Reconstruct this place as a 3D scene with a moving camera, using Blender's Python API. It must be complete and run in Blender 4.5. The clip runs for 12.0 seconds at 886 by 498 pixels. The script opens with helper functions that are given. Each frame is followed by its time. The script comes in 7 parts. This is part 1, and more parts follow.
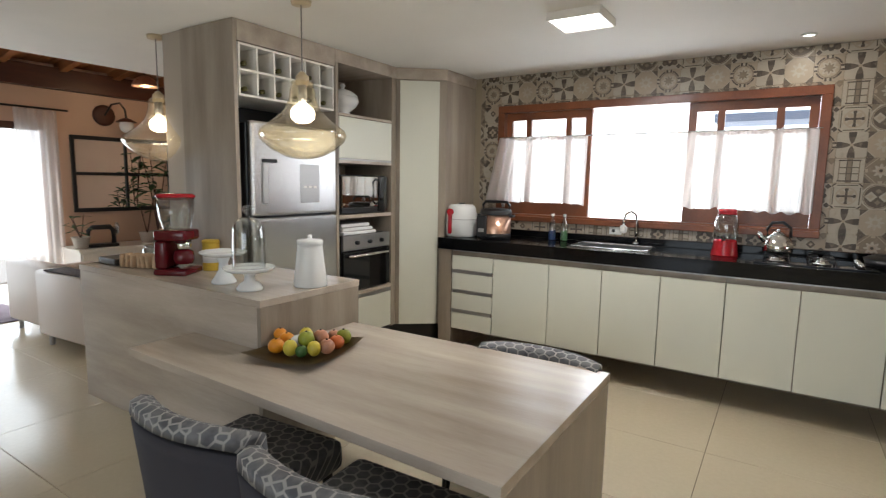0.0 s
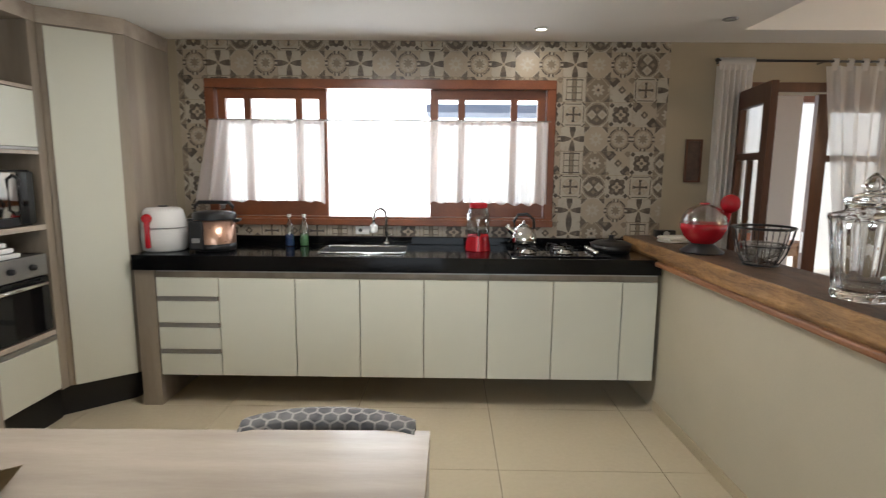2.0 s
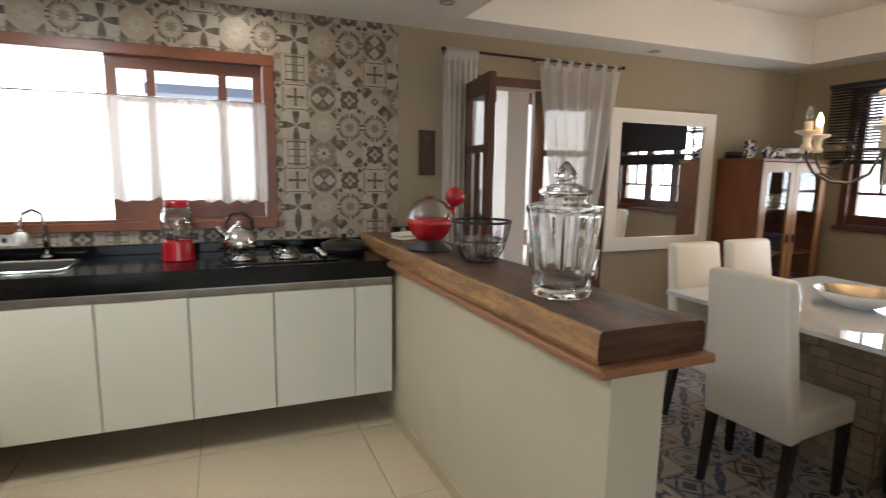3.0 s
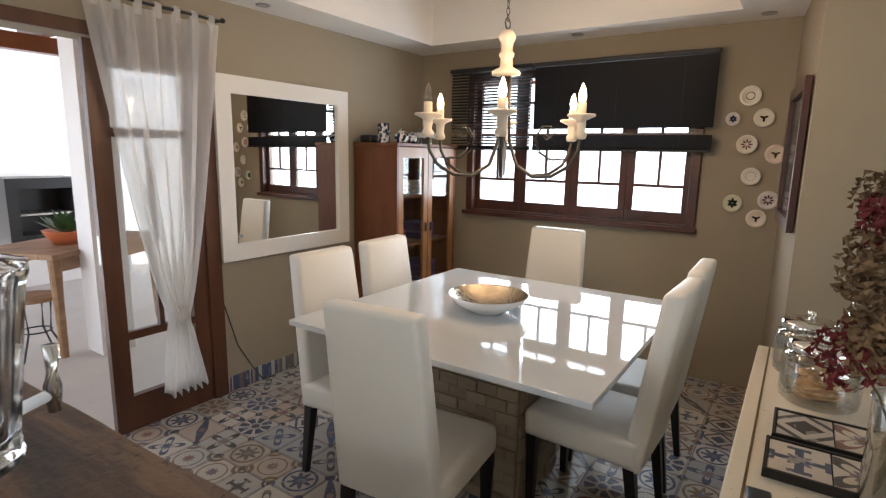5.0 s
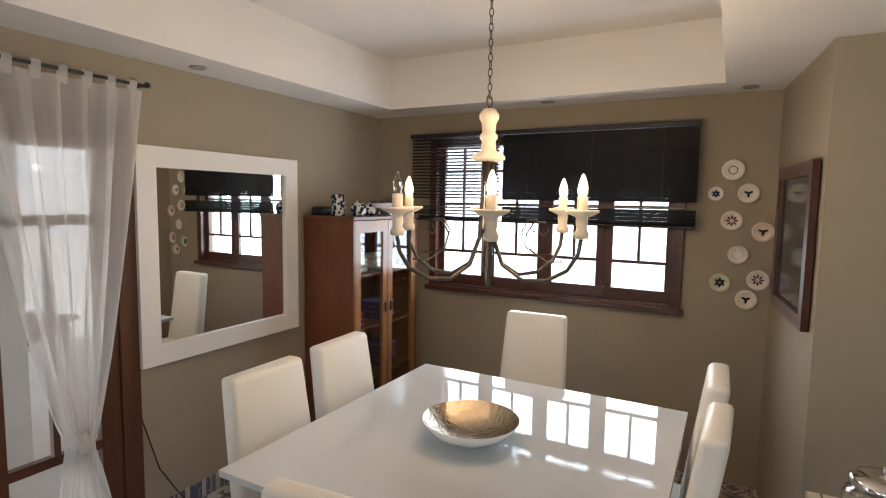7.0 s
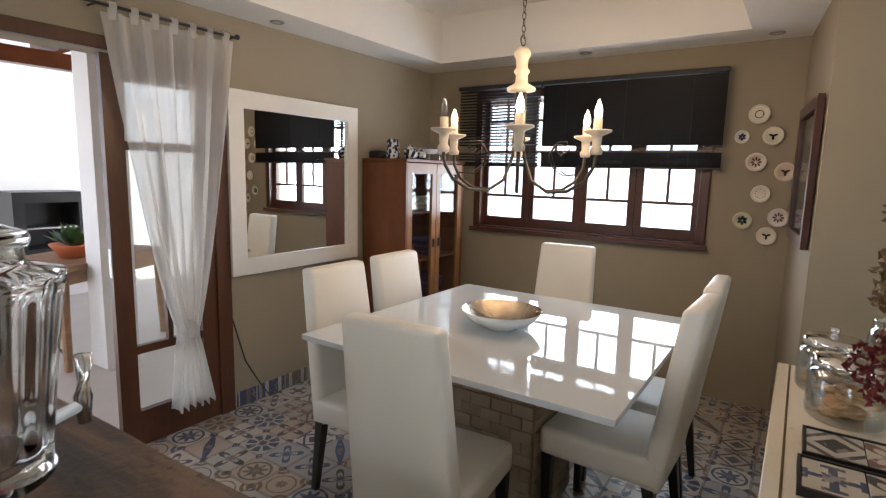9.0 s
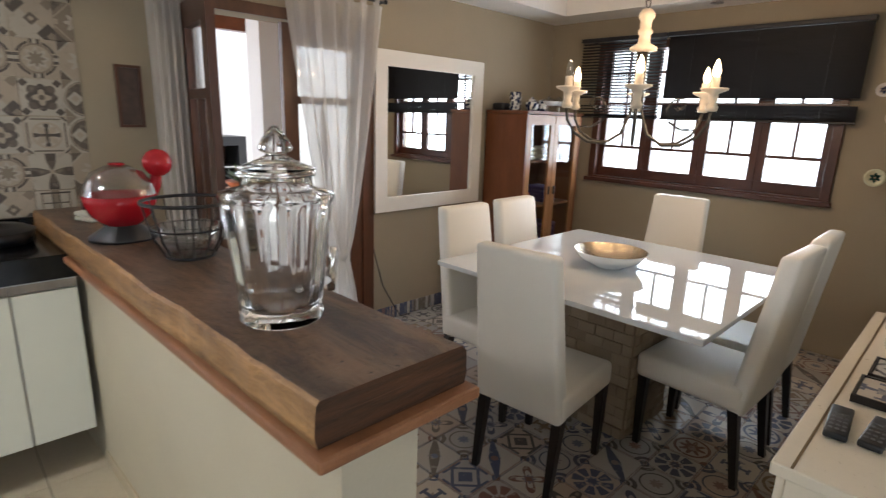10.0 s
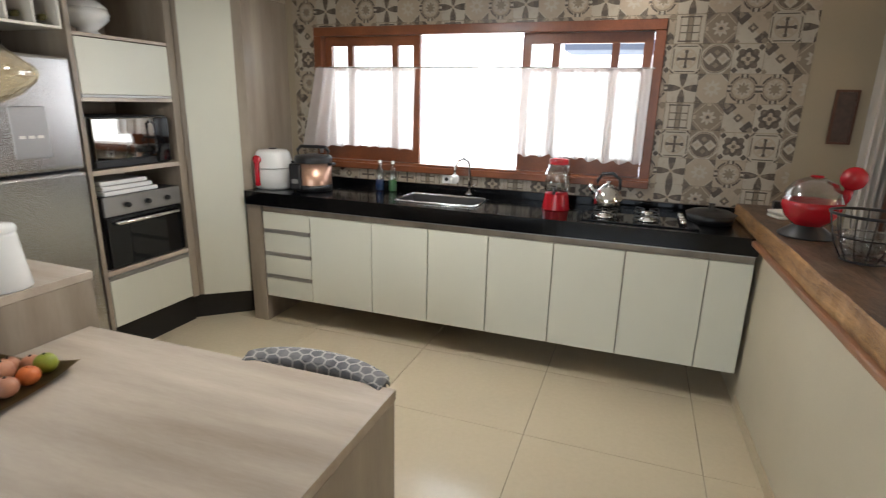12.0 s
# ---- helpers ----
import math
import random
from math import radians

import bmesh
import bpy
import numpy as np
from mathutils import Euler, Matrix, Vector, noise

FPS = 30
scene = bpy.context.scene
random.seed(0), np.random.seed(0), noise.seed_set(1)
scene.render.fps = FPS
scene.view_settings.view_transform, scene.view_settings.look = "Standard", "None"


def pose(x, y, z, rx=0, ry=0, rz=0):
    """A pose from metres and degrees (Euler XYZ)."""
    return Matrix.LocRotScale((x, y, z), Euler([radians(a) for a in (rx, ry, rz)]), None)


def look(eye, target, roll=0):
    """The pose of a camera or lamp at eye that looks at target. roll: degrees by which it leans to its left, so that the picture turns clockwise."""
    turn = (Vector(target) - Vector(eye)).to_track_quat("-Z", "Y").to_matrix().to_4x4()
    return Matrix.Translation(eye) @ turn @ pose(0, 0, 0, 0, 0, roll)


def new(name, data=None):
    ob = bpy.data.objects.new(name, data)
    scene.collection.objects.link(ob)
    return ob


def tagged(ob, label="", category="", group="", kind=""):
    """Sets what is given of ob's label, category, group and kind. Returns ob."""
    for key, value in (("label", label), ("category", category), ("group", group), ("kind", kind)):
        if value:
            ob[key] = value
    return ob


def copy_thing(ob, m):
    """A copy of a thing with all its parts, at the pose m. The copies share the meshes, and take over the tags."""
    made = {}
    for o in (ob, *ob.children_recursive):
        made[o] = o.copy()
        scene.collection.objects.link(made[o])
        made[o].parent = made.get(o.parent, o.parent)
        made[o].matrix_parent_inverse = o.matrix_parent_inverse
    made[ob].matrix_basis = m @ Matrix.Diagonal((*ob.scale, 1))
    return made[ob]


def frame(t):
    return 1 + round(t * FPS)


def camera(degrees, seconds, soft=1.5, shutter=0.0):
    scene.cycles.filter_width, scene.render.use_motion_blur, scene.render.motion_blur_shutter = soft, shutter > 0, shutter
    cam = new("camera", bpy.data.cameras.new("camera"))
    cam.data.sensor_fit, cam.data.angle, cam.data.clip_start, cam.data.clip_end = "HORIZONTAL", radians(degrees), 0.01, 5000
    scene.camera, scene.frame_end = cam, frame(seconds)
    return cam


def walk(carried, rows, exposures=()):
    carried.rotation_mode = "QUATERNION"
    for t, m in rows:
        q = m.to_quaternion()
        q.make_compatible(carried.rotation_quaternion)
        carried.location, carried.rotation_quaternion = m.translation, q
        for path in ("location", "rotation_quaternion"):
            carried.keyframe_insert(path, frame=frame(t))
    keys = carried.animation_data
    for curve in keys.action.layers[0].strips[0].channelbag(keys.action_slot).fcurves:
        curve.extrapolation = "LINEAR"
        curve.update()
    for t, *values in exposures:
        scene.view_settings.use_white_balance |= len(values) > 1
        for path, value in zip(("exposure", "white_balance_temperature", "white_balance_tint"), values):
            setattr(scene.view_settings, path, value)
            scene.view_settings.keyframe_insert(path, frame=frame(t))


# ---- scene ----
cam = camera(79.6, 12.0, soft=1.2, shutter=0.2)
PATH = [
    (0, (2.43, 2.082, 1.463), (1.361, 3.754, 1.21), 1.0),
    (0.5, (2.17, 2.194, 1.437), (1.305, 3.982, 1.198), 1.1),
    (1, (1.918, 2.329, 1.429), (1.222, 4.188, 1.19), 1.1),
    (1.5, (1.797, 2.465, 1.426), (1.438, 4.419, 1.191), 1.2),
    (2, (1.905, 2.675, 1.513), (1.883, 4.654, 1.223), 0.5),
    (2.5, (2.045, 2.85, 1.572), (2.345, 4.801, 1.252), 0.5),
    (3, (2.342, 3.072, 1.485), (3.094, 4.902, 1.192), 0.9),
    (3.5, (2.602, 3.223, 1.532), (3.759, 4.822, 1.208), 0.6),
    (5.5, (3.351, 3.686, 1.547), (5.039, 4.703, 1.203), 1.0),
    (6, (3.459, 3.785, 1.587), (5.176, 4.753, 1.248), 0.9),
    (6.5, (3.53, 3.855, 1.681), (5.265, 4.805, 1.391), 0.9),
    (7, (3.54, 3.895, 1.734), (5.29, 4.846, 1.553), 0.9),
    (9, (3.178, 3.633, 1.526), (4.824, 4.733, 1.241), 1.4),
    (9.5, (3.018, 3.551, 1.512), (4.594, 4.717, 1.115), 1.6),
    (10, (2.815, 3.437, 1.552), (4.181, 4.816, 1.069), 1.9),
    (10.5, (2.652, 3.263, 1.615), (3.571, 4.962, 1.095), 2.3),
    (11, (2.6, 3.158, 1.604), (2.937, 5.058, 1.08), 2.3),
    (11.5, (2.562, 2.989, 1.628), (2.308, 4.898, 1.088), 1.6),
    (12, (2.562, 2.832, 1.633), (1.912, 4.646, 1.098), 1.4),
]
walk(cam, [(t, look(eye, target, roll)) for t, eye, target, roll in PATH], exposures=[(0, -0.12, 6200, 10), (1.6, -0.12, 6250, 10), (2.6, -0.2, 6250, 10), (3.5, 0.1, 6250, 10), (5.2, 0.16, 5900, 10), (6.0, 0.12, 5900, 10), (7.0, 0.0, 5950, 10), (8.2, 0.0, 5900, 10), (9.0, 0.03, 5850, 10), (10.0, 0.10, 5950, 10), (10.4, 0.2, 6350, 10), (11.1, 0.06, 6250, 10), (12, -0.03, 6200, 10)])

# ---- light ----
world = bpy.data.worlds.new("sky")
scene.world = world
world.use_nodes = True
wn = world.node_tree
sky = wn.nodes.new("ShaderNodeTexSky")
sky.sky_type, sky.sun_disc = "NISHITA", False
sky.sun_elevation, sky.sun_rotation = radians(56), radians(227)
wn.nodes["Background"].inputs[1].default_value = 0.15
wn.links.new(sky.outputs[0], wn.nodes["Background"].inputs[0])

sun = new("sun", bpy.data.lights.new("sun", "SUN"))
sun.data.energy, sun.data.angle, sun.data.color = 5.0, radians(0.6), (1, 0.95, 0.88)
sun.matrix_world = look((0, 0, 10), (2.6, 2.4, 4.8))


def window_light(name, at, toward, w, h, watts, tint=(1, 0.98, 0.95)):
    la = bpy.data.lights.new(name, "AREA")
    la.shape, la.size, la.size_y, la.energy, la.color = "RECTANGLE", w, h, watts, tint
    ob = new(name, la)
    ob.matrix_world = look(at, toward)
    return ob


DAY = (0.90, 0.955, 1.0)
window_light("kitchen_window_light", (1.42, 6.78, 1.62), (1.42, 3, 1.62), 2.3, 0.9, 26, DAY)
window_light("dining_window_light", (7.5, 5.1, 1.5), (4, 5.1, 1.5), 1.75, 0.95, 58, DAY)
window_light("living_door_light", (-5.12, 3.6, 1.0), (0, 3.6, 1.0), 2.5, 1.9, 40, DAY)
# added fill from behind the camera; no window is known there
window_light("south_window_light", (2.0, -1.1, 1.5), (2.0, 3.0, 1.4), 3.2, 1.7, 56, DAY)


def bulb(name, at, watts, radius, tint):
    la = bpy.data.lights.new(name, "POINT")
    la.energy, la.shadow_soft_size, la.color = watts, radius, tint
    ob = new(name, la)
    ob.location = at
    return ob


# ---- materials ----
class G:
    """A small node-graph writer."""

    def __init__(self, name):
        self.m = bpy.data.materials.new(name)
        self.m.use_nodes = True
        self.t = self.m.node_tree
        self.b = self.t.nodes["Principled BSDF"]

    def put(self, sock, v):
        if isinstance(v, bpy.types.NodeSocket):
            self.t.links.new(v, sock)
        elif isinstance(v, (tuple, list)) and len(v) == 3 and sock.type == "RGBA":
            sock.default_value = (*v, 1)
        else:
            sock.default_value = v

    def node(self, kind, out=0, props=None, **ins):
        n = self.t.nodes.new(kind)
        for k, v in (props or {}).items():
            setattr(n, k, v)
        for k, v in ins.items():
            self.put(n.inputs[int(k[1:]) if k[0] == "i" and k[1:].isdigit() else k], v)
        return n.outputs[out]

    def math(self, op, a, b=0.0, c=0.0):
        return self.node("ShaderNodeMath", props={"operation": op}, i0=a, i1=b, i2=c)

    def mix(self, f, a, b):
        n = self.t.nodes.new("ShaderNodeMix")
        n.data_type = "RGBA"
        self.put(n.inputs[0], f), self.put(n.inputs[6], a), self.put(n.inputs[7], b)
        return n.outputs[2]

    def obj(self):
        return self.node("ShaderNodeTexCoord", 3)

    def noise(self, scale, detail=4, vec=None, out=0, rough=0.55):
        ins = {"Scale": scale, "Detail": detail, "Roughness": rough}
        if vec is not None:
            ins["Vector"] = vec
        return self.node("ShaderNodeTexNoise", out, **ins)

    def ramp(self, f, stops):
        n = self.t.nodes.new("ShaderNodeValToRGB")
        e = n.color_ramp.elements
        while len(e) < len(stops):
            e.new(0.5)
        for el, (p, c) in zip(e, stops):
            el.position, el.color = p, (*c, 1)
        self.put(n.inputs[0], f)
        return n.outputs[0]

    def stretch(self, vec, sx, sy, sz):
        return self.node("ShaderNodeMapping", Vector=vec, Scale=(sx, sy, sz))

    def bump(self, h, strength=0.2, dist=0.004):
        self.put(self.b.inputs["Normal"], self.node("ShaderNodeBump", Strength=strength, Distance=dist, Height=h))

    def done(self, color=None, rough=None, metal=None, **more):
        for k, v in (("Base Color", color), ("Roughness", rough), ("Metallic", metal)):
            if v is not None:
                self.put(self.b.inputs[k], v)
        for k, v in more.items():
            self.put(self.b.inputs[k.replace("_", " ")], v)
        return self.m


def world_pos(g):
    return g.node("ShaderNodeNewGeometry", 0)


def surface(name, color, rough=0.5, metal=0.0, vary=0.08, fine=60, coarse=2.5, bump=0.05, **more):
    """Paint, plastic, ceramic or metal with two scales of variation."""
    g = G(name)
    p = world_pos(g)
    a, b = g.noise(coarse, 3, p), g.noise(fine, 5, p)
    f = g.math("ADD", g.math("MULTIPLY", a, 0.6), g.math("MULTIPLY", b, 0.4))
    lo, hi = [c * (1 - vary) for c in color], [min(1, c * (1 + vary)) for c in color]
    col = g.ramp(f, [(0.3, lo), (0.7, hi)])
    r = g.math("ADD", g.math("MULTIPLY", b, 0.16), rough - 0.08)
    if bump:
        g.bump(b, bump, 0.003)
    return g.done(col, r, metal, **more)


def glass(name, tint=(1, 1, 1), rough=0.0, ior=1.45):
    g = G(name)
    return g.done(tint, rough, 0.0, Transmission_Weight=1.0, IOR=ior)


def thin_glass(name, tint=(0.95, 0.97, 0.97), gloss=0.1, slope=4.0):
    """A pane: mostly clear, with a mirror sheen that grows at a slant."""
    g = G(name)
    t = g.t
    clear = g.node("ShaderNodeBsdfTransparent", Color=(*tint, 1))
    shine = g.node("ShaderNodeBsdfGlossy", Roughness=0.02)
    slant = g.math("POWER", g.node("ShaderNodeLayerWeight", 1, Blend=0.5), slope)
    f = g.math("ADD", g.math("MULTIPLY", slant, 0.7), 0.02 + gloss * 0.2)
    n = t.nodes.new("ShaderNodeMixShader")
    g.put(n.inputs[0], f), t.links.new(clear, n.inputs[1]), t.links.new(shine, n.inputs[2])
    t.links.new(n.outputs[0], t.nodes["Material Output"].inputs[0])
    return g.m


def glow_glass(name, tint, dust=0.10):
    """Thin tinted glass with a faint lustre that catches the light of its bulb."""
    g = G(name)
    t = g.t
    clear = g.node("ShaderNodeBsdfTransparent", Color=(*tint, 1))
    film = g.node("ShaderNodeBsdfTranslucent", Color=(*tint, 1))
    shine = g.node("ShaderNodeBsdfGlossy", Roughness=0.03)
    m1, m2 = t.nodes.new("ShaderNodeMixShader"), t.nodes.new("ShaderNodeMixShader")
    m1.inputs[0].default_value = dust
    t.links.new(clear, m1.inputs[1]), t.links.new(film, m1.inputs[2])
    sheen = g.math("ADD", 0.08, g.math("MULTIPLY", 0.65, g.math("POWER", g.node("ShaderNodeLayerWeight", 1, Blend=0.5), 2.0)))
    g.put(m2.inputs[0], sheen)
    t.links.new(m1.outputs[0], m2.inputs[1]), t.links.new(shine, m2.inputs[2])
    t.links.new(m2.outputs[0], t.nodes["Material Output"].inputs[0])
    return g.m


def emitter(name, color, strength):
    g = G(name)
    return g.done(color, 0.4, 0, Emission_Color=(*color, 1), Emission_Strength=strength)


def wood(name, dark, light, rough=0.4, along=(1, 1, 1), scale=3.0, knots=0.4, bump=0.15, fine=40):
    """Grain that runs along the axis whose factor is small."""
    g = G(name)
    p = g.stretch(world_pos(g), *along)
    warp = g.noise(scale * 0.7, 3, p, 1)
    q = g.node("ShaderNodeVectorMath", props={"operation": "MULTIPLY_ADD"}, i0=warp, i1=(knots,) * 3, i2=p)
    big = g.noise(scale, 4, q)
    grain = g.noise(fine, 6, q, rough=0.7)
    f = g.math("ADD", g.math("MULTIPLY", big, 0.62), g.math("MULTIPLY", grain, 0.38))
    col = g.ramp(f, [(0.32, dark), (0.52, [(a + b) / 2 for a, b in zip(dark, light)]), (0.7, light)])
    g.bump(grain, bump, 0.002)
    return g.done(col, g.math("ADD", g.math("MULTIPLY", grain, 0.2), rough - 0.1), 0)


def laminate(name, dark, light, rough, along):
    """Printed oak: broad soft clouds and streaks, faint fine grain, a few knots."""
    g = G(name)
    p = g.stretch(world_pos(g), *along)
    warp = g.noise(0.9, 2, p, 1)
    q = g.node("ShaderNodeVectorMath", props={"operation": "MULTIPLY_ADD"}, i0=warp, i1=(0.10,) * 3, i2=p)
    cloud, streak, grain = g.noise(1.0, 3, q), g.noise(3.1, 3, q, rough=0.5), g.noise(38, 5, q, rough=0.65)
    f = g.math("ADD", g.math("MULTIPLY", cloud, 0.52), g.math("ADD", g.math("MULTIPLY", streak, 0.36), g.math("MULTIPLY", grain, 0.12)))
    tone = g.math("ADD", g.math("MULTIPLY", f, 1.55), -0.275)
    tone = g.math("MINIMUM", g.math("MAXIMUM", tone, 0.0), 1.0)
    col = g.mix(tone, dark, light)
    g.bump(grain, 0.04, 0.001)
    return g.done(col, g.math("ADD", g.math("MULTIPLY", streak, 0.16), rough - 0.08), 0)


def rustic(name):
    """Old rough-sawn plank: dark grain along y, lighter worn patches, pits and scratches."""
    g = G(name)
    p = g.stretch(world_pos(g), 5, 0.9, 30)
    warp = g.noise(1.2, 3, p, 1)
    q = g.node("ShaderNodeVectorMath", props={"operation": "MULTIPLY_ADD"}, i0=warp, i1=(0.8,) * 3, i2=p)
    big, grain, pit = g.noise(1.6, 5, q, rough=0.65), g.noise(13, 6, q, rough=0.75), g.noise(70, 3, world_pos(g))
    wear = g.noise(3.2, 5, world_pos(g), rough=0.65)
    f = g.math("ADD", g.math("MULTIPLY", big, 0.6), g.math("MULTIPLY", grain, 0.4))
    col = g.ramp(f, [(0.38, (0.010, 0.006, 0.004)), (0.48, (0.060, 0.033, 0.019)), (0.60, (0.16, 0.092, 0.052))])
    col = g.mix(g.ramp(wear, [(0.46, (0, 0, 0)), (0.64, (0.7, 0.7, 0.7))]), col, (0.19, 0.135, 0.10))
    col = g.mix(g.ramp(pit, [(0.30, (0.8, 0.8, 0.8)), (0.38, (0, 0, 0))]), col, (0.012, 0.008, 0.006))
    g.bump(g.math("ADD", grain, g.math("MULTIPLY", pit, 0.5)), 0.8, 0.003)
    return g.done(col, g.math("ADD", g.math("MULTIPLY", wear, 0.35), 0.30), 0)


WALL_TAUPE = surface("taupe_wall_paint", (0.315, 0.262, 0.182), 0.75, vary=0.05, bump=0.12, fine=120)
WALL_CREAM = surface("cream_wall_paint", (0.54, 0.49, 0.375), 0.7, vary=0.05, bump=0.1, fine=120)
WALL_PINK = surface("living_wall_paint", (0.64, 0.44, 0.32), 0.8, vary=0.04, bump=0.1, fine=120)
CEIL = surface("ceiling_paint", (0.78, 0.76, 0.72), 0.8, vary=0.03, bump=0.06, fine=140)
# one laminate, two tones: x lightened for lit tops, z darkened for shaded uprights
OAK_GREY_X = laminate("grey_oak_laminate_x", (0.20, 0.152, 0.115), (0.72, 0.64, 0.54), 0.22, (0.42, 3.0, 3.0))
OAK_SHADED_Z = laminate("grey_oak_laminate_z_shaded", (0.09, 0.062, 0.043), (0.52, 0.45, 0.36), 0.33, (3.2, 3.2, 0.4))
LACQUER = surface("cream_lacquer", (0.66, 0.66, 0.57), 0.3, vary=0.03, bump=0.015, fine=200)
GRANITE = surface("black_granite", (0.003, 0.003, 0.0035), 0.12, vary=0.4, fine=260, bump=0.0, Specular_IOR_Level=0.32)
ALU = surface("brushed_aluminium", (0.42, 0.41, 0.40), 0.38, 0.9, fine=150, bump=0.03)
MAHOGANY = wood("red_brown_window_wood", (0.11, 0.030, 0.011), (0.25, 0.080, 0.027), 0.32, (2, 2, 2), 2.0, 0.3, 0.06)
DOOR_WOOD = wood("door_wood", (0.050, 0.018, 0.008), (0.12, 0.044, 0.019), 0.35, (4, 4, 0.5), 2.5, 0.3, 0.06)
BAR_TOP = rustic("rustic_bar_wood")
BAR_EDGE = wood("live_edge_wood", (0.06, 0.024, 0.009), (0.56, 0.32, 0.13), 0.5, (2.5, 1.0, 6), 3.2, 0.9, 0.7, 30)
LIP_WOOD = wood("lip_board_wood", (0.22, 0.09, 0.04), (0.36, 0.17, 0.08), 0.45, (4, 0.6, 4), 2.4)
WHITE_FRAME = surface("white_painted_wood", (0.78, 0.75, 0.69), 0.4, vary=0.03, bump=0.05)
WHITE_GLASS = G("white_lacquered_glass")
WHITE_GLASS = WHITE_GLASS.done(WHITE_GLASS.ramp(WHITE_GLASS.noise(3, 3, world_pos(WHITE_GLASS)), [(0.3, (0.57, 0.60, 0.615)), (0.7, (0.60, 0.63, 0.645))]), 0.025, 0.0)
LEATHER = surface("white_faux_leather", (0.74, 0.71, 0.64), 0.45, vary=0.04, bump=0.12, fine=220)
DARK_LEG = surface("black_stained_wood", (0.012, 0.009, 0.008), 0.35, vary=0.3, fine=80)
STEEL = surface("fridge_steel", (0.50, 0.49, 0.48), 0.27, 1.0, vary=0.03, fine=220, bump=0.01)
BLACK = surface("black_plastic", (0.012, 0.012, 0.013), 0.35, vary=0.2)
BLACK_GLASS = surface("black_glass", (0.006, 0.006, 0.007), 0.05, vary=0.1, bump=0)
RED = surface("red_plastic", (0.40, 0.010, 0.018), 0.22, vary=0.06, bump=0)
PORCELAIN = surface("white_porcelain", (0.80, 0.81, 0.80), 0.12, vary=0.02, bump=0)
CHROME = surface("chrome", (0.75, 0.74, 0.72), 0.1, 1.0, vary=0.03, bump=0)
PANE = thin_glass("window_glass")
CLEAR = thin_glass("clear_glass", (0.93, 0.945, 0.945), 0.3, 1.5)
MIRROR = surface("mirror_silver", (0.86, 0.87, 0.86), 0.0, 1.0, vary=0.0, bump=0)
MIRROR.node_tree.nodes["Principled BSDF"].inputs["Roughness"].default_value = 0.01
for _l in list(MIRROR.node_tree.nodes["Principled BSDF"].inputs["Roughness"].links):
    MIRROR.node_tree.links.remove(_l)
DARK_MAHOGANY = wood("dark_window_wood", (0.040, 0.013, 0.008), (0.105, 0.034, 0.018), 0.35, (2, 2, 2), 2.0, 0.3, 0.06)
BLIND = surface("dark_blind_slat", (0.012, 0.010, 0.011), 0.45, vary=0.2)


# ---- mesh helpers ----
def finish(bm, name, mat, parent=None, label="", smooth=False):
    me = bpy.data.meshes.new(name)
    bmesh.ops.recalc_face_normals(bm, faces=bm.faces[:])
    bm.to_mesh(me)
    bm.free()
    mats = mat if isinstance(mat, (list, tuple)) else [mat]
    for m in mats:
        me.materials.append(m)
    if smooth:
        for p in me.polygons:
            p.use_smooth = True
    ob = new(name, me)
    if parent is not None:
        ob.parent = parent
    if label:
        ob["label"] = label
    return ob


def part(name, bm, mat, parent, label="", smooth=False):
    return finish(bm, name, mat, parent, label, smooth)


def thing(name, at=(0, 0, 0), rz=0.0):
    ob = new(name)
    ob.empty_display_size = 0.1
    ob.matrix_world = pose(*at, 0, 0, rz)
    return ob


def add_box(bm, x0, x1, y0, y1, z0, z1, bevel=0.0, seg=1, idx=0):
    vs = [bm.verts.new((x, y, z)) for x in (x0, x1) for y in (y0, y1) for z in (z0, z1)]
    q = [(0, 1, 3, 2), (4, 6, 7, 5), (0, 4, 5, 1), (2, 3, 7, 6), (0, 2, 6, 4), (1, 5, 7, 3)]
    fs = [bm.faces.new([vs[i] for i in f]) for f in q]
    for f in fs:
        f.material_index = idx
    if bevel:
        es = list({e for f in fs for e in f.edges})
        bmesh.ops.bevel(bm, geom=es, offset=bevel, segments=seg, profile=0.5, affect="EDGES")
    return vs


def box(x0, x1, y0, y1, z0, z1, bevel=0.0, seg=1):
    bm = bmesh.new()
    add_box(bm, min(x0, x1), max(x0, x1), min(y0, y1), max(y0, y1), min(z0, z1), max(z0, z1), bevel, seg)
    return bm


def boxes(*rows, bevel=0.0):
    bm = bmesh.new()
    for r in rows:
        add_box(bm, *r, bevel=bevel)
    return bm


def lathe(profile, n=32, cx=0.0, cy=0.0, flute=0.0, count=12):
    """A turned shape from (radius, height) pairs."""
    bm = bmesh.new()
    rings = []
    for r, z in profile:
        if r < 1e-5:
            rings.append([bm.verts.new((cx, cy, z))])
        else:
            ring = []
            for i in range(n):
                a = 2 * math.pi * i / n
                rr = r * (1 + flute * abs(math.sin(a * count / 2)))
                ring.append(bm.verts.new((cx + rr * math.cos(a), cy + rr * math.sin(a), z)))
            rings.append(ring)
    for a, b in zip(rings, rings[1:]):
        if len(a) == 1 and len(b) == 1:
            continue
        for i in range(n):
            j = (i + 1) % n
            if len(a) == 1:
                bm.faces.new((a[0], b[i], b[j]))
            elif len(b) == 1:
                bm.faces.new((a[i], a[j], b[0]))
            else:
                bm.faces.new((a[i], a[j], b[j], b[i]))
    return bm


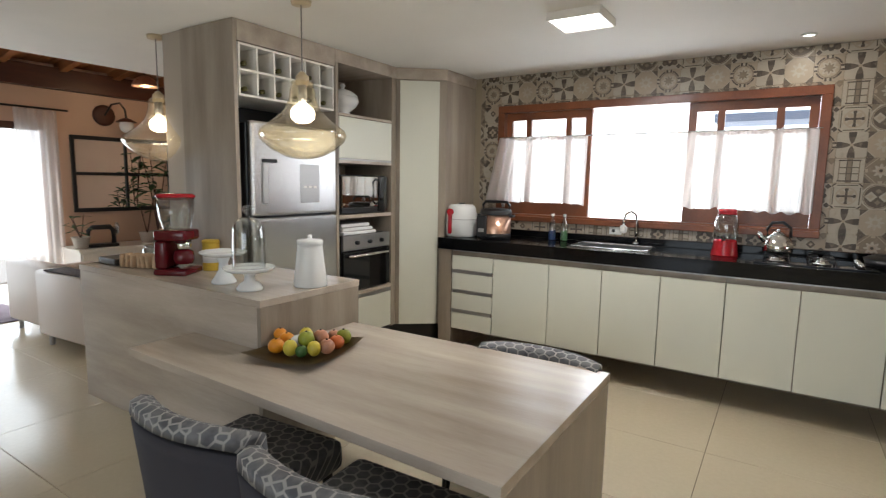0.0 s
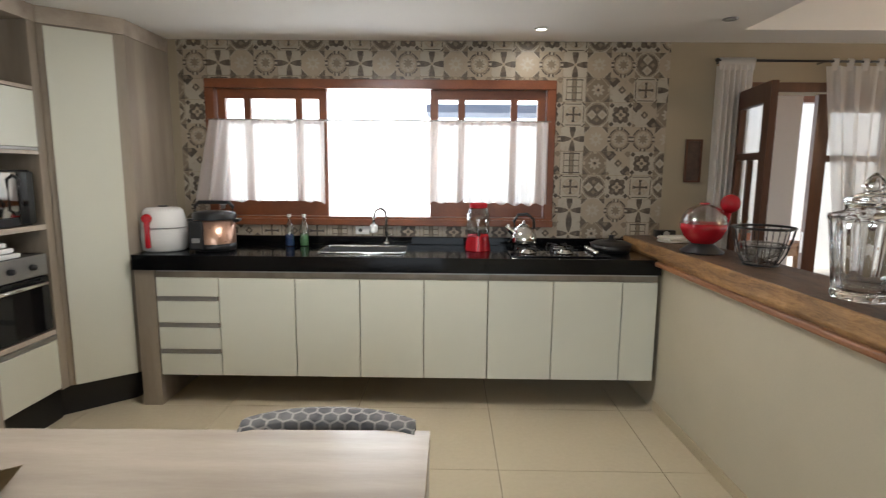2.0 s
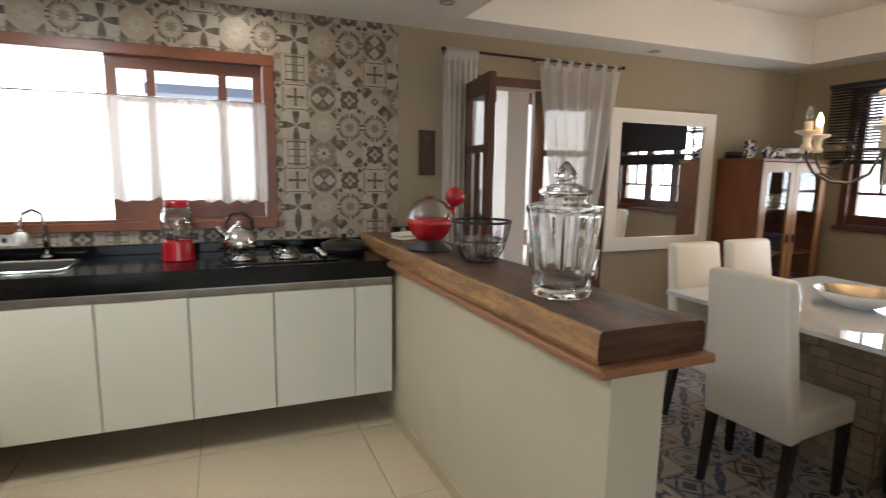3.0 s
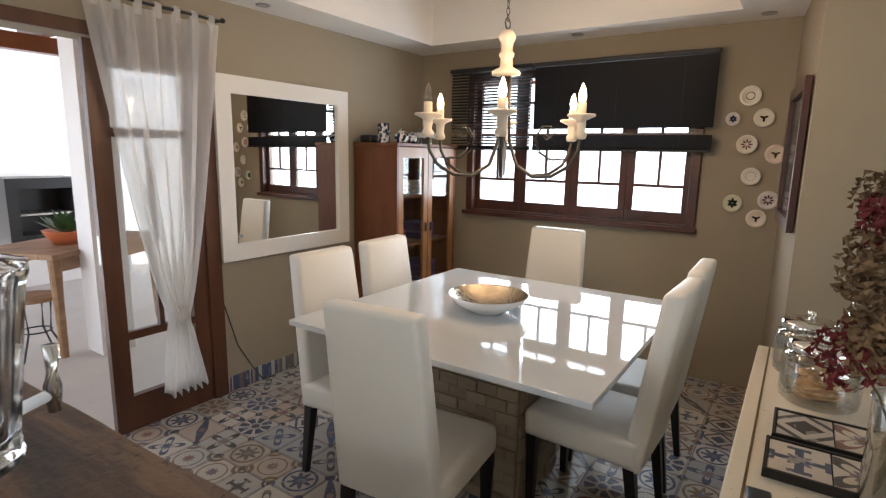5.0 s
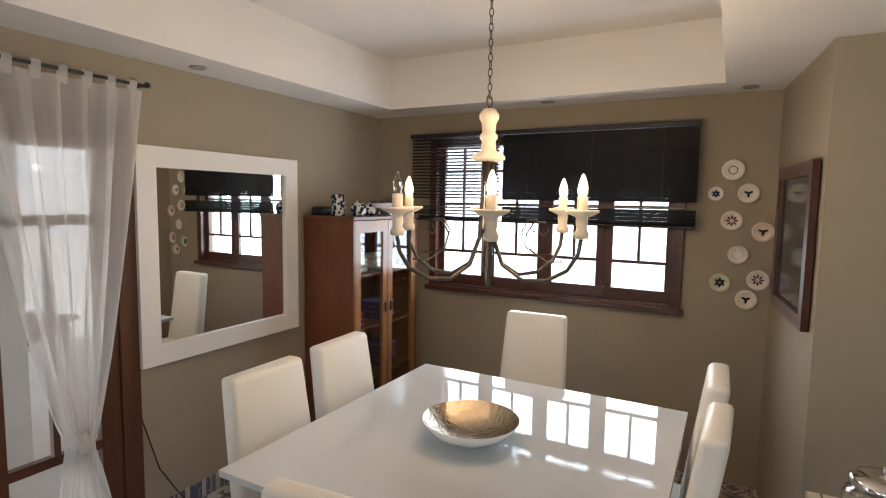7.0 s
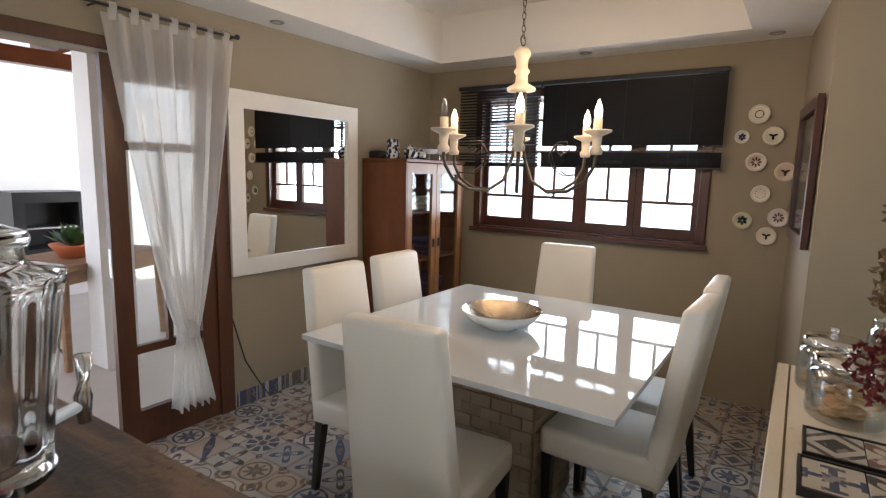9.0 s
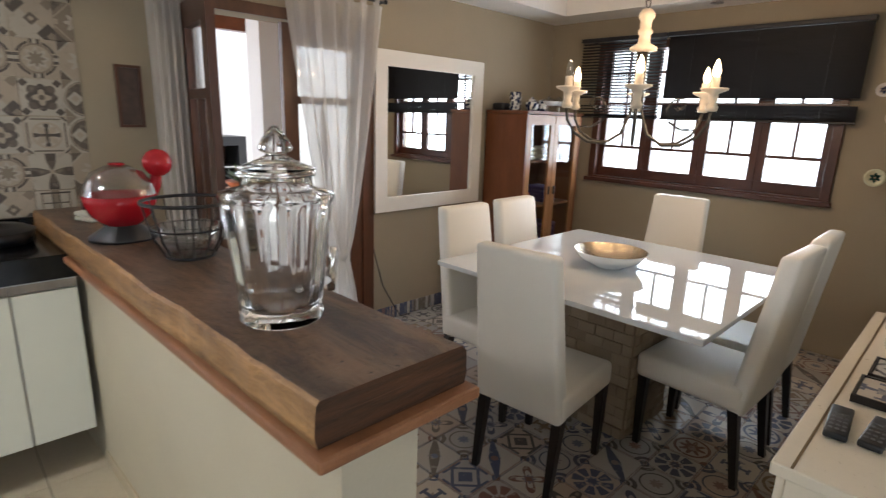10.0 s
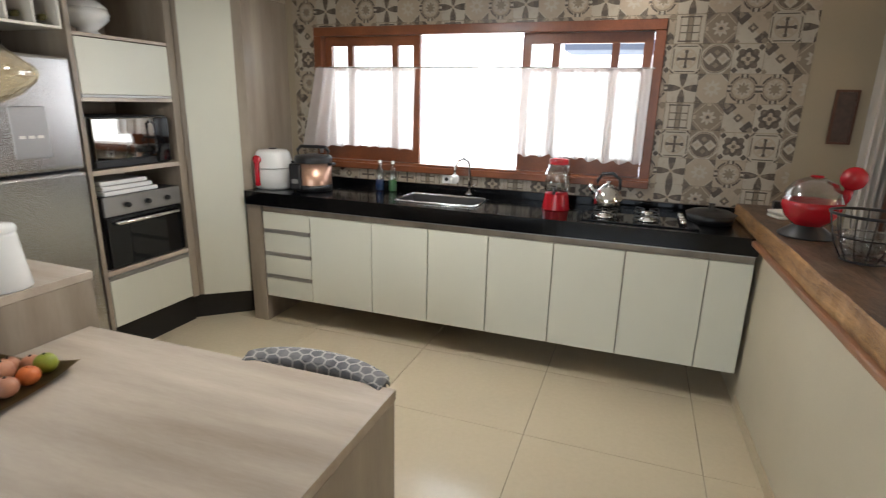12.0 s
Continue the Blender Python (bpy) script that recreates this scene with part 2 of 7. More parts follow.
def tube(points, r, n=8, bm=None, closed=False):
    """A round rod along points; r may be a list of radii."""
    bm = bm or bmesh.new()
    pts = [Vector(p) for p in points]
    rings = []
    m = len(pts)
    up = Vector((0, 0, 1))
    for i, p in enumerate(pts):
        if closed:
            d = pts[(i + 1) % m] - pts[i - 1]
        else:
            d = pts[min(i + 1, m - 1)] - pts[max(i - 1, 0)]
        d.normalize()
        u = d.cross(up)
        if u.length < 0.05:
            u = d.cross(Vector((0, 1, 0)))
        u.normalize()
        v = d.cross(u)
        rr = r[i] if isinstance(r, (list, tuple)) else r
        rings.append([bm.verts.new(p + rr * (math.cos(2 * math.pi * k / n) * u + math.sin(2 * math.pi * k / n) * v)) for k in range(n)])
    pairs = list(zip(rings, rings[1:])) + ([(rings[-1], rings[0])] if closed else [])
    for a, b in pairs:
        for k in range(n):
            bm.faces.new((a[k], a[(k + 1) % n], b[(k + 1) % n], b[k]))
    if not closed:
        bm.faces.new(rings[0])
        bm.faces.new(rings[-1])
    return bm


def circle(cx, cy, z, r, n=32):
    return [(cx + r * math.cos(2 * math.pi * i / n), cy + r * math.sin(2 * math.pi * i / n), z) for i in range(n)]


def prism(outline, z0, z1):
    bm = bmesh.new()
    a = [bm.verts.new((x, y, z0)) for x, y in outline]
    b = [bm.verts.new((x, y, z1)) for x, y in outline]
    bm.faces.new(a), bm.faces.new(b)
    for i in range(len(a)):
        j = (i + 1) % len(a)
        bm.faces.new((a[i], a[j], b[j], b[i]))
    return bm


def structure(ob, label, category):
    return tagged(ob, label, category, kind="structure")


# ---- plan ----
NY, EX, SY = 6.503, 7.212, 3.68        # north wall, east wall, dining south wall
H = 2.40                               # lower ceiling
TRAY = (3.731, 6.878, 3.971, 6.167, 2.75)
WX0, WX1, WZ0, WZ1 = 0.225, 2.60, 1.165, 2.10     # kitchen window opening
DX0, DX1, DZ = 3.87, 5.06, 2.072        # dining door opening
EY0, EY1, EZ0, EZ1 = 4.19, 5.98, 1.07, 2.16       # dining window opening


def wall_with_holes(name, axis, at, thick, u0, u1, z1, holes, mat, label):
    """A wall along x or y, cut round its openings (u0, u1, z0, z1)."""
    bm = bmesh.new()

    def put(a, b, c, d):
        if b - a > 1e-4 and d - c > 1e-4:
            if axis == "x":
                add_box(bm, a, b, min(at, at + thick), max(at, at + thick), c, d)
            else:
                add_box(bm, min(at, at + thick), max(at, at + thick), a, b, c, d)
    u = u0
    for h0, h1, z0, ztop in sorted(holes):
        put(u, h0, 0, z1)
        put(h0, h1, 0, z0)
        put(h0, h1, ztop, z1)
        u = h1
    put(u, u1, 0, z1)
    return structure(finish(bm, name, mat), label, "wall")


wall_with_holes("wall_north", "x", NY, 0.16, -1.15, EX + 0.16, 3.0, [(WX0, WX1, WZ0, WZ1), (DX0, DX1, 0, DZ)], WALL_TAUPE, "taupe painted wall behind kitchen counter and dining room")
wall_with_holes("wall_east", "y", EX, 0.16, SY - 0.3, NY, 3.0, [(EY0, EY1, EZ0, EZ1)], WALL_TAUPE, "taupe painted wall with wooden dining window")
structure(finish(prism([(EX + 0.16, 3.69), (EX, 3.677), (6.18, 3.575), (6.18, 1.0), (EX + 0.16, 1.0)], 0, 3.0), "wall_south_dining", WALL_TAUPE), "taupe painted wall corner with framed picture", "wall")
structure(finish(box(-1.15, -0.93, 4.165, NY, 0, 3.6), "wall_divider", surface("greige_wall_paint", (0.40, 0.345, 0.285), 0.75, vary=0.05, bump=0.1, fine=120)), "pale wall behind the fridge cabinets", "wall")

# ceilings
tx0, tx1, ty0, ty1, tz = TRAY
bm = boxes((-1.4, tx0, -1.0, NY, H, H + 0.12), (tx0, EX, ty1, NY, H, H + 0.12), (tx1, EX, 1.0, ty1, H, H + 0.12), (tx0, tx1, -1.0, ty0, H, H + 0.12), (tx1, EX, -1.0, 1.0, H, H + 0.12))
structure(finish(bm, "ceiling", CEIL), "white plaster ceiling with a recessed tray", "ceiling")
bm = boxes((tx0 - 0.1, tx1 + 0.1, ty0 - 0.1, ty1 + 0.1, tz, tz + 0.1), (tx0 - 0.1, tx0, ty0 - 0.1, ty1 + 0.1, H + 0.12, tz), (tx1, tx1 + 0.1, ty0 - 0.1, ty1 + 0.1, H + 0.12, tz), (tx0, tx1, ty0 - 0.1, ty0, H + 0.12, tz), (tx0, tx1, ty1, ty1 + 0.1, H + 0.12, tz))
structure(finish(bm, "ceiling_tray", CEIL), "white recessed ceiling tray over the dining table", "ceiling")
bm = boxes((-1.4, -1.28, -1.0, 4.165, H + 0.12, 3.6))
structure(finish(bm, "ceiling_step", CEIL), "white ceiling step towards the living room", "ceiling")

# closing walls behind the camera
# the wide opening is added so that the south fill gets in
wall_with_holes("wall_south", "x", -1.16, 0.16, -6.4, EX + 0.16, 4.2, [(0.35, 3.65, 0.62, 2.38)], WALL_CREAM, "unseen cream closing wall with an opening added for fill light")
structure(finish(box(6.18, 6.28, -1.0, 1.0, 0, 3.0), "wall_south_east", WALL_TAUPE), "taupe side wall beyond the sideboard", "wall")

# ---- outside ----
GROUND = surface("pale_patio_paving", (0.55, 0.50, 0.44), 0.5, vary=0.08, fine=30)
OUT_WHITE = surface("white_outdoor_wall", (0.82, 0.80, 0.77), 0.8, vary=0.03)
# emission on plain sheets stands in for the overexposed daylight outside
GLOW = emitter("backdrop_glow", (0.97, 0.985, 1.0), 2.2)
structure(finish(box(-40, 40, NY + 0.17, 60, -0.12, -0.02), "ground", GROUND), "pale paved patio ground outside", "ground")
structure(finish(box(EX + 0.17, 60, -40, NY + 0.17, -0.12, -0.02), "ground_east", GROUND), "pale paved ground outside the dining window", "ground")
structure(finish(box(-6.0, 3.2, 10.5, 10.6, -0.02, 5), "backdrop", GLOW), "glowing white sheet standing in for daylight behind the kitchen window", "backdrop")
structure(finish(box(10.5, 10.6, -1, 13, -0.02, 5), "backdrop_east", GLOW), "glowing white sheet standing in for daylight behind the dining window", "backdrop")

# ---- floors ----
PORCELAIN_FLOOR = surface("beige_polished_porcelain", (0.60, 0.52, 0.375), 0.16, vary=0.06, coarse=1.2, fine=40, bump=0.01)
GROUT = surface("grey_grout", (0.16, 0.13, 0.10), 0.9, vary=0.1)
structure(finish(box(-6.4, EX + 0.16, -1.0, NY + 0.16, -0.1, -0.005), "floor", GROUT), "polished beige porcelain floor with thin grey joints", "floor")


# ---- kitchen base units ----
def lower_cabinets():
    z0, z1, yf = 0.205, 0.845, 5.915
    xs = [0.466, 0.945, 1.351, 1.752, 2.152, 2.557, 2.986, 3.205]
    units = [(xs[0], xs[2]), (xs[2], xs[4]), (xs[4], xs[6]), (xs[6], xs[7])]
    doors = {0: (xs[0], xs[1], xs[2]), 1: xs[2:5], 2: xs[4:7], 3: xs[6:8]}
    for i, (a, b) in enumerate(units):
        cab = tagged(thing("base_cabinet", (a, yf, 0)), "cream lacquered base cabinet hung under black worktop", "cabinet", "kitchen base cabinets")
        part("body", box(0.001, b - a - 0.001, 0.02, NY - yf - 0.004, z0 - 0.004, z1 + 0.03), OAK_SHADED_Z, cab, "grey oak cabinet body")
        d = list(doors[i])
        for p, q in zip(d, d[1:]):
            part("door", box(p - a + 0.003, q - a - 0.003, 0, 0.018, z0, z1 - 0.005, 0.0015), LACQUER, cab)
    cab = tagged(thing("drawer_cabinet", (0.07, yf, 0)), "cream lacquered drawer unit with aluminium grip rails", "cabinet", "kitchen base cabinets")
    part("body", box(0, 0.395, 0.02, NY - yf - 0.004, z0 - 0.004, z1 + 0.03), OAK_SHADED_Z, cab, "grey oak cabinet body")
    for a, b in ((0.205, 0.345), (0.377, 0.517), (0.549, 0.689), (0.721, 0.84)):
        d = part("drawer", box(0.004, 0.392, 0, 0.018, a, b, 0.0015), LACQUER, cab)
        if b < 0.8:
            part("grip_rail", box(0.004, 0.38, 0.002, 0.018, b + 0.001, b + 0.030, 0.002), ALU, d, "brushed aluminium grip rail")
    leg = tagged(finish(box(-0.055, 0.068, yf - 0.006, NY - 0.004, 0, 0.889, 0.002), "side_panel", OAK_SHADED_Z), "grey oak side panel under the worktop end", "panel")
    rail = tagged(finish(box(0.07, 3.207, yf + 0.012, yf + 0.03, z1 + 0.031, 0.889), "worktop_rail", ALU), "grey aluminium rail under black worktop", "rail")


lower_cabinets()


def worktop():
    top = tagged(thing("worktop"), "polished black granite worktop with raised front and backsplash", "worktop")
    x0, x1, y0, y1, z0, z1 = -0.058, 3.209, 5.892, NY - 0.004, 0.89, 0.985
    sx0, sx1, sy0, sy1 = 1.06, 1.62, 6.03, 6.36
    bm = boxes((x0, x1, y0, y0 + 0.03, z0, z1), (x0, sx0, y0 + 0.03, y1, z1 - 0.03, z1), (sx1, x1, y0 + 0.03, y1, z1 - 0.03, z1), (sx0, sx1, y0 + 0.03, sy0, z1 - 0.03, z1), (sx0, sx1, sy1, y1, z1 - 0.03, z1))
    part("slab", bm, GRANITE, top)
    part("backsplash", box(x0, x1, y1 - 0.018, y1, z1 + 0.001, z1 + 0.055, 0.002), GRANITE, top)
    sink = tagged(thing("sink", (0, 0, 0)), "stainless steel sink bowl set in black granite", "sink")
    t = 0.004
    zb, zt = z1 - 0.17, z1 + 0.003
    bm = boxes((sx0, sx1, sy0, sy1, zb, zb + t), (sx0, sx0 + t, sy0, sy1, zb, zt), (sx1 - t, sx1, sy0, sy1, zb, zt), (sx0, sx1, sy0, sy0 + t, zb, zt), (sx0, sx1, sy1 - t, sy1, zb, zt))
    part("bowl", bm, surface("sink_steel", (0.16, 0.16, 0.16), 0.35, 0.9, vary=0.1), sink)
    pts = [(x, y, zt) for x, y in ((sx0 + .03, sy0), (sx1 - .03, sy0), (sx1, sy0 + .03), (sx1, sy1 - .03), (sx1 - .03, sy1), (sx0 + .03, sy1), (sx0, sy1 - .03), (sx0, sy0 + .03))]
    part("rim", tube(pts, 0.007, 8, closed=True), CHROME, sink, smooth=True)
    part("drain", lathe([(0, zb + t), (0.04, zb + t), (0.04, zb + t + 0.004), (0, zb + t + 0.004)], 20, 1.34, 6.2), CHROME, sink)


worktop()

# ---- tall units ----
def tall_units():
    xf, xb = -0.39, -0.928
    ZT = 2.305
    # fridge housing
    hs = tagged(thing("fridge_housing"), "grey oak tall housing around the fridge", "cabinet")
    part("side_panel", box(xb, xf, 4.150, 4.178, 0, H - 0.002, 0.002), OAK_SHADED_Z, hs)
    part("top_panel", box(xb, xf, 4.18, 5.0, ZT - 0.03, H - 0.002, 0.002), OAK_GREY_X, hs)
    part("back_panel", box(xb, xb + 0.01, 4.18, 5.0, 0, ZT - 0.032), BLACK, hs, "dark back panel")
    # bottle rack
    rk = tagged(thing("bottle_rack"), "white two-row bottle rack above the fridge", "rack")
    y0, y1, z0, z1 = 4.185, 4.985, 1.955, 2.268
    zm = (z0 + z1) / 2
    for z in (z0, zm - 0.006, z1 - 0.014):
        part("shelf", box(xb + 0.05, xf + 0.002, y0, y1, z, z + 0.014, 0.001), WHITE_FRAME, rk)
    n = 6
    for i in range(n + 1):
        y = y0 + (y1 - y0 - 0.012) * i / n
        part("divider", box(xb + 0.05, xf + 0.001, y, y + 0.012, z0 + 0.0145, zm - 0.0065), WHITE_FRAME, rk)
        part("divider", box(xb + 0.05, xf + 0.001, y, y + 0.012, zm + 0.0085, z1 - 0.0145), WHITE_FRAME, rk)
    # bottles
    BOT = surface("dark_bottle_glass", (0.006, 0.010, 0.006), 0.06, vary=0.2, bump=0)
    FOIL = surface("bottle_foil", (0.10, 0.09, 0.03), 0.3, 0.6, vary=0.2)
    cells = [(0, 0), (0, 1), (1, 0), (0, 2), (0, 3), (0, 4), (1, 2), (0, 5), (1, 4)]
    for r, c in cells:
        y = y0 + (y1 - y0) * (c + 0.5) / n
        z = (z0 if r == 0 else zm) + 0.0145 + (0.036 if r == 0 else 0.031)
        b = tagged(thing("wine_bottle", (xf - 0.03, y, z)), "dark glass wine bottle lying in the rack", "bottle", "bottles in the rack")
        prof = [(0, 0), (0.014, 0), (0.014, -0.09), (0.036, -0.15), (0.036, -0.30), (0, -0.30)]
        bm = lathe(prof, 20)
        bmesh.ops.rotate(bm, verts=bm.verts[:], matrix=Matrix.Rotation(radians(90), 3, "Y"))
        part("glass", bm, BOT, b, smooth=True)
        bm = lathe([(0, 0.003), (0.0155, 0.003), (0.0155, -0.04), (0.0145, -0.04)], 16)
        bmesh.ops.rotate(bm, verts=bm.verts[:], matrix=Matrix.Rotation(radians(90), 3, "Y"))
        part("foil", bm, FOIL, b, "coloured foil cap", smooth=True)
    # fridge
    fr = tagged(thing("fridge", (0, 0, 0)), "stainless steel top-freezer fridge in oak housing", "fridge")
    fx, fy0, fy1 = -0.355, 4.235, 4.975
    part("body", box(xb + 0.03, fx - 0.055, fy0, fy1, 0.03, 1.805, 0.006), BLACK, fr, "dark grey body")
    part("freezer_door", box(fx - 0.05, fx, fy0, fy1, 1.222, 1.815, 0.018, 3), STEEL, fr, smooth=False)
    low = part("fridge_door", box(fx - 0.05, fx, fy0, fy1, 0.07, 1.208, 0.018, 3), STEEL, fr)
    part("display", box(fx - 0.004, fx + 0.003, 4.62, 4.80, 1.30, 1.56, 0.003), ALU, fr, "grey control panel")
    for i in range(3):
        part("key", box(fx + 0.003, fx + 0.0045, 4.65 + i * 0.045, 4.68 + i * 0.045, 1.40, 1.415), WHITE_FRAME, fr)
    part("handle_recess", box(fx - 0.02, fx + 0.006, 4.31, 4.43, 1.56, 1.585, 0.004), BLACK, fr, "dark recessed grip")
    part("handle", box(fx - 0.003, fx + 0.012, 4.31, 4.35, 1.30, 1.56, 0.005), ALU, fr, "long metal grip")
    for i in (0.08, fy1 - fy0 - 0.08):
        part("foot", lathe([(0, 0), (0.02, 0), (0.02, 0.03), (0, 0.03)], 12, xb + 0.2, fy0 + i), BLACK, fr)
    # oven tower
    tw = tagged(thing("oven_tower"), "grey oak oven tower with open niches and cream doors", "cabinet")
    y0, y1 = 5.005, 5.725
    part("side_panel", box(xb, xf, y0, y0 + 0.03, 0, ZT, 0.002), OAK_SHADED_Z, tw)
    part("side_panel", box(xb, xf, 5.665, y1, 0.2, ZT, 0.002), OAK_SHADED_Z, tw)
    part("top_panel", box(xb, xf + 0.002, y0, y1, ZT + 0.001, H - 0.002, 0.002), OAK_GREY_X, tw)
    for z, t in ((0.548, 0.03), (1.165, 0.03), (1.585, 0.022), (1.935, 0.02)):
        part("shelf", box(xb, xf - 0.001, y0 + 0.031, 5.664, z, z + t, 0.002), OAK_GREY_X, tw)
    part("back_panel", box(xb + 0.001, xb + 0.012, y0 + 0.031, 5.664, 0.2, ZT - 0.001), OAK_SHADED_Z, tw)
    part("flap_door", box(xf - 0.018, xf + 0.001, y0 + 0.034, 5.661, 1.625, 1.93, 0.002), LACQUER, tw, "cream lacquered flap door")
    part("grip_rail", box(xf - 0.018, xf, y0 + 0.034, 5.661, 1.608, 1.623, 0.001), ALU, tw)
    part("drawer", box(xf - 0.018, xf + 0.001, y0 + 0.034, 5.661, 0.215, 0.515, 0.002), LACQUER, tw, "cream lacquered drawer front")
    part("grip_rail", box(xf - 0.018, xf, y0 + 0.034, 5.661, 0.517, 0.545, 0.001), ALU, tw)
    part("plinth", box(xb, xf - 0.06, y0 + 0.031, y1, 0.0, 0.199), BLACK, tw, "dark recessed plinth")
    # oven
    ov = tagged(thing("oven"), "black built-in electric oven with steel handle", "oven")
    oy0, oy1, oz0, oz1 = 5.07, 5.64, 0.579, 1.03
    part("body", box(xb + 0.08, xf - 0.02, oy0, oy1, oz0, oz1, 0.004), BLACK, ov)
    part("door", box(xf - 0.019, xf + 0.004, oy0, oy1, oz0 + 0.012, oz1 - 0.125, 0.004), BLACK_GLASS, ov, "dark glass oven door")
    part("control_panel", box(xf - 0.019, xf + 0.004, oy0, oy1, oz1 - 0.118, oz1, 0.004), ALU, ov, "grey metal control panel")
    for i in range(3):
        bm = lathe([(0, 0.024), (0.015, 0.024), (0.018, 0), (0, 0)], 18)
        bmesh.ops.rotate(bm, verts=bm.verts[:], matrix=Matrix.Rotation(radians(90), 3, "Y"))
        bmesh.ops.translate(bm, verts=bm.verts[:], vec=(xf + 0.005, oy0 + 0.15 + i * 0.15, oz1 - 0.06))
        part("knob", bm, BLACK, ov, smooth=True)
    part("handle", tube([(xf + 0.004, oy0 + 0.05, oz1 - 0.16), (xf + 0.035, oy0 + 0.06, oz1 - 0.16), (xf + 0.035, oy1 - 0.06, oz1 - 0.16), (xf + 0.004, oy1 - 0.05, oz1 - 0.16)], 0.011, 10), CHROME, ov, "brushed steel bar handle", smooth=True)
    for i in range(3):
        b = tagged(finish(box(-0.70, -0.41 - 0.01 * i, 5.10, 5.49 - 0.03 * i, oz1 + 0.001 + 0.03 * i, oz1 + 0.028 + 0.03 * i, 0.008, 2), "baking_dish", PORCELAIN), "white ceramic baking dish stacked on the oven", "dish", "stacked baking dishes")
    # microwave
    mw = tagged(thing("microwave"), "black microwave with mirrored glass door", "microwave")
    my0, my1, mz0, mz1 = 5.07, 5.62, 1.1965, 1.50
    part("body", box(xb + 0.1, xf - 0.03, my0, my1, mz0, mz1, 0.006), BLACK, mw)
    MWG = surface("mirrored_oven_glass", (0.35, 0.33, 0.30), 0.04, 1.0, vary=0.03, bump=0)
    part("door", box(xf - 0.029, xf - 0.01, my0 + 0.005, 5.50, mz0 + 0.05, mz1 - 0.01, 0.004), MWG, mw, "mirrored dark glass door")
    part("control_panel", box(xf - 0.029, xf - 0.01, 5.504, my1 - 0.004, mz0 + 0.01, mz1 - 0.01, 0.004), BLACK_GLASS, mw)
    part("handle", tube([(xf - 0.01, 5.475, mz0 + 0.07), (xf + 0.022, 5.475, mz0 + 0.09), (xf + 0.022, 5.475, mz1 - 0.05), (xf - 0.01, 5.475, mz1 - 0.03)], 0.009, 10), BLACK, mw, smooth=True)
    part("base_trim", box(xf - 0.029, xf - 0.012, my0 + 0.005, 5.50, mz0 + 0.005, mz0 + 0.046, 0.003), BLACK, mw)
    # tureen in the top niche
    tu = tagged(thing("soup_tureen", (-0.56, 5.26, 1.9555)), "white porcelain soup tureen with lid in the niche", "tureen")
    part("bowl", lathe([(0, 0), (0.065, 0), (0.07, 0.012), (0.05, 0.03), (0.105, 0.075), (0.125, 0.115), (0.118, 0.145), (0.112, 0.145), (0.10, 0.08), (0, 0.05)], 40), PORCELAIN, tu, smooth=True)
    part("lid", lathe([(0.12, 0.146), (0.115, 0.158), (0.075, 0.19), (0.03, 0.205), (0.012, 0.215), (0.022, 0.235), (0.012, 0.25), (0, 0.252)], 40), PORCELAIN, tu, smooth=True)
    for s in (-1, 1):
        part("handle", tube([(0, s * 0.115, 0.10), (0, s * 0.15, 0.105), (0, s * 0.152, 0.13), (0, s * 0.117, 0.135)], 0.008, 8), PORCELAIN, tu, smooth=True)
    # corner unit
    cu = tagged(thing("corner_cabinet"), "tall cream corner cabinet with an angled door", "cabinet")
    a, b = Vector((-0.392, 5.732)), Vector((-0.102, 5.968))
    u = (b - a).normalized()
    nrm = Vector((u.y, -u.x))
    a2, b2 = a + u * 0.03, b - u * 0.012
    part("body", prism([(a.x, a.y), (b.x, b.y), (-0.062, 6.0), (-0.062, NY - 0.003), (xb, NY - 0.003), (xb, a.y)], 0.2, ZT), OAK_SHADED_Z, cu, "grey oak cabinet body")
    part("top_panel", prism([(a.x + 0.004, a.y - 0.004), (b.x + 0.01, b.y - 0.006), (-0.058, 5.995), (-0.058, NY - 0.003), (xb, NY - 0.003), (xb, a.y)], ZT + 0.001, H - 0.002), OAK_GREY_X, cu)
    p, q = a2 + nrm * 0.002, b2 + nrm * 0.002
    part("door", prism([(p.x, p.y), (q.x, q.y), (q.x + nrm.x * 0.018, q.y + nrm.y * 0.018), (p.x + nrm.x * 0.018, p.y + nrm.y * 0.018)], 0.205, ZT - 0.012), LACQUER, cu, "cream lacquered angled door")
    part("plinth", prism([(a.x - 0.08, a.y + 0.01), (b.x - 0.06, b.y + 0.06), (-0.075, NY - 0.003), (xb, NY - 0.003), (xb, a.y + 0.01)], 0, 0.199), BLACK, cu, "dark recessed plinth")


tall_units()


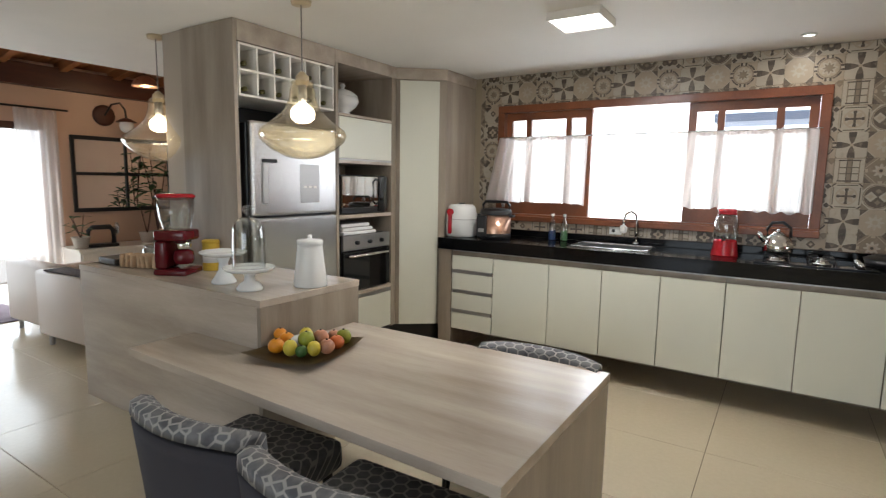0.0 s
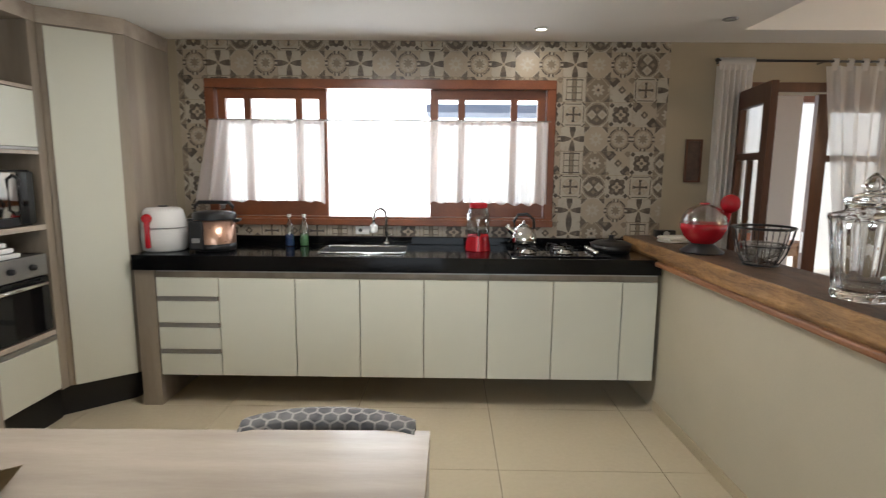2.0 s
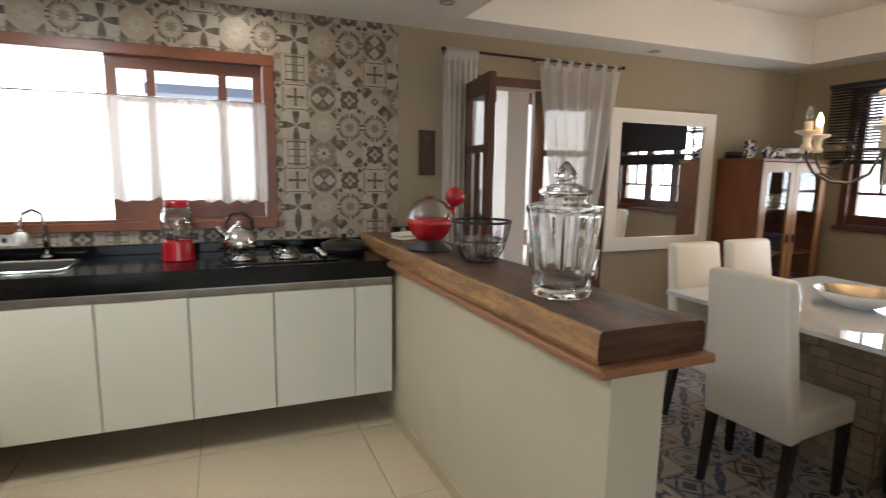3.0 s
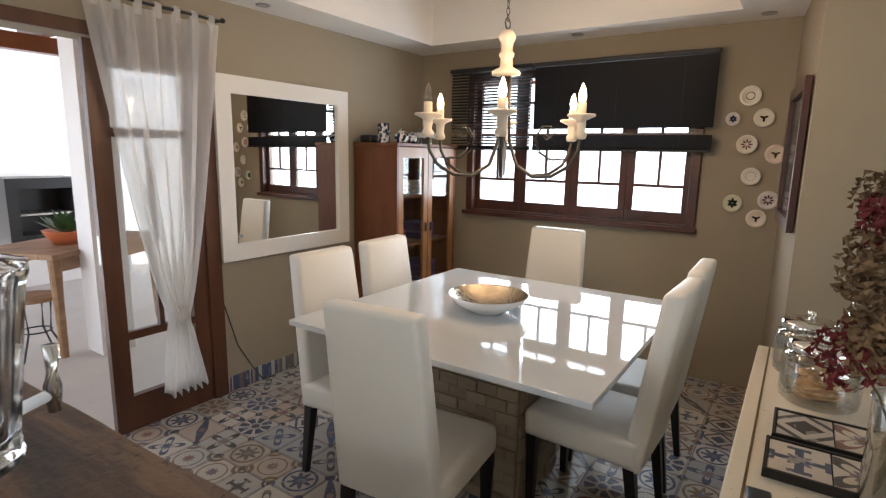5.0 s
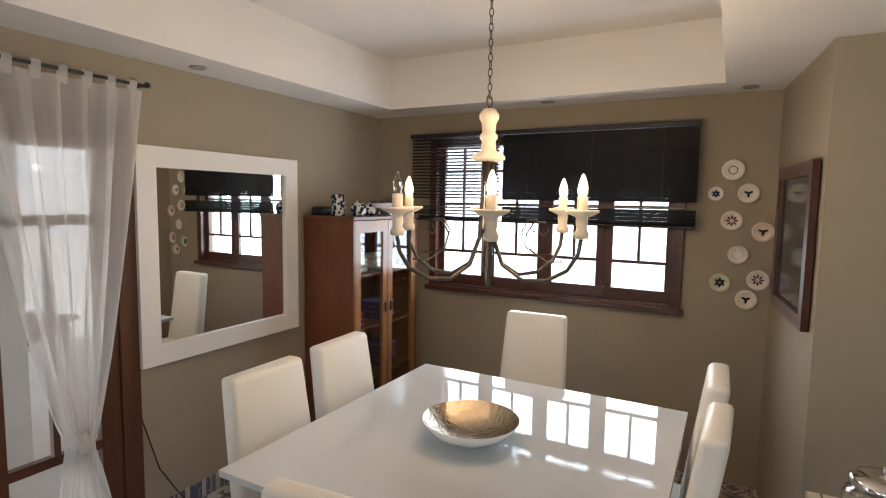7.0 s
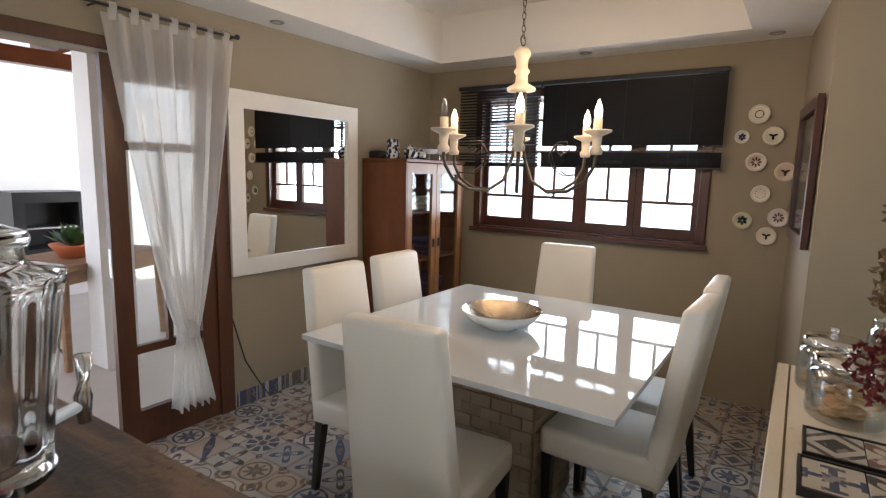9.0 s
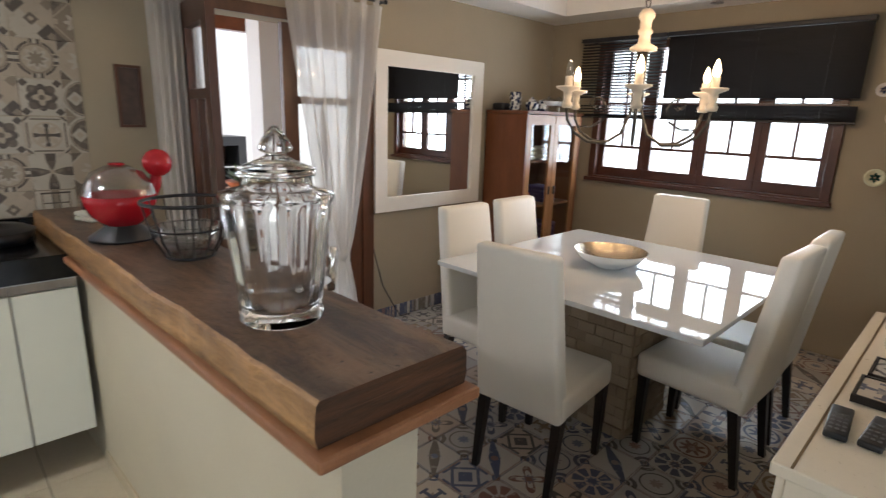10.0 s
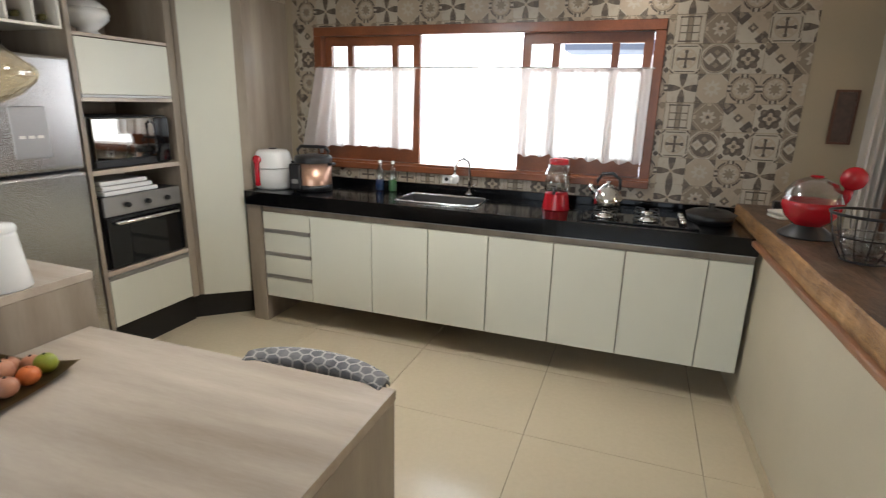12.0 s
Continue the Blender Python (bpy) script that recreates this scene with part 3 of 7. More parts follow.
# ---- island with attached table ----
def island():
    isl = tagged(thing("kitchen_island"), "grey oak laminate island with a thick top", "island")
    x0, x1, y0, y1, zt = -1.42, 0.379, 3.69, 4.39, 0.886
    part("top", box(x0, x1, y0, y1, zt - 0.036, zt, 0.002), OAK_GREY_X, isl)
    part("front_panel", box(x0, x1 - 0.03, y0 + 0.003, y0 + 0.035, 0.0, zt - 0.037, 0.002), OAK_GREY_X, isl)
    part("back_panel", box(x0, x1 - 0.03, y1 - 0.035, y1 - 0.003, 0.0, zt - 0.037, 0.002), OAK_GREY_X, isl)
    part("end_panel", box(x1 - 0.029, x1 - 0.002, y0 + 0.003, y1 - 0.003, 0.0, zt - 0.037, 0.002), OAK_SHADED_Z, isl)
    part("end_panel", box(x0 + 0.002, x0 + 0.03, y0 + 0.036, y1 - 0.036, 0.0, zt - 0.037, 0.002), OAK_SHADED_Z, isl)
    tab = tagged(thing("breakfast_table"), "grey oak laminate breakfast table joined to the island", "table")
    tz = 0.644
    bm = prism([(-0.16, 3.35), (1.848, 3.305), (1.848, 4.366), (0.380, 4.34), (0.380, 3.688), (-0.16, 3.688)], tz - 0.04, tz)
    bmesh.ops.bevel(bm, geom=bm.edges[:], offset=0.0015, segments=1, affect="EDGES")
    part("tabletop", bm, OAK_GREY_X, tab)
    part("end_panel", box(1.808, 1.846, 3.312, 4.358, 0.0, tz - 0.041, 0.002), OAK_SHADED_Z, tab)
    part("back_rail", box(0.42, 1.806, 3.80, 3.83, 0.30, tz - 0.041, 0.002), OAK_GREY_X, tab)


island()


# upholstered chairs at the breakfast table
def honeycomb():
    """Woven grey hexagons with pale outlines, about 5 cm across."""
    g = G("honeycomb_fabric")
    p = g.obj()
    x, y, z = (g.node("ShaderNodeSeparateXYZ", k, Vector=p) for k in range(3))
    u, v = g.math("MULTIPLY", x, 19.0), g.math("MULTIPLY", g.math("SUBTRACT", z, y), 19.0)

    def cell(du, dv):
        a = g.math("SUBTRACT", g.math("FLOORED_MODULO", g.math("ADD", u, du), 1.0), 0.5)
        b = g.math("SUBTRACT", g.math("FLOORED_MODULO", g.math("ADD", v, dv), 1.7320508), 0.8660254)
        return g.math("ABSOLUTE", a), g.math("ABSOLUTE", b)

    def edge(a, b):
        return g.math("MAXIMUM", a, g.math("ADD", g.math("MULTIPLY", a, 0.5), g.math("MULTIPLY", b, 0.8660254)))
    d = g.math("MINIMUM", edge(*cell(0, 0)), edge(*cell(0.5, 0.8660254)))
    n, cloud = g.noise(500, 4, p), g.noise(14, 3, p)
    shade = g.mix(g.ramp(cloud, [(0.35, (0, 0, 0)), (0.65, (1, 1, 1))]), (0.085, 0.088, 0.098), (0.20, 0.20, 0.205))
    col = g.mix(g.ramp(d, [(0.40, (0, 0, 0)), (0.445, (1, 1, 1))]), shade, (0.42, 0.41, 0.385))
    col = g.mix(g.math("MULTIPLY", n, 0.3), col, (0.16, 0.16, 0.17))
    g.bump(n, 0.4, 0.002)
    return g.done(col, 0.8)


HONEY = honeycomb()
VELVET = surface("dark_grey_fabric", (0.045, 0.042, 0.05), 0.9, vary=0.15, fine=300, bump=0.3)


def upholstered_chair(at, rz):
    """A low tub chair: dark back, patterned inside; it faces +y."""
    ch = tagged(thing("upholstered_chair", at, rz), "grey honeycomb fabric chair with curved back at the breakfast table", "chair", "chairs at the breakfast table")
    seat = box(-0.27, 0.27, -0.20, 0.27, 0.30, 0.43, 0.04, 3)
    part("seat", seat, HONEY, ch, smooth=True)
    for inner, mat, nm in ((False, VELVET, "back_shell"), (True, HONEY, "backrest")):
        bm = bmesh.new()
        n, grid = 14, []
        for k in range(n + 1):
            s = -1 + 2 * k / n
            x = 0.29 * s
            yb = -0.27 + 0.07 * s * s
            top = 0.655 - 0.012 * s ** 4
            rows = []
            for lo in (0.24, 0.42, 0.55, top - (0.0 if inner else 0.05)):
                lean = -0.05 * (lo - 0.26) / 0.45
                y = yb + lean
                rows.append((x * (1 + 0.06 * (lo - 0.26)), y, lo))
            d0, d1 = (0.012, 0.075) if inner else (-0.02, 0.011)
            if inner:
                d0 = 0.012
            ring = [bm.verts.new((a, b + d0, c)) for a, b, c in rows]
            if inner:
                a, b, c = rows[-1]
                ring += [bm.verts.new((a, b - 0.018, c - 0.03)), bm.verts.new((a, b - 0.012, c + 0.012)), bm.verts.new((a, b + 0.03, c + 0.022)), bm.verts.new((a, b + 0.07, c + 0.004))]
            ring += [bm.verts.new((a, b + d1, c)) for a, b, c in reversed(rows)]
            grid.append(ring)
        for p, q in zip(grid, grid[1:]):
            m = len(p)
            for i in range(m):
                bm.faces.new((p[i], p[(i + 1) % m], q[(i + 1) % m], q[i]))
        bm.faces.new(grid[0]), bm.faces.new(grid[-1])
        part(nm, bm, mat, ch, "dark grey outer back" if not inner else "", smooth=True)
    for sx in (-1, 1):
        for y in (-0.19, 0.22):
            part("leg", tube([(sx * 0.21, y, 0.30), (sx * 0.23, y * 1.05, 0.0)], [0.022, 0.014], 10), DARK_LEG, ch, smooth=True)
    return ch


c0 = upholstered_chair((0.77, 3.30, 0), 4)
copy_thing(c0, pose(1.42, 3.27, 0, 0, 0, 2))
copy_thing(c0, pose(1.50, 4.165, 0, 0, 0, 180))


# ---- bar ----
def skew(bm):
    for v in bm.verts:
        v.co.x += 0.034 * (NY - v.co.y)
    return bm


def bar():
    structure(finish(skew(box(3.212, 3.40, 4.165, NY - 0.002, 0, 0.945)), "bar_wall", WALL_CREAM), "cream painted half wall carrying the rustic bar", "wall")
    structure(finish(skew(box(3.204, 3.2115, 4.165, 5.93, 0, 0.07)), "baseboard", surface("beige_baseboard", (0.52, 0.44, 0.30), 0.3)), "beige tile skirting along the bar wall", "skirting")
    b = tagged(thing("bar_top"), "thick rustic wooden bar top with live edge", "bar top")
    bm = skew(box(3.145, 3.555, 4.13, NY - 0.004, 0.947, 0.976, 0.008, 2))
    part("lip_board", bm, LIP_WOOD, b, "reddish wooden lip board")
    bm = bmesh.new()
    n = 60
    rings = []
    for i in range(n + 1):
        y = 4.165 + (NY - 0.006 - 4.165) * i / n
        w = 0.012 * noise.noise((y * 3.1, 0, 0)) + 0.006 * noise.noise((y * 11, 2, 0))
        w2 = 0.010 * noise.noise((y * 3.3, 5, 0))
        if i == 0:
            w = w2 = 0
        pr = [(3.164 + w * 0.3, 0.977), (3.158 + w, 1.0), (3.160 + w, 1.035), (3.163 + w, 1.062), (3.171 + w * 0.9, 1.070)]
        pr += [(3.30, 1.071 + 0.002 * noise.noise((y * 4, 1, 1))), (3.45, 1.070 + 0.002 * noise.noise((y * 4, 7, 1))), (3.572 + w2, 1.069), (3.585 + w2, 1.055), (3.588 + w2, 1.0), (3.582 + w2, 0.977)]
        rings.append([bm.verts.new((x + 0.034 * (NY - y) - (0.045 if x > 3.5 else 0), y, z)) for x, z in pr])
    m = len(rings[0])
    for a, c in zip(rings, rings[1:]):
        for k in range(m):
            f = bm.faces.new((a[k], a[(k + 1) % m], c[(k + 1) % m], c[k]))
            f.material_index = 1 if k < 4 else 0
    bm.faces.new(rings[0]).material_index = 2
    bm.faces.new(rings[-1])
    end = wood("bar_end_grain", (0.010, 0.005, 0.003), (0.15, 0.062, 0.026), 0.55, (1.3, 5, 16), 3.4, 0.7, 0.8, 12)
    part("plank", bm, [BAR_TOP, BAR_EDGE, end], b)


bar()


# ---- kitchen window ----
def casing(name, parent, x0, x1, z0, z1, y0, y1, w, mat):
    """Four frame pieces round an opening in the x-z plane."""
    part(name, box(x0, x1, y0, y1, z1 - w, z1, 0.003), mat, parent)
    part(name, box(x0, x1, y0, y1, z0, z0 + w, 0.003), mat, parent)
    part(name, box(x0, x0 + w, y0 + 0.001, y1 - 0.001, z0 + w, z1 - w, 0.003), mat, parent)
    part(name, box(x1 - w, x1, y0 + 0.001, y1 - 0.001, z0 + w, z1 - w, 0.003), mat, parent)


def kitchen_window():
    w = structure(thing("window_1"), "red-brown wooden sliding kitchen window standing half open", "window")
    casing("window_frame", w, 0.187, 2.640, 1.122, 2.138, NY - 0.025, NY + 0.10, 0.062, MAHOGANY)
    part("window_sill", box(0.185, 2.642, NY - 0.045, NY - 0.026, 1.122, 1.168, 0.004), MAHOGANY, w)
    for x0, x1, vs in ((0.255, 1.03, (0.465, 0.83)), (1.765, 2.575, (1.985, 2.355))):
        s = part("sash", boxes((x0, x1, NY + 0.03, NY + 0.065, 2.01, 2.075), (x0, x1, NY + 0.03, NY + 0.065, 1.185, 1.29), (x0, x0 + 0.055, NY + 0.03, NY + 0.065, 1.29, 2.01), (x1 - 0.055, x1, NY + 0.03, NY + 0.065, 1.29, 2.01)), MAHOGANY, w)
        part("muntin", box(x0 + 0.055, x1 - 0.055, NY + 0.033, NY + 0.062, 1.835, 1.86), MAHOGANY, s)
        for v in vs:
            part("muntin", box(v - 0.024, v + 0.024, NY + 0.032, NY + 0.063, 1.29, 2.01), MAHOGANY, s)
        p = part("pane", box(x0 + 0.05, x1 - 0.05, NY + 0.045, NY + 0.05, 1.285, 2.015), PANE, s)
        p.visible_shadow = False


kitchen_window()


def sheer(name, alpha, tint=(0.9, 0.88, 0.85)):
    g = G(name)
    t = g.t
    p = g.obj()
    n = g.noise(400, 3, p)
    tr = g.node("ShaderNodeBsdfTransparent")
    df = g.node("ShaderNodeBsdfDiffuse", Color=(*tint, 1))
    tl = g.node("ShaderNodeBsdfTranslucent", Color=(*tint, 1))
    m1 = t.nodes.new("ShaderNodeMixShader")
    m1.inputs[0].default_value = 0.55
    t.links.new(df, m1.inputs[1]), t.links.new(tl, m1.inputs[2])
    m2 = t.nodes.new("ShaderNodeMixShader")
    g.put(m2.inputs[0], g.math("ADD", g.math("MULTIPLY", n, 0.14), alpha - 0.07))
    t.links.new(tr, m2.inputs[1]), t.links.new(m1.outputs[0], m2.inputs[2])
    t.links.new(m2.outputs[0], t.nodes["Material Output"].inputs[0])
    return g.m


SHEER = sheer("white_sheer_curtain", 0.74, (0.72, 0.66, 0.62))
VOILE = sheer("white_voile", 0.66)


def cloth(rows, thick=0.0):
    """A sheet through rows of points."""
    bm = bmesh.new()
    vs = [[bm.verts.new(p) for p in r] for r in rows]
    for a, b in zip(vs, vs[1:]):
        for i in range(len(a) - 1):
            bm.faces.new((a[i], a[i + 1], b[i + 1], b[i]))
    return bm


def cafe_curtain(x0, x1, folds, seed, flare):
    c = tagged(thing("cafe_curtain"), "short white sheer cafe curtain on the kitchen window", "curtain", "kitchen curtains")
    rows = []
    nz, nx = 14, folds * 10
    for k in range(nz + 1):
        f = k / nz
        r = []
        for i in range(nx + 1):
            s = i / nx
            a = s * folds * 2 * math.pi + 1.1 * math.sin(s * 9 + seed) + 0.25 * f * math.sin(5 * s + seed)
            x = x0 + (x1 - x0) * s - flare * f * (1 - s) * (1 - s)
            hem = 0.018 * abs(math.sin(s * folds * 2.6 + seed)) if f == 1 else 0
            z = 1.85 - 0.545 * f - hem - 0.01 * math.sin(7 * s + seed) * f
            y = NY - 0.050 - (0.022 + 0.024 * f) * (1 + math.sin(a)) - 0.012 * f
            r.append((x, y, z))
        rows.append(r)
    part("cloth", cloth(rows), SHEER, c, smooth=True)
    for i in range(folds * 2):
        s = (i + 0.5) / (folds * 2)
        part("loop", tube(circle(0, 0, 0, 0.008, 8), 0.0025, 5, closed=True), SHEER, c).matrix_local = pose(x0 + (x1 - x0) * s, NY - 0.06, 1.852, 0, 90, 0)


cafe_curtain(0.235, 1.035, 9, 0.3, 0.10)
cafe_curtain(1.71, 2.585, 11, 2.1, 0.06)
rod = tagged(finish(tube([(0.22, NY - 0.06, 1.856), (2.60, NY - 0.06, 1.856)], 0.005, 8), "curtain_wire", CHROME, smooth=True), "thin curtain wire across the kitchen window", "curtain rod")


# ---- dining door ----
def leaf(width, height, mat, label, at, rz, group):
    """A glazed door leaf, hinged at its origin, along +x."""
    d = structure(thing("door_leaf", at, rz), label, "door")
    t = 0.02
    st = 0.095
    bm = boxes((0, st, -t, t, 0.005, height), (width - st, width, -t, t, 0.005, height), (st, width - st, -t, t, height - 0.12, height), (st, width - st, -t, t, 0.005, 0.20))
    part("door_frame", bm, mat, d)
    for z in (0.52, 1.60):
        part("rail", box(st, width - st, -t + 0.003, t - 0.003, z, z + 0.045), mat, d)
    part("muntin", box(width / 2 - 0.014, width / 2 + 0.014, -t + 0.004, t - 0.004, 0.565, 1.60), mat, d)
    p = part("pane", box(st - 0.003, width - st + 0.003, -0.003, 0.003, 0.20, height - 0.12), PANE, d)
    p.visible_shadow = False
    for z in (0.25, 1.85):
        part("hinge", box(-0.006, 0.0, -0.028, -0.018, z, z + 0.09), ALU, d, "small metal hinge")
    part("lock_plate", box(width, width + 0.002, -0.012, 0.012, 0.95, 1.10), ALU, d)
    return d


fr = structure(thing("door_1"), "dark wooden door frame to the patio", "door")
part("jamb", box(DX0 - 0.06, DX0 + 0.015, NY - 0.02, NY + 0.165, 0, DZ, 0.003), DOOR_WOOD, fr)
part("jamb", box(DX1 - 0.035, DX1 + 0.06, NY - 0.02, NY + 0.165, 0, DZ, 0.003), DOOR_WOOD, fr)
part("head", box(DX0 - 0.06, DX1 + 0.06, NY - 0.021, NY + 0.166, DZ + 0.001, DZ + 0.065, 0.003), DOOR_WOOD, fr)
structure(finish(box(DX0 + 0.016, DX1 - 0.036, NY + 0.001, NY + 0.17, -0.004, 0.006), "door_sill", surface("stone_sill", (0.55, 0.5, 0.43), 0.4)), "pale stone door sill", "sill")
leaf(0.56, 2.06, DOOR_WOOD, "glazed wooden door leaf standing open into the room", (DX0 + 0.03, NY - 0.024, 0), -99, "")
lf = leaf(0.57, 2.06, DOOR_WOOD, "closed glazed wooden door leaf behind the knotted curtain", (DX1 - 0.038, NY + 0.012, 0), 180, "")


# tab-top voile curtains
def voile_curtain(x0, x1, knot, seed, name_label):
    c = tagged(thing("door_curtain"), name_label, "curtain", "door curtains")
    zt, folds = 2.235, 6
    nx, nz = folds * 12, 40
    rows = []
    for k in range(nz + 1):
        z = zt - (zt - 0.16) * k / nz
        r = []
        if knot:
            kx, kz = knot
            if z > kz:
                f = (z - kz) / (zt - kz)
                w = 0.07 + (x1 - x0 - 0.07) * f ** 0.75
                cx = kx + ((x0 + x1) / 2 - kx) * f ** 0.8
                dep = 0.018 + 0.03 * (1 - f)
            else:
                f = (kz - z) / (kz - 0.16)
                w, cx = 0.07 + 0.17 * f ** 0.7, kx + 0.02 * f
                dep = 0.03
        else:
            f = k / nz
            w, cx, dep = (x1 - x0) * (1 - 0.1 * f), (x0 + x1) / 2, 0.03
        for i in range(nx + 1):
            s = i / nx
            a = s * folds * 2 * math.pi + seed + 0.5 * math.sin(3 * s + k * 0.05)
            x = cx + (s - 0.5) * w + 0.006 * math.cos(a * 2)
            y = NY - 0.075 + dep * math.sin(a) + 0.008 * math.sin(2.3 * a + k * 0.12)
            if not knot:
                y = NY - 0.075 + dep * math.sin(a)
            r.append((x, y, z + (0.012 * math.sin(a) if k == nz else 0)))
        rows.append(r)
    part("cloth", cloth(rows), VOILE, c, smooth=True)
    n = 7
    for i in range(n):
        x = x0 + (x1 - x0) * (i + 0.5) / n
        bm = cloth([[(x - 0.018, NY - 0.082 + dy, z), (x + 0.018, NY - 0.082 + dy, z)] for dy, z in ((0, zt - 0.03), (-0.006, zt), (-0.012, zt + 0.035), (0, zt + 0.05), (0.014, zt + 0.035), (0.008, zt), (0.006, zt - 0.03))])
        part("tab", bm, VOILE, c, smooth=True)
    if knot:
        kx, kz = knot
        pr = []
        for i in range(9):
            a = math.pi * i / 8
            pr.append((0.048 * math.sin(a) * (1 + 0.1 * math.sin(i * 2.0)), kz - 0.055 * math.cos(a)))
        part("knot", lathe(pr, 20, kx, NY - 0.078), VOILE, c, smooth=True)


voile_curtain(4.44, 5.14, (4.80, 0.62), 0.4, "white voile tab curtain tied in a knot before the door")
voile_curtain(3.72, 3.95, None, 1.3, "white voile tab curtain gathered beside the door")
rd = tagged(thing("curtain_rod"), "dark metal curtain rod above the patio door", "curtain rod")
part("pole", tube([(3.70, NY - 0.082, 2.268), (5.165, NY - 0.082, 2.262)], 0.008, 10), DARK_LEG, rd, smooth=True)
for x in (3.70, 5.165):
    part("finial", lathe([(0, -0.018), (0.014, -0.008), (0.014, 0.008), (0, 0.018)], 12), DARK_LEG, rd, smooth=True).matrix_local = pose(x, NY - 0.082, 2.268, 0, 90, 0)
for x in (3.735, 4.42, 5.15):
    part("bracket", tube([(x, NY - 0.082, 2.262), (x, NY - 0.001, 2.262)], 0.005, 8), DARK_LEG, rd)

# ---- wall mirror ----
mi = tagged(thing("wall_mirror"), "large wall mirror in a wide white frame", "mirror")
mx0, mx1, mz0, mz1, mw = 5.117, 6.213, 0.861, 1.985, 0.105
part("frame", boxes((mx0, mx1, NY - 0.042, NY - 0.004, mz1 - mw, mz1), (mx0, mx1, NY - 0.042, NY - 0.004, mz0, mz0 + mw), (mx0, mx0 + mw, NY - 0.042, NY - 0.004, mz0 + mw, mz1 - mw), (mx1 - mw, mx1, NY - 0.042, NY - 0.004, mz0 + mw, mz1 - mw)), WHITE_FRAME, mi)
part("mirror_glass", box(mx0 + mw - 0.003, mx1 - mw + 0.003, NY - 0.024, NY - 0.014, mz0 + mw - 0.003, mz1 - mw + 0.003), MIRROR, mi, "clear mirror glass")


# ---- dining window and blinds ----
def dining_window():
    w = structure(thing("window_2"), "red-brown wooden dining window with glazing bars", "window")
    X0, X1 = EX - 0.03, EX + 0.11
    y0, y1, z0, z1 = 4.158, 6.000, 1.050, 2.20

    def pc(name, a, b, c, d, par, e0=X0, e1=X1):
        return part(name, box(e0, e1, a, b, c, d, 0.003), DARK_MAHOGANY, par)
    pc("window_frame", y0, y1, z0, 1.085, w)
    pc("window_frame", y0, y1, z1 - 0.06, z1, w)
    pc("window_frame", y0, y0 + 0.06, 1.085, z1 - 0.06, w)
    pc("window_frame", y1 - 0.06, y1, 1.085, z1 - 0.06, w)
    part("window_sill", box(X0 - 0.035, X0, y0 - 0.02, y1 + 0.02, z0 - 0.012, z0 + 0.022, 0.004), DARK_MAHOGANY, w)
    edges = [4.21, 4.655, 5.075, 5.52, 5.95]
    for a, b in zip(edges, edges[1:]):
        s = pc("sash", a, b, 1.086, 1.165, w, EX + 0.03, EX + 0.068)
        for q in ((a, a + 0.055, 1.165, 2.14), (b - 0.055, b, 1.165, 2.14)):
            pc("stile", *q, s, EX + 0.03, EX + 0.068)
        for z in (1.335, 1.70, 1.95):
            pc("muntin", a + 0.055, b - 0.055, z, z + 0.022, s, EX + 0.035, EX + 0.063)
        pc("muntin", (a + b) / 2 - 0.01, (a + b) / 2 + 0.01, 1.357, 2.14, s, EX + 0.036, EX + 0.062)
        p = part("pane", box(EX + 0.047, EX + 0.052, a + 0.05, b - 0.05, 1.16, 2.14), PANE, s)
        p.visible_shadow = False


dining_window()


def blind(y0, y1, tilt, zb, label):
    b = tagged(thing("venetian_blind"), label, "blind", "dining window blinds")
    xc, zt = 7.10, 2.235
    part("head_rail", box(xc - 0.03, xc + 0.03, y0, y1, zt - 0.03, zt, 0.003), BLIND, b)
    for y in (y0 + 0.06, y1 - 0.06):
        part("bracket", box(xc + 0.031, EX, y - 0.012, y + 0.012, zt - 0.025, zt - 0.005), BLIND, b)
    pitch = 0.024
    z = zt - 0.045
    while z > zb + 0.012:
        steep = 0 if zb + 0.11 < z < zb + 0.155 else tilt
        c, s = 0.0125 * math.cos(radians(steep)), 0.0125 * math.sin(radians(steep))
        bm = cloth([[(-c, y0 + 0.004, s), (-c, y1 - 0.004, s)], [(0, y0 + 0.004, 0.0015), (0, y1 - 0.004, 0.0015)], [(c, y0 + 0.004, -s), (c, y1 - 0.004, -s)]])
        bmesh.ops.solidify(bm, geom=bm.faces[:], thickness=0.0008)
        o = part("slat", bm, BLIND, b)
        o.location = (xc, 0, z)
        z -= pitch if z > zb + 0.045 else 0.010
    part("bottom_rail", box(xc - 0.018, xc + 0.018, y0 + 0.003, y1 - 0.003, zb, zb + 0.014, 0.003), BLIND, b)
    for y in (y0 + 0.2, (y0 + y1) / 2, y1 - 0.2):
        part("cord", tube([(xc - 0.02, y, zt - 0.03), (xc - 0.02, y, zb + 0.01)], 0.0015, 5), BLIND, b)


blind(4.09, 5.36, 72, 1.585, "dark wooden venetian blind with closed slats")
blind(5.375, 6.115, 28, 1.585, "dark wooden venetian blind with open slats")


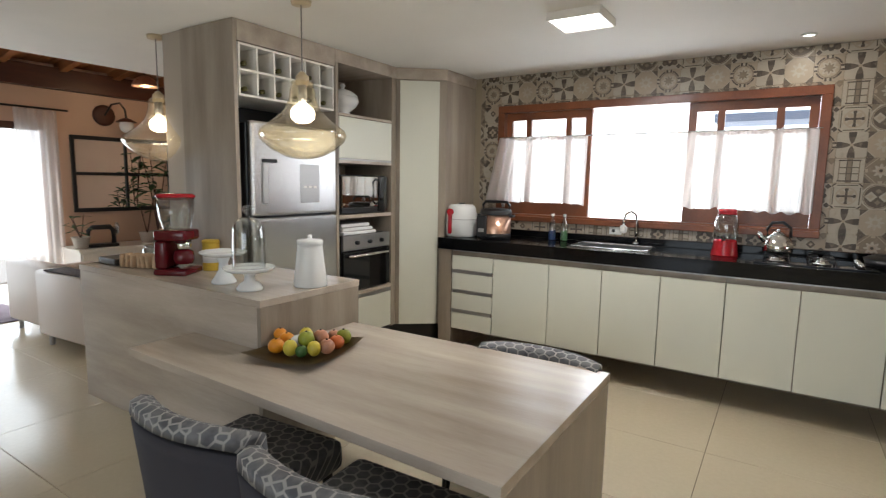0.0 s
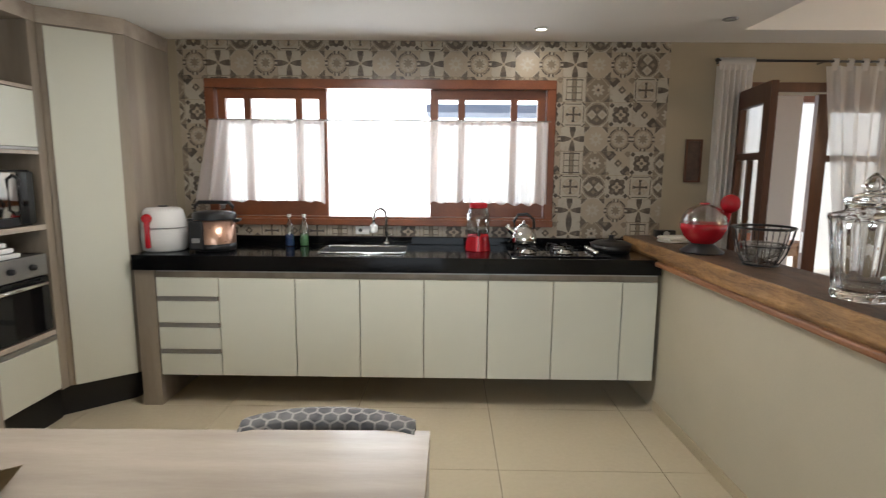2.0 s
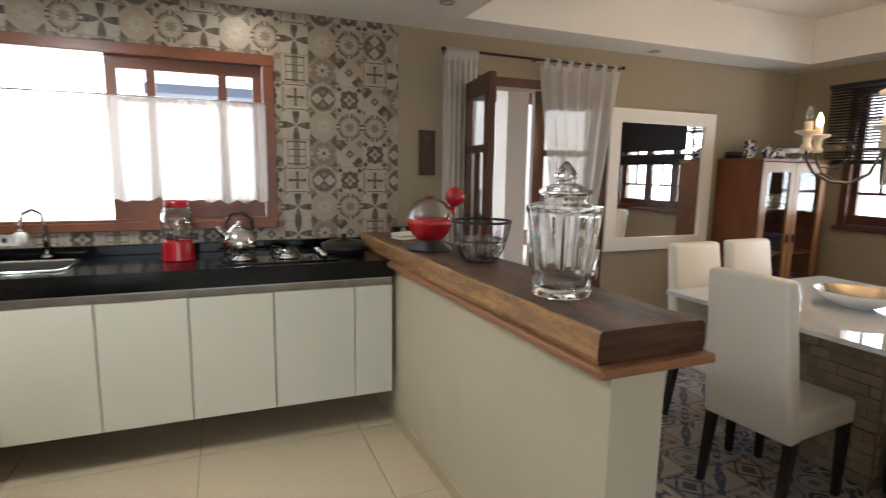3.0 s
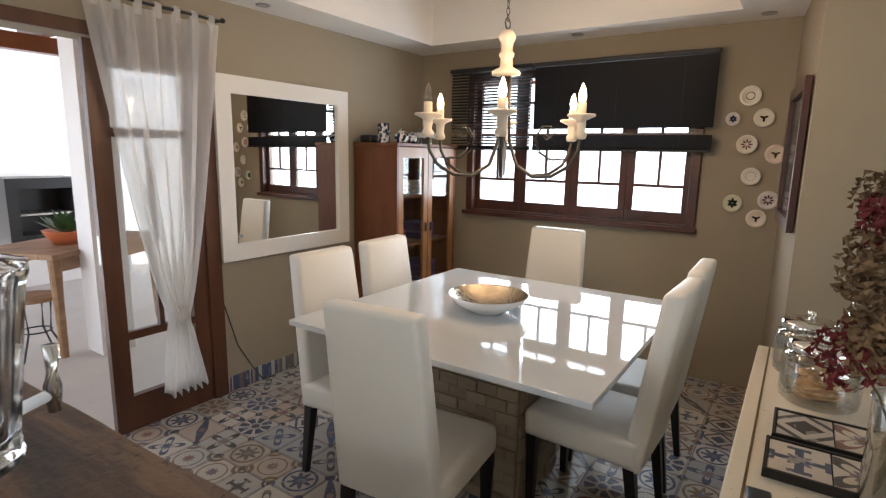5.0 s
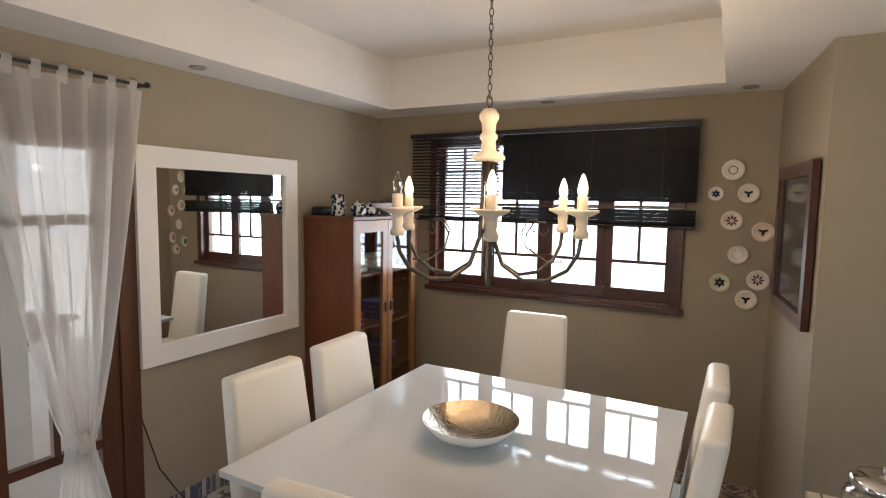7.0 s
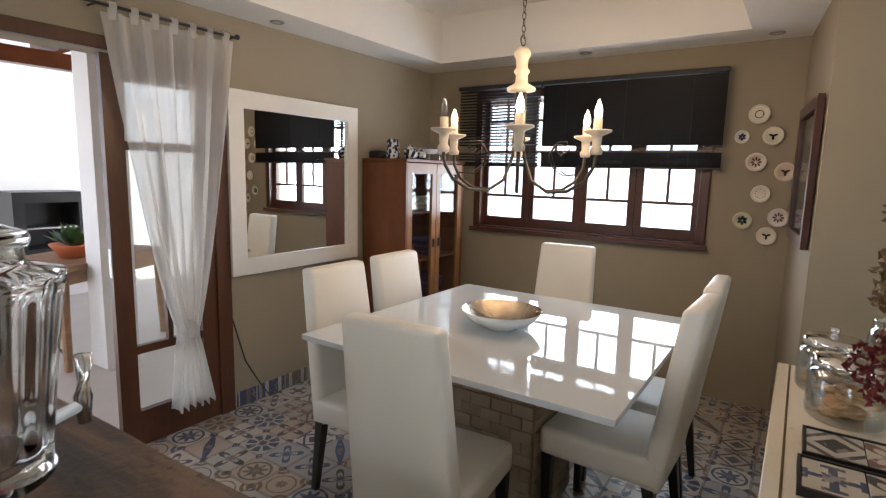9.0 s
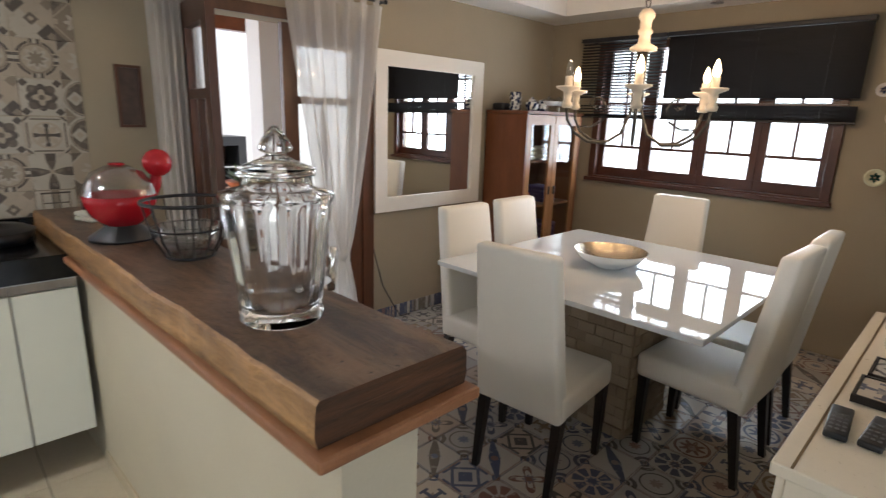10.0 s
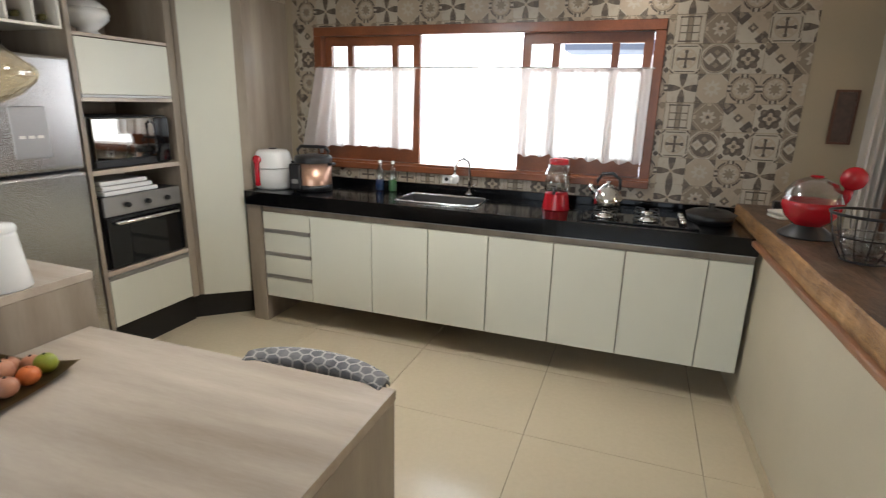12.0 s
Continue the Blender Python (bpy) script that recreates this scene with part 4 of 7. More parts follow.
# ---- dining table ----
def dining_table():
    t = tagged(thing("dining_table"), "square dining table with white glass top on stone block", "table")
    bm = box(4.690, 6.065, 4.020, 5.368, 0.795, 0.82, 0.003, 2)
    part("tabletop", bm, WHITE_GLASS, t, "glossy white glass top")
    part("pedestal", box(5.15, 5.60, 4.47, 4.92, 0.0, 0.794), surface("pedestal_core", (0.25, 0.2, 0.15), 0.9), t)
    STONE = G("split_stone")
    r = STONE.node("ShaderNodeObjectInfo", 5)
    n = STONE.noise(35, 5, STONE.obj())
    STONE.bump(n, 0.6, 0.006)
    m = STONE.done(STONE.mix(n, STONE.mix(r, (0.20, 0.15, 0.10), (0.42, 0.34, 0.24)), (0.32, 0.27, 0.2)), 0.85)
    rnd = random.Random(4)
    base = bpy.data.objects["pedestal"]
    mesh = {}
    for side in range(4):
        for row in range(14):
            z = 0.004 + row * 0.056
            u = -0.225 - (0.05 if row % 2 else 0)
            while u < 0.224:
                w = 0.10
                a, b = max(u, -0.225), min(u + w, 0.225)
                u += w
                if b - a < 0.02:
                    continue
                key = (round(b - a, 3), rnd.randint(0, 2))
                if key not in mesh:
                    d = 0.008 + 0.005 * key[1]
                    bm = box(0.001, b - a - 0.001, -d, 0.0, 0.0, 0.054, 0.003)
                    me = bpy.data.meshes.new("stone")
                    bm.to_mesh(me)
                    bm.free()
                    me.materials.append(m)
                    mesh[key] = me
                o = new("stone", mesh[key])
                o.parent = base
                o.matrix_local = pose(5.375, 4.695, 0, 0, 0, side * 90) @ pose(a, -0.226, z)


dining_table()


def dining_chair():
    c = tagged(thing("dining_chair", (4.72, 4.67, 0), -85), "tall white leatherette dining chair with dark legs", "chair", "dining chairs")
    bm = box(-0.215, 0.215, -0.235, 0.25, 0.36, 0.485, 0.03, 3)
    part("seat", bm, LEATHER, c, smooth=True)
    bm = box(-0.21, 0.21, -0.04, 0.04, 0.0, 0.72, 0.022, 3)
    for v in bm.verts:
        v.co.y -= 0.10 * (v.co.z / 0.72) ** 1.5
        v.co.x *= 1 - 0.14 * v.co.z / 0.72
    bmesh.ops.translate(bm, verts=bm.verts[:], vec=(0, -0.205, 0.35))
    part("backrest", bm, LEATHER, c, smooth=True)
    for sx in (-1, 1):
        for y, dy in ((-0.20, -0.05), (0.21, 0.0)):
            bm = bmesh.new()
            a = [bm.verts.new((sx * 0.185 + i * 0.022, y + j * 0.022, 0.365)) for i, j in ((-1, -1), (1, -1), (1, 1), (-1, 1))]
            b = [bm.verts.new((sx * 0.185 + i * 0.014, y + dy + j * 0.014, 0.0)) for i, j in ((-1, -1), (1, -1), (1, 1), (-1, 1))]
            bm.faces.new(a), bm.faces.new(b)
            for i in range(4):
                bm.faces.new((a[i], a[(i + 1) % 4], b[(i + 1) % 4], b[i]))
            part("leg", bm, DARK_LEG, c, "dark stained tapered leg")
    return c


ch = dining_chair()
for x, y, r in ((5.01, 5.19, 180), (5.505, 5.21, 182), (6.27, 4.885, 92), (5.37, 4.20, -2), (5.86, 4.21, 1)):
    copy_thing(ch, pose(x, y, 0, 0, 0, r))

# bowl on the table
HAMMERED = G("hammered_silver")
_v = HAMMERED.node("ShaderNodeTexVoronoi", 0, {"feature": "SMOOTH_F1"}, Vector=HAMMERED.obj(), Scale=95.0)
HAMMERED.bump(_v, 0.7, 0.004)
HAMMERED = HAMMERED.done((0.55, 0.46, 0.34), 0.22, 1.0)
bw = tagged(thing("decor_bowl", (5.33, 4.735, 0.8205)), "shallow bowl with hammered golden inside on the table", "bowl")
part("outer_shell", lathe([(0, 0), (0.075, 0), (0.08, 0.006), (0.15, 0.04), (0.188, 0.084), (0.185, 0.086)], 48), PORCELAIN, bw, "white glazed outside", smooth=True)
part("inner_bowl", lathe([(0.185, 0.0862), (0.145, 0.046), (0.075, 0.014), (0, 0.010)], 48), HAMMERED, bw, "hammered golden metal inside", smooth=True)


# ---- display cabinet ----
def display_cabinet():
    c = tagged(thing("display_cabinet"), "reddish wooden display cabinet with two glazed doors", "cabinet")
    W = wood("cabinet_wood", (0.11, 0.034, 0.013), (0.215, 0.075, 0.027), 0.35, (3, 3, 0.5), 2.2, 0.4, 0.05)
    W2 = wood("cabinet_door_wood", (0.22, 0.095, 0.035), (0.36, 0.18, 0.07), 0.32, (3, 3, 0.5), 2.2, 0.3, 0.05)
    x0, x1, y0, y1, zt = 6.30, 7.10, 6.06, 6.485, 1.62
    part("side", box(x0, x0 + 0.024, y0, y1, 0.0, zt - 0.026, 0.002), W, c)
    part("side", box(x1 - 0.024, x1, y0, y1, 0.0, zt - 0.026, 0.002), W, c)
    part("top", box(x0 - 0.008, x1 + 0.008, y0 - 0.012, y1, zt - 0.025, zt, 0.003), W, c)
    part("back", box(x0 + 0.025, x1 - 0.025, y1 - 0.012, y1, 0.08, zt - 0.026), W, c)
    for z in (0.08, 0.45, 0.82, 1.2):
        part("shelf", box(x0 + 0.025, x1 - 0.025, y0 + 0.04, y1 - 0.013, z, z + 0.02), W, c)
    xm = (x0 + x1) / 2
    for a, b, hx in ((x0 + 0.026, xm - 0.004, xm - 0.035), (xm + 0.004, x1 - 0.026, xm + 0.035)):
        d = part("door", boxes((a, a + 0.055, y0 + 0.002, y0 + 0.026, 0.08, zt - 0.03), (b - 0.055, b, y0 + 0.002, y0 + 0.026, 0.08, zt - 0.03), (a + 0.055, b - 0.055, y0 + 0.002, y0 + 0.026, zt - 0.11, zt - 0.03), (a + 0.055, b - 0.055, y0 + 0.002, y0 + 0.026, 0.08, 0.2)), W2, c, "glazed door in lighter wood")
        part("pane", box(a + 0.05, b - 0.05, y0 + 0.012, y0 + 0.016, 0.195, zt - 0.105), PANE, d)
        part("handle", box(hx - 0.008, hx + 0.008, y0 - 0.008, y0 + 0.002, 0.93, 1.0, 0.002), BLACK, d, "small dark pull")
    # folded linen and jars inside
    rnd = random.Random(8)
    for k, (x, z) in enumerate(((6.30, 0.84), (6.66, 0.84), (6.32, 0.47), (6.68, 1.22), (6.34, 1.22), (6.7, 0.47))):
        col = [(0.30, 0.03, 0.08), (0.06, 0.05, 0.16), (0.25, 0.02, 0.05), (0.65, 0.6, 0.5), (0.7, 0.68, 0.6), (0.10, 0.06, 0.2)][k]
        m = surface("linen_%s" % "abcdef"[k], col, 0.9, vary=0.12, bump=0.2)
        st = tagged(thing("linen_stack", (6.30 + (x - 6.153) * 1.05, 6.27, z + 0.0005)), "folded table linen stacked inside the cabinet", "linen", "linen in the cabinet")
        for i in range(rnd.randint(3, 5)):
            part("fold", box(-0.10, 0.10, -0.11, 0.10, i * 0.035, i * 0.035 + 0.033, 0.012, 2), m, st, smooth=True)


display_cabinet()


# ---- chandelier ----
def chandelier():
    c = tagged(thing("chandelier", (5.36, 4.70, 0)), "white turned wood chandelier with six candle bulbs", "chandelier")
    IRON = surface("antique_iron", (0.10, 0.09, 0.075), 0.45, 0.8, vary=0.2)
    CREAM = surface("cream_turned_wood", (0.72, 0.62, 0.48), 0.4, vary=0.08, fine=40)
    BULB = emitter("warm_candle_bulb", (1.0, 0.74, 0.42), 9.0)
    part("ceiling_rose", lathe([(0, TRAY[4] - 0.001), (0.05, TRAY[4] - 0.001), (0.045, TRAY[4] - 0.02), (0.012, TRAY[4] - 0.03), (0, TRAY[4] - 0.03)], 24), IRON, c, smooth=True)
    z = TRAY[4] - 0.03
    k = 0
    while z > 2.125:
        pts = [(0.0075 * math.cos(a), 0, 0.016 * math.sin(a)) for a in [2 * math.pi * i / 10 for i in range(10)]]
        o = part("chain_link", tube(pts, 0.0022, 5, closed=True), IRON, c, smooth=True)
        o.matrix_local = pose(0, 0, z - 0.016, 0, 0, 90 * (k % 2))
        z -= 0.0265
        k += 1
    part("ring", tube([(0.022 * math.cos(a), 0, 2.098 + 0.022 * math.sin(a)) for a in [2 * math.pi * i / 20 for i in range(20)]], 0.0035, 6, closed=True), IRON, c, smooth=True)
    part("stem", lathe([(0, 2.075), (0.022, 2.07), (0.036, 2.05), (0.036, 2.035), (0.027, 2.02), (0.024, 1.985), (0.033, 1.975), (0.033, 1.965), (0.025, 1.955), (0.028, 1.92), (0.062, 1.90), (0.062, 1.887), (0.03, 1.88), (0, 1.878)], 32), CREAM, c, "cream turned wooden stem", smooth=True)
    part("pole", tube([(0, 0, 1.88), (0, 0, 1.45)], [0.012, 0.005], 10), IRON, c, smooth=True)
    for i in range(6):
        ang = 2 * math.pi * i / 6 + radians(26)
        ca, sa = math.cos(ang), math.sin(ang)
        R = 0.36
        pts = [(0.02, 1.88), (0.022, 1.75), (0.03, 1.60), (0.07, 1.50), (0.15, 1.452), (0.24, 1.458), (0.315, 1.50), (0.352, 1.56), (R, 1.615)]
        arm = part("arm", tube([(ca * r, sa * r, h) for r, h in pts], 0.0075, 8), IRON, c, "antique iron scroll arm", smooth=True)
        sp = [(0.30, 1.53), (0.24, 1.525), (0.18, 1.56), (0.16, 1.62), (0.19, 1.665), (0.23, 1.665), (0.245, 1.635), (0.225, 1.615), (0.205, 1.63)]
        part("scroll", tube([(ca * r, sa * r, h) for r, h in sp], 0.003, 6), IRON, arm, smooth=True)
        part("candle_cup", lathe([(0, 1.610), (0.022, 1.613), (0.026, 1.630), (0.017, 1.645), (0.02, 1.670), (0.02, 1.685), (0.056, 1.702), (0.056, 1.710), (0.02, 1.707), (0, 1.707)], 28, ca * R, sa * R), CREAM, arm, "cream turned candle cup", smooth=True)
        part("candle_tube", lathe([(0.018, 1.707), (0.018, 1.755), (0, 1.757)], 18, ca * R, sa * R), CREAM, arm, smooth=True)
        lit = i != 2
        part("bulb", lathe([(0.010, 1.754), (0.0155, 1.768), (0.0165, 1.782), (0.012, 1.804), (0.006, 1.820), (0.002, 1.829), (0, 1.830)], 18, ca * R, sa * R), BULB if lit else CLEAR, arm, "glowing candle bulb" if lit else "unlit clear candle bulb", smooth=True)
        if lit:
            bulb("candle_light", (5.36 + ca * R, 4.70 + sa * R, 1.90), 4.8, 0.035, (1, 0.66, 0.38))


chandelier()

# ---- ceiling lamps ----
LED = emitter("led_panel_white", (1.0, 0.96, 0.9), 7.0)
AMBER = glow_glass("amber_glass", (0.94, 0.85, 0.66), 0.045)
cl = tagged(thing("ceiling_light", (1.38, 5.13, H)), "square white surface-mounted ceiling light, switched on", "ceiling light")
part("housing", boxes((-0.15, 0.15, -0.15, -0.14, -0.045, -0.001), (-0.15, 0.15, 0.14, 0.15, -0.045, -0.001), (-0.15, -0.14, -0.14, 0.14, -0.045, -0.001), (0.14, 0.15, -0.14, 0.14, -0.045, -0.001)), WHITE_FRAME, cl)
part("diffuser", box(-0.14, 0.14, -0.14, 0.14, -0.038, -0.030), LED, cl, "glowing white diffuser")
window_light("ceiling_lamp_light", (1.38, 5.13, H - 0.05), (1.38, 5.13, 0), 0.28, 0.28, 26, (1, 0.95, 0.88))


def downlight(x, y, lit):
    d = tagged(thing("downlight", (x, y, H)), "small round recessed ceiling spot, %s" % ("glowing" if lit else "switched off"), "ceiling spot", "ceiling spots")
    part("ring", lathe([(0.030, -0.001), (0.043, -0.001), (0.043, -0.006), (0.030, -0.008)], 28), WHITE_FRAME if lit else ALU, d, smooth=True)
    part("lens", lathe([(0, -0.003), (0.030, -0.003), (0.030, -0.004), (0, -0.005)], 24), LED if lit else PORCELAIN, d)
    if lit:
        window_light("spot_light", (x, y, H - 0.012), (x, y, 0), 0.06, 0.06, 3, (1, 0.9, 0.78))


downlight(2.47, 6.17, True)
downlight(3.52, 5.93, False)
for x, y in ((5.40, 6.36), (7.04, 3.85), (7.04, 5.02)):
    downlight(x, y, False)


def pendant(x, y):
    p = tagged(thing("pendant_lamp", (x, y, 0)), "amber glass pendant lamp hanging on a thin grey cord", "pendant lamp", "pendants over the island")
    BRASS = surface("pale_wood_neck", (0.52, 0.42, 0.27), 0.45, vary=0.1)
    part("ceiling_rose", lathe([(0, H - 0.001), (0.055, H - 0.001), (0.05, H - 0.022), (0, H - 0.024)], 28), BRASS, p, smooth=True)
    part("cord", tube([(0, 0, H - 0.02), (0, 0, 2.03)], 0.0035, 6), surface("grey_cord", (0.22, 0.21, 0.2), 0.7), p)
    part("neck", lathe([(0, 2.035), (0.012, 2.035), (0.03, 2.015), (0.036, 2.01), (0.036, 1.965), (0, 1.963)], 28), BRASS, p, "pale wooden neck", smooth=True)
    outer = [(0.05, 1.985), (0.062, 1.975), (0.058, 1.96), (0.066, 1.945), (0.072, 1.89), (0.095, 1.835), (0.155, 1.78), (0.225, 1.725), (0.236, 1.70), (0.222, 1.668), (0.17, 1.62), (0.10, 1.585), (0.05, 1.572), (0, 1.57)]
    o = part("shade", lathe(outer, 56), AMBER, p, "amber blown glass shade", smooth=True)
    o.visible_shadow = False
    part("socket", lathe([(0, 1.965), (0.024, 1.965), (0.024, 1.875), (0, 1.873)], 24), ALU, p, smooth=True)
    part("bulb", lathe([(0.02, 1.872), (0.030, 1.862), (0.056, 1.842), (0.066, 1.815), (0.062, 1.788), (0.038, 1.768), (0, 1.762)], 32), emitter("white_led_bulb", (1.0, 0.95, 0.86), 7.0), p, "bright round led bulb", smooth=True)
    bulb("pendant_light", (x, y, 1.735), 3.0, 0.06, (1, 0.92, 0.8))


pendant(0.18, 4.16)
pendant(-1.22, 4.16)

# ---- things on the island ----
ZI = 0.8865
j = tagged(thing("enamel_jug", (0.285, 4.10, ZI)), "tall white ceramic jar with lid on the island", "jar")
part("body", lathe([(0, 0), (0.088, 0), (0.092, 0.006), (0.080, 0.10), (0.068, 0.21), (0.066, 0.225), (0, 0.226)], 40), PORCELAIN, j, smooth=True)
part("lid", lathe([(0.070, 0.227), (0.071, 0.243), (0.063, 0.252), (0.02, 0.256), (0.011, 0.262), (0.013, 0.275), (0, 0.279)], 36), PORCELAIN, j, smooth=True)


def cake_stand(x, y, r, h, lab):
    c = tagged(thing("cake_stand", (x, y, ZI)), lab, "cake stand", "cake stands")
    part("foot", lathe([(0, 0), (0.065, 0), (0.067, 0.01), (0.05, 0.035), (0.028, h * 0.45), (0.024, h * 0.7), (0.04, h - 0.012), (0, h - 0.011)], 36), PORCELAIN, c, smooth=True)
    part("plate", lathe([(0, h - 0.010), (r * 0.8, h - 0.006), (r - 0.006, h + 0.004), (r, h + 0.014), (r - 0.004, h + 0.017), (r * 0.85, h + 0.004), (0, h + 0.0)], 48), PORCELAIN, c, smooth=True)


cake_stand(-0.14, 3.865, 0.125, 0.16, "white porcelain cake stand with tall foot")
cake_stand(0.125, 3.83, 0.13, 0.105, "low white porcelain cake stand")

cb = tagged(thing("glass_cloche", (0.125, 3.83, ZI + 0.110)), "tall clear glass bell cloche with knob on a cake stand", "cloche")
pr = [(0.082, 0.0), (0.083, 0.15), (0.080, 0.20), (0.066, 0.240), (0.040, 0.262), (0.014, 0.270), (0.0, 0.271)]
o = part("dome", lathe(pr + [(max(r - 0.003, 0), max(z - 0.002, 0.0)) for r, z in reversed(pr)], 48), CLEAR, cb, smooth=True)
o.visible_shadow = False
part("knob", lathe([(0, 0.271), (0.010, 0.272), (0.009, 0.280), (0.022, 0.290), (0.027, 0.306), (0.020, 0.324), (0, 0.331)], 28), CLEAR, cb, smooth=True)

DRED = surface("dark_red_plastic", (0.11, 0.006, 0.011), 0.2, vary=0.08, bump=0)
mx = tagged(thing("coffee_maker", (-0.60, 3.88, ZI), 30), "dark red coffee maker with clear water tank", "coffee maker")
part("base", box(-0.10, 0.10, -0.10, 0.10, 0.0, 0.035, 0.012, 3), DRED, mx, smooth=True)
part("column", box(-0.10, -0.03, -0.085, 0.085, 0.036, 0.20, 0.015, 3), DRED, mx, smooth=True)
part("head", box(-0.10, 0.095, -0.09, 0.09, 0.201, 0.265, 0.018, 3), DRED, mx, smooth=True)
part("bowl", lathe([(0, 0.06), (0.05, 0.062), (0.062, 0.09), (0.055, 0.135), (0.03, 0.15), (0, 0.15)], 32, 0.035, 0), DRED, mx, "round red filter bowl", smooth=True)
part("chrome_ring", lathe([(0.04, 0.152), (0.045, 0.165), (0.045, 0.2), (0.02, 0.2)], 28, 0.035, 0), CHROME, mx, smooth=True)
pr = [(0.075, 0.266), (0.095, 0.34), (0.105, 0.455)]
part("tank", lathe(pr + [(r - 0.003, z) for r, z in reversed(pr)], 40), CLEAR, mx, "clear plastic tank", smooth=True)
part("lid", lathe([(0, 0.478), (0.095, 0.477), (0.108, 0.468), (0.109, 0.456), (0, 0.456)], 40), RED, mx, "red lid", smooth=True)

bb = tagged(thing("bread_bag", (-0.98, 3.87, ZI), 20), "loaf of sliced bread in a clear bag", "bread")
CRUST = surface("bread_crust", (0.58, 0.40, 0.25), 0.7, vary=0.25, coarse=12, bump=0.3)
for i in range(7):
    bm = box(-0.013, 0.013, -0.055, 0.055, 0.0, 0.085, 0.012, 3)
    o = part("slice", bm, CRUST, bb, smooth=True)
    o.location = (-0.12 + i * 0.04, 0.004 * (i % 2), 0)
    o.rotation_euler = (0, 0.12 * math.sin(i), 0.1 * math.cos(2 * i))
tr = tagged(finish(box(-1.36, -1.14, 3.78, 3.98, ZI, ZI + 0.045, 0.01, 2), "wooden_tray", DARK_LEG), "dark wooden tray on the island", "tray")


def glass_jar(name, x, y, z, r, h, lab, lid_mat, content=None, lid_h=0.05):
    g = tagged(thing(name, (x, y, z)), lab, "jar")
    pr = [(0, 0.0), (r * 0.88, 0.0), (r * 0.97, 0.008), (r, 0.025), (r, h * 0.80), (r * 0.93, h * 0.92), (r * 0.80, h * 0.97), (r * 0.80, h)]
    o = part("glass", lathe(pr + [(max(q - 0.004, 0), max(w, 0.005)) for q, w in reversed(pr)], 44), CLEAR, g, smooth=True)
    o.visible_shadow = False
    k = lid_h / 0.05
    part("lid", lathe([(0, h + 0.001), (r * 0.86, h + 0.001), (r * 0.88, h + 0.005), (r * 0.88, h + 0.018 * k), (r * 0.82, h + 0.024 * k), (r * 0.35, h + 0.031 * k), (0.010, h + 0.033 * k), (0.008, h + 0.038 * k), (0.014, h + 0.046 * k), (0.012, h + 0.055 * k), (0, h + 0.058 * k)], 44), lid_mat, g, smooth=True)
    if content and content.name == "biscuits":
        rnd = random.Random(int(x * 100))
        for i in range(14):
            a, q = rnd.uniform(0, 6.28), r * rnd.uniform(0.1, 0.45)
            c = part("biscuit", lathe([(0, 0), (r * 0.36, 0), (r * 0.42, 0.006), (r * 0.36, 0.013), (0, 0.014)], 20), content, g, smooth=True)
            c.matrix_local = pose(q * math.cos(a), q * math.sin(a), 0.012 + (i // 2) * 0.0115, rnd.uniform(-14, 14), rnd.uniform(-14, 14), 0)
    elif content:
        part("content", lathe([(0, 0.006), (r * 0.82, 0.006), (r * 0.92, 0.022), (r * 0.92, h * 0.5), (r * 0.5, h * 0.58), (0, h * 0.55)], 28), content, g, smooth=True)
    return g


YEL = surface("yellow_powder", (0.62, 0.42, 0.05), 0.8, vary=0.2)
glass_jar("glass_jar", -0.70, 4.24, ZI, 0.065, 0.19, "glass jar with yellow content", YEL, YEL, 0.03)
tn = tagged(thing("yellow_tin", (-0.565, 4.075, ZI)), "tall yellow tin with a pale label band", "tin")
part("body", lathe([(0, 0), (0.048, 0), (0.050, 0.004), (0.050, 0.165), (0.047, 0.17), (0, 0.17)], 32), YEL, tn, smooth=True)
part("label", lathe([(0.0505, 0.05), (0.0508, 0.05), (0.0508, 0.12), (0.0505, 0.12)], 32), PORCELAIN, tn, "pale label band", smooth=True)
part("lid", lathe([(0, 0.19), (0.048, 0.189), (0.052, 0.184), (0.052, 0.171), (0, 0.171)], 32), YEL, tn, smooth=True)
glass_jar("biscuit_jar", -0.50, 4.26, ZI, 0.085, 0.15, "low clear glass biscuit jar with glass lid", CLEAR)
glass_jar("glass_bowl", -1.24, 4.12, ZI, 0.10, 0.09, "clear glass sugar bowl", CLEAR, None, 0.02)
vs = tagged(finish(lathe([(0, 0), (0.07, 0), (0.085, 0.03), (0.07, 0.07), (0.03, 0.10), (0.024, 0.13), (0.034, 0.16), (0.03, 0.16), (0.02, 0.13), (0, 0.10)], 36, -1.02, 4.17), "bottle_vase", PORCELAIN, smooth=True), "white porcelain vase with narrow neck", "vase")
vs.location.z = ZI
pot = tagged(thing("cooking_pot", (-0.88, 4.33, ZI)), "small stainless steel pot", "pot")
part("body", lathe([(0, 0), (0.075, 0), (0.08, 0.01), (0.08, 0.11), (0.083, 0.113), (0, 0.116)], 36), STEEL, pot, smooth=True)
part("knob", lathe([(0, 0.116), (0.012, 0.118), (0.016, 0.135), (0, 0.14)], 16), BLACK, pot, smooth=True)

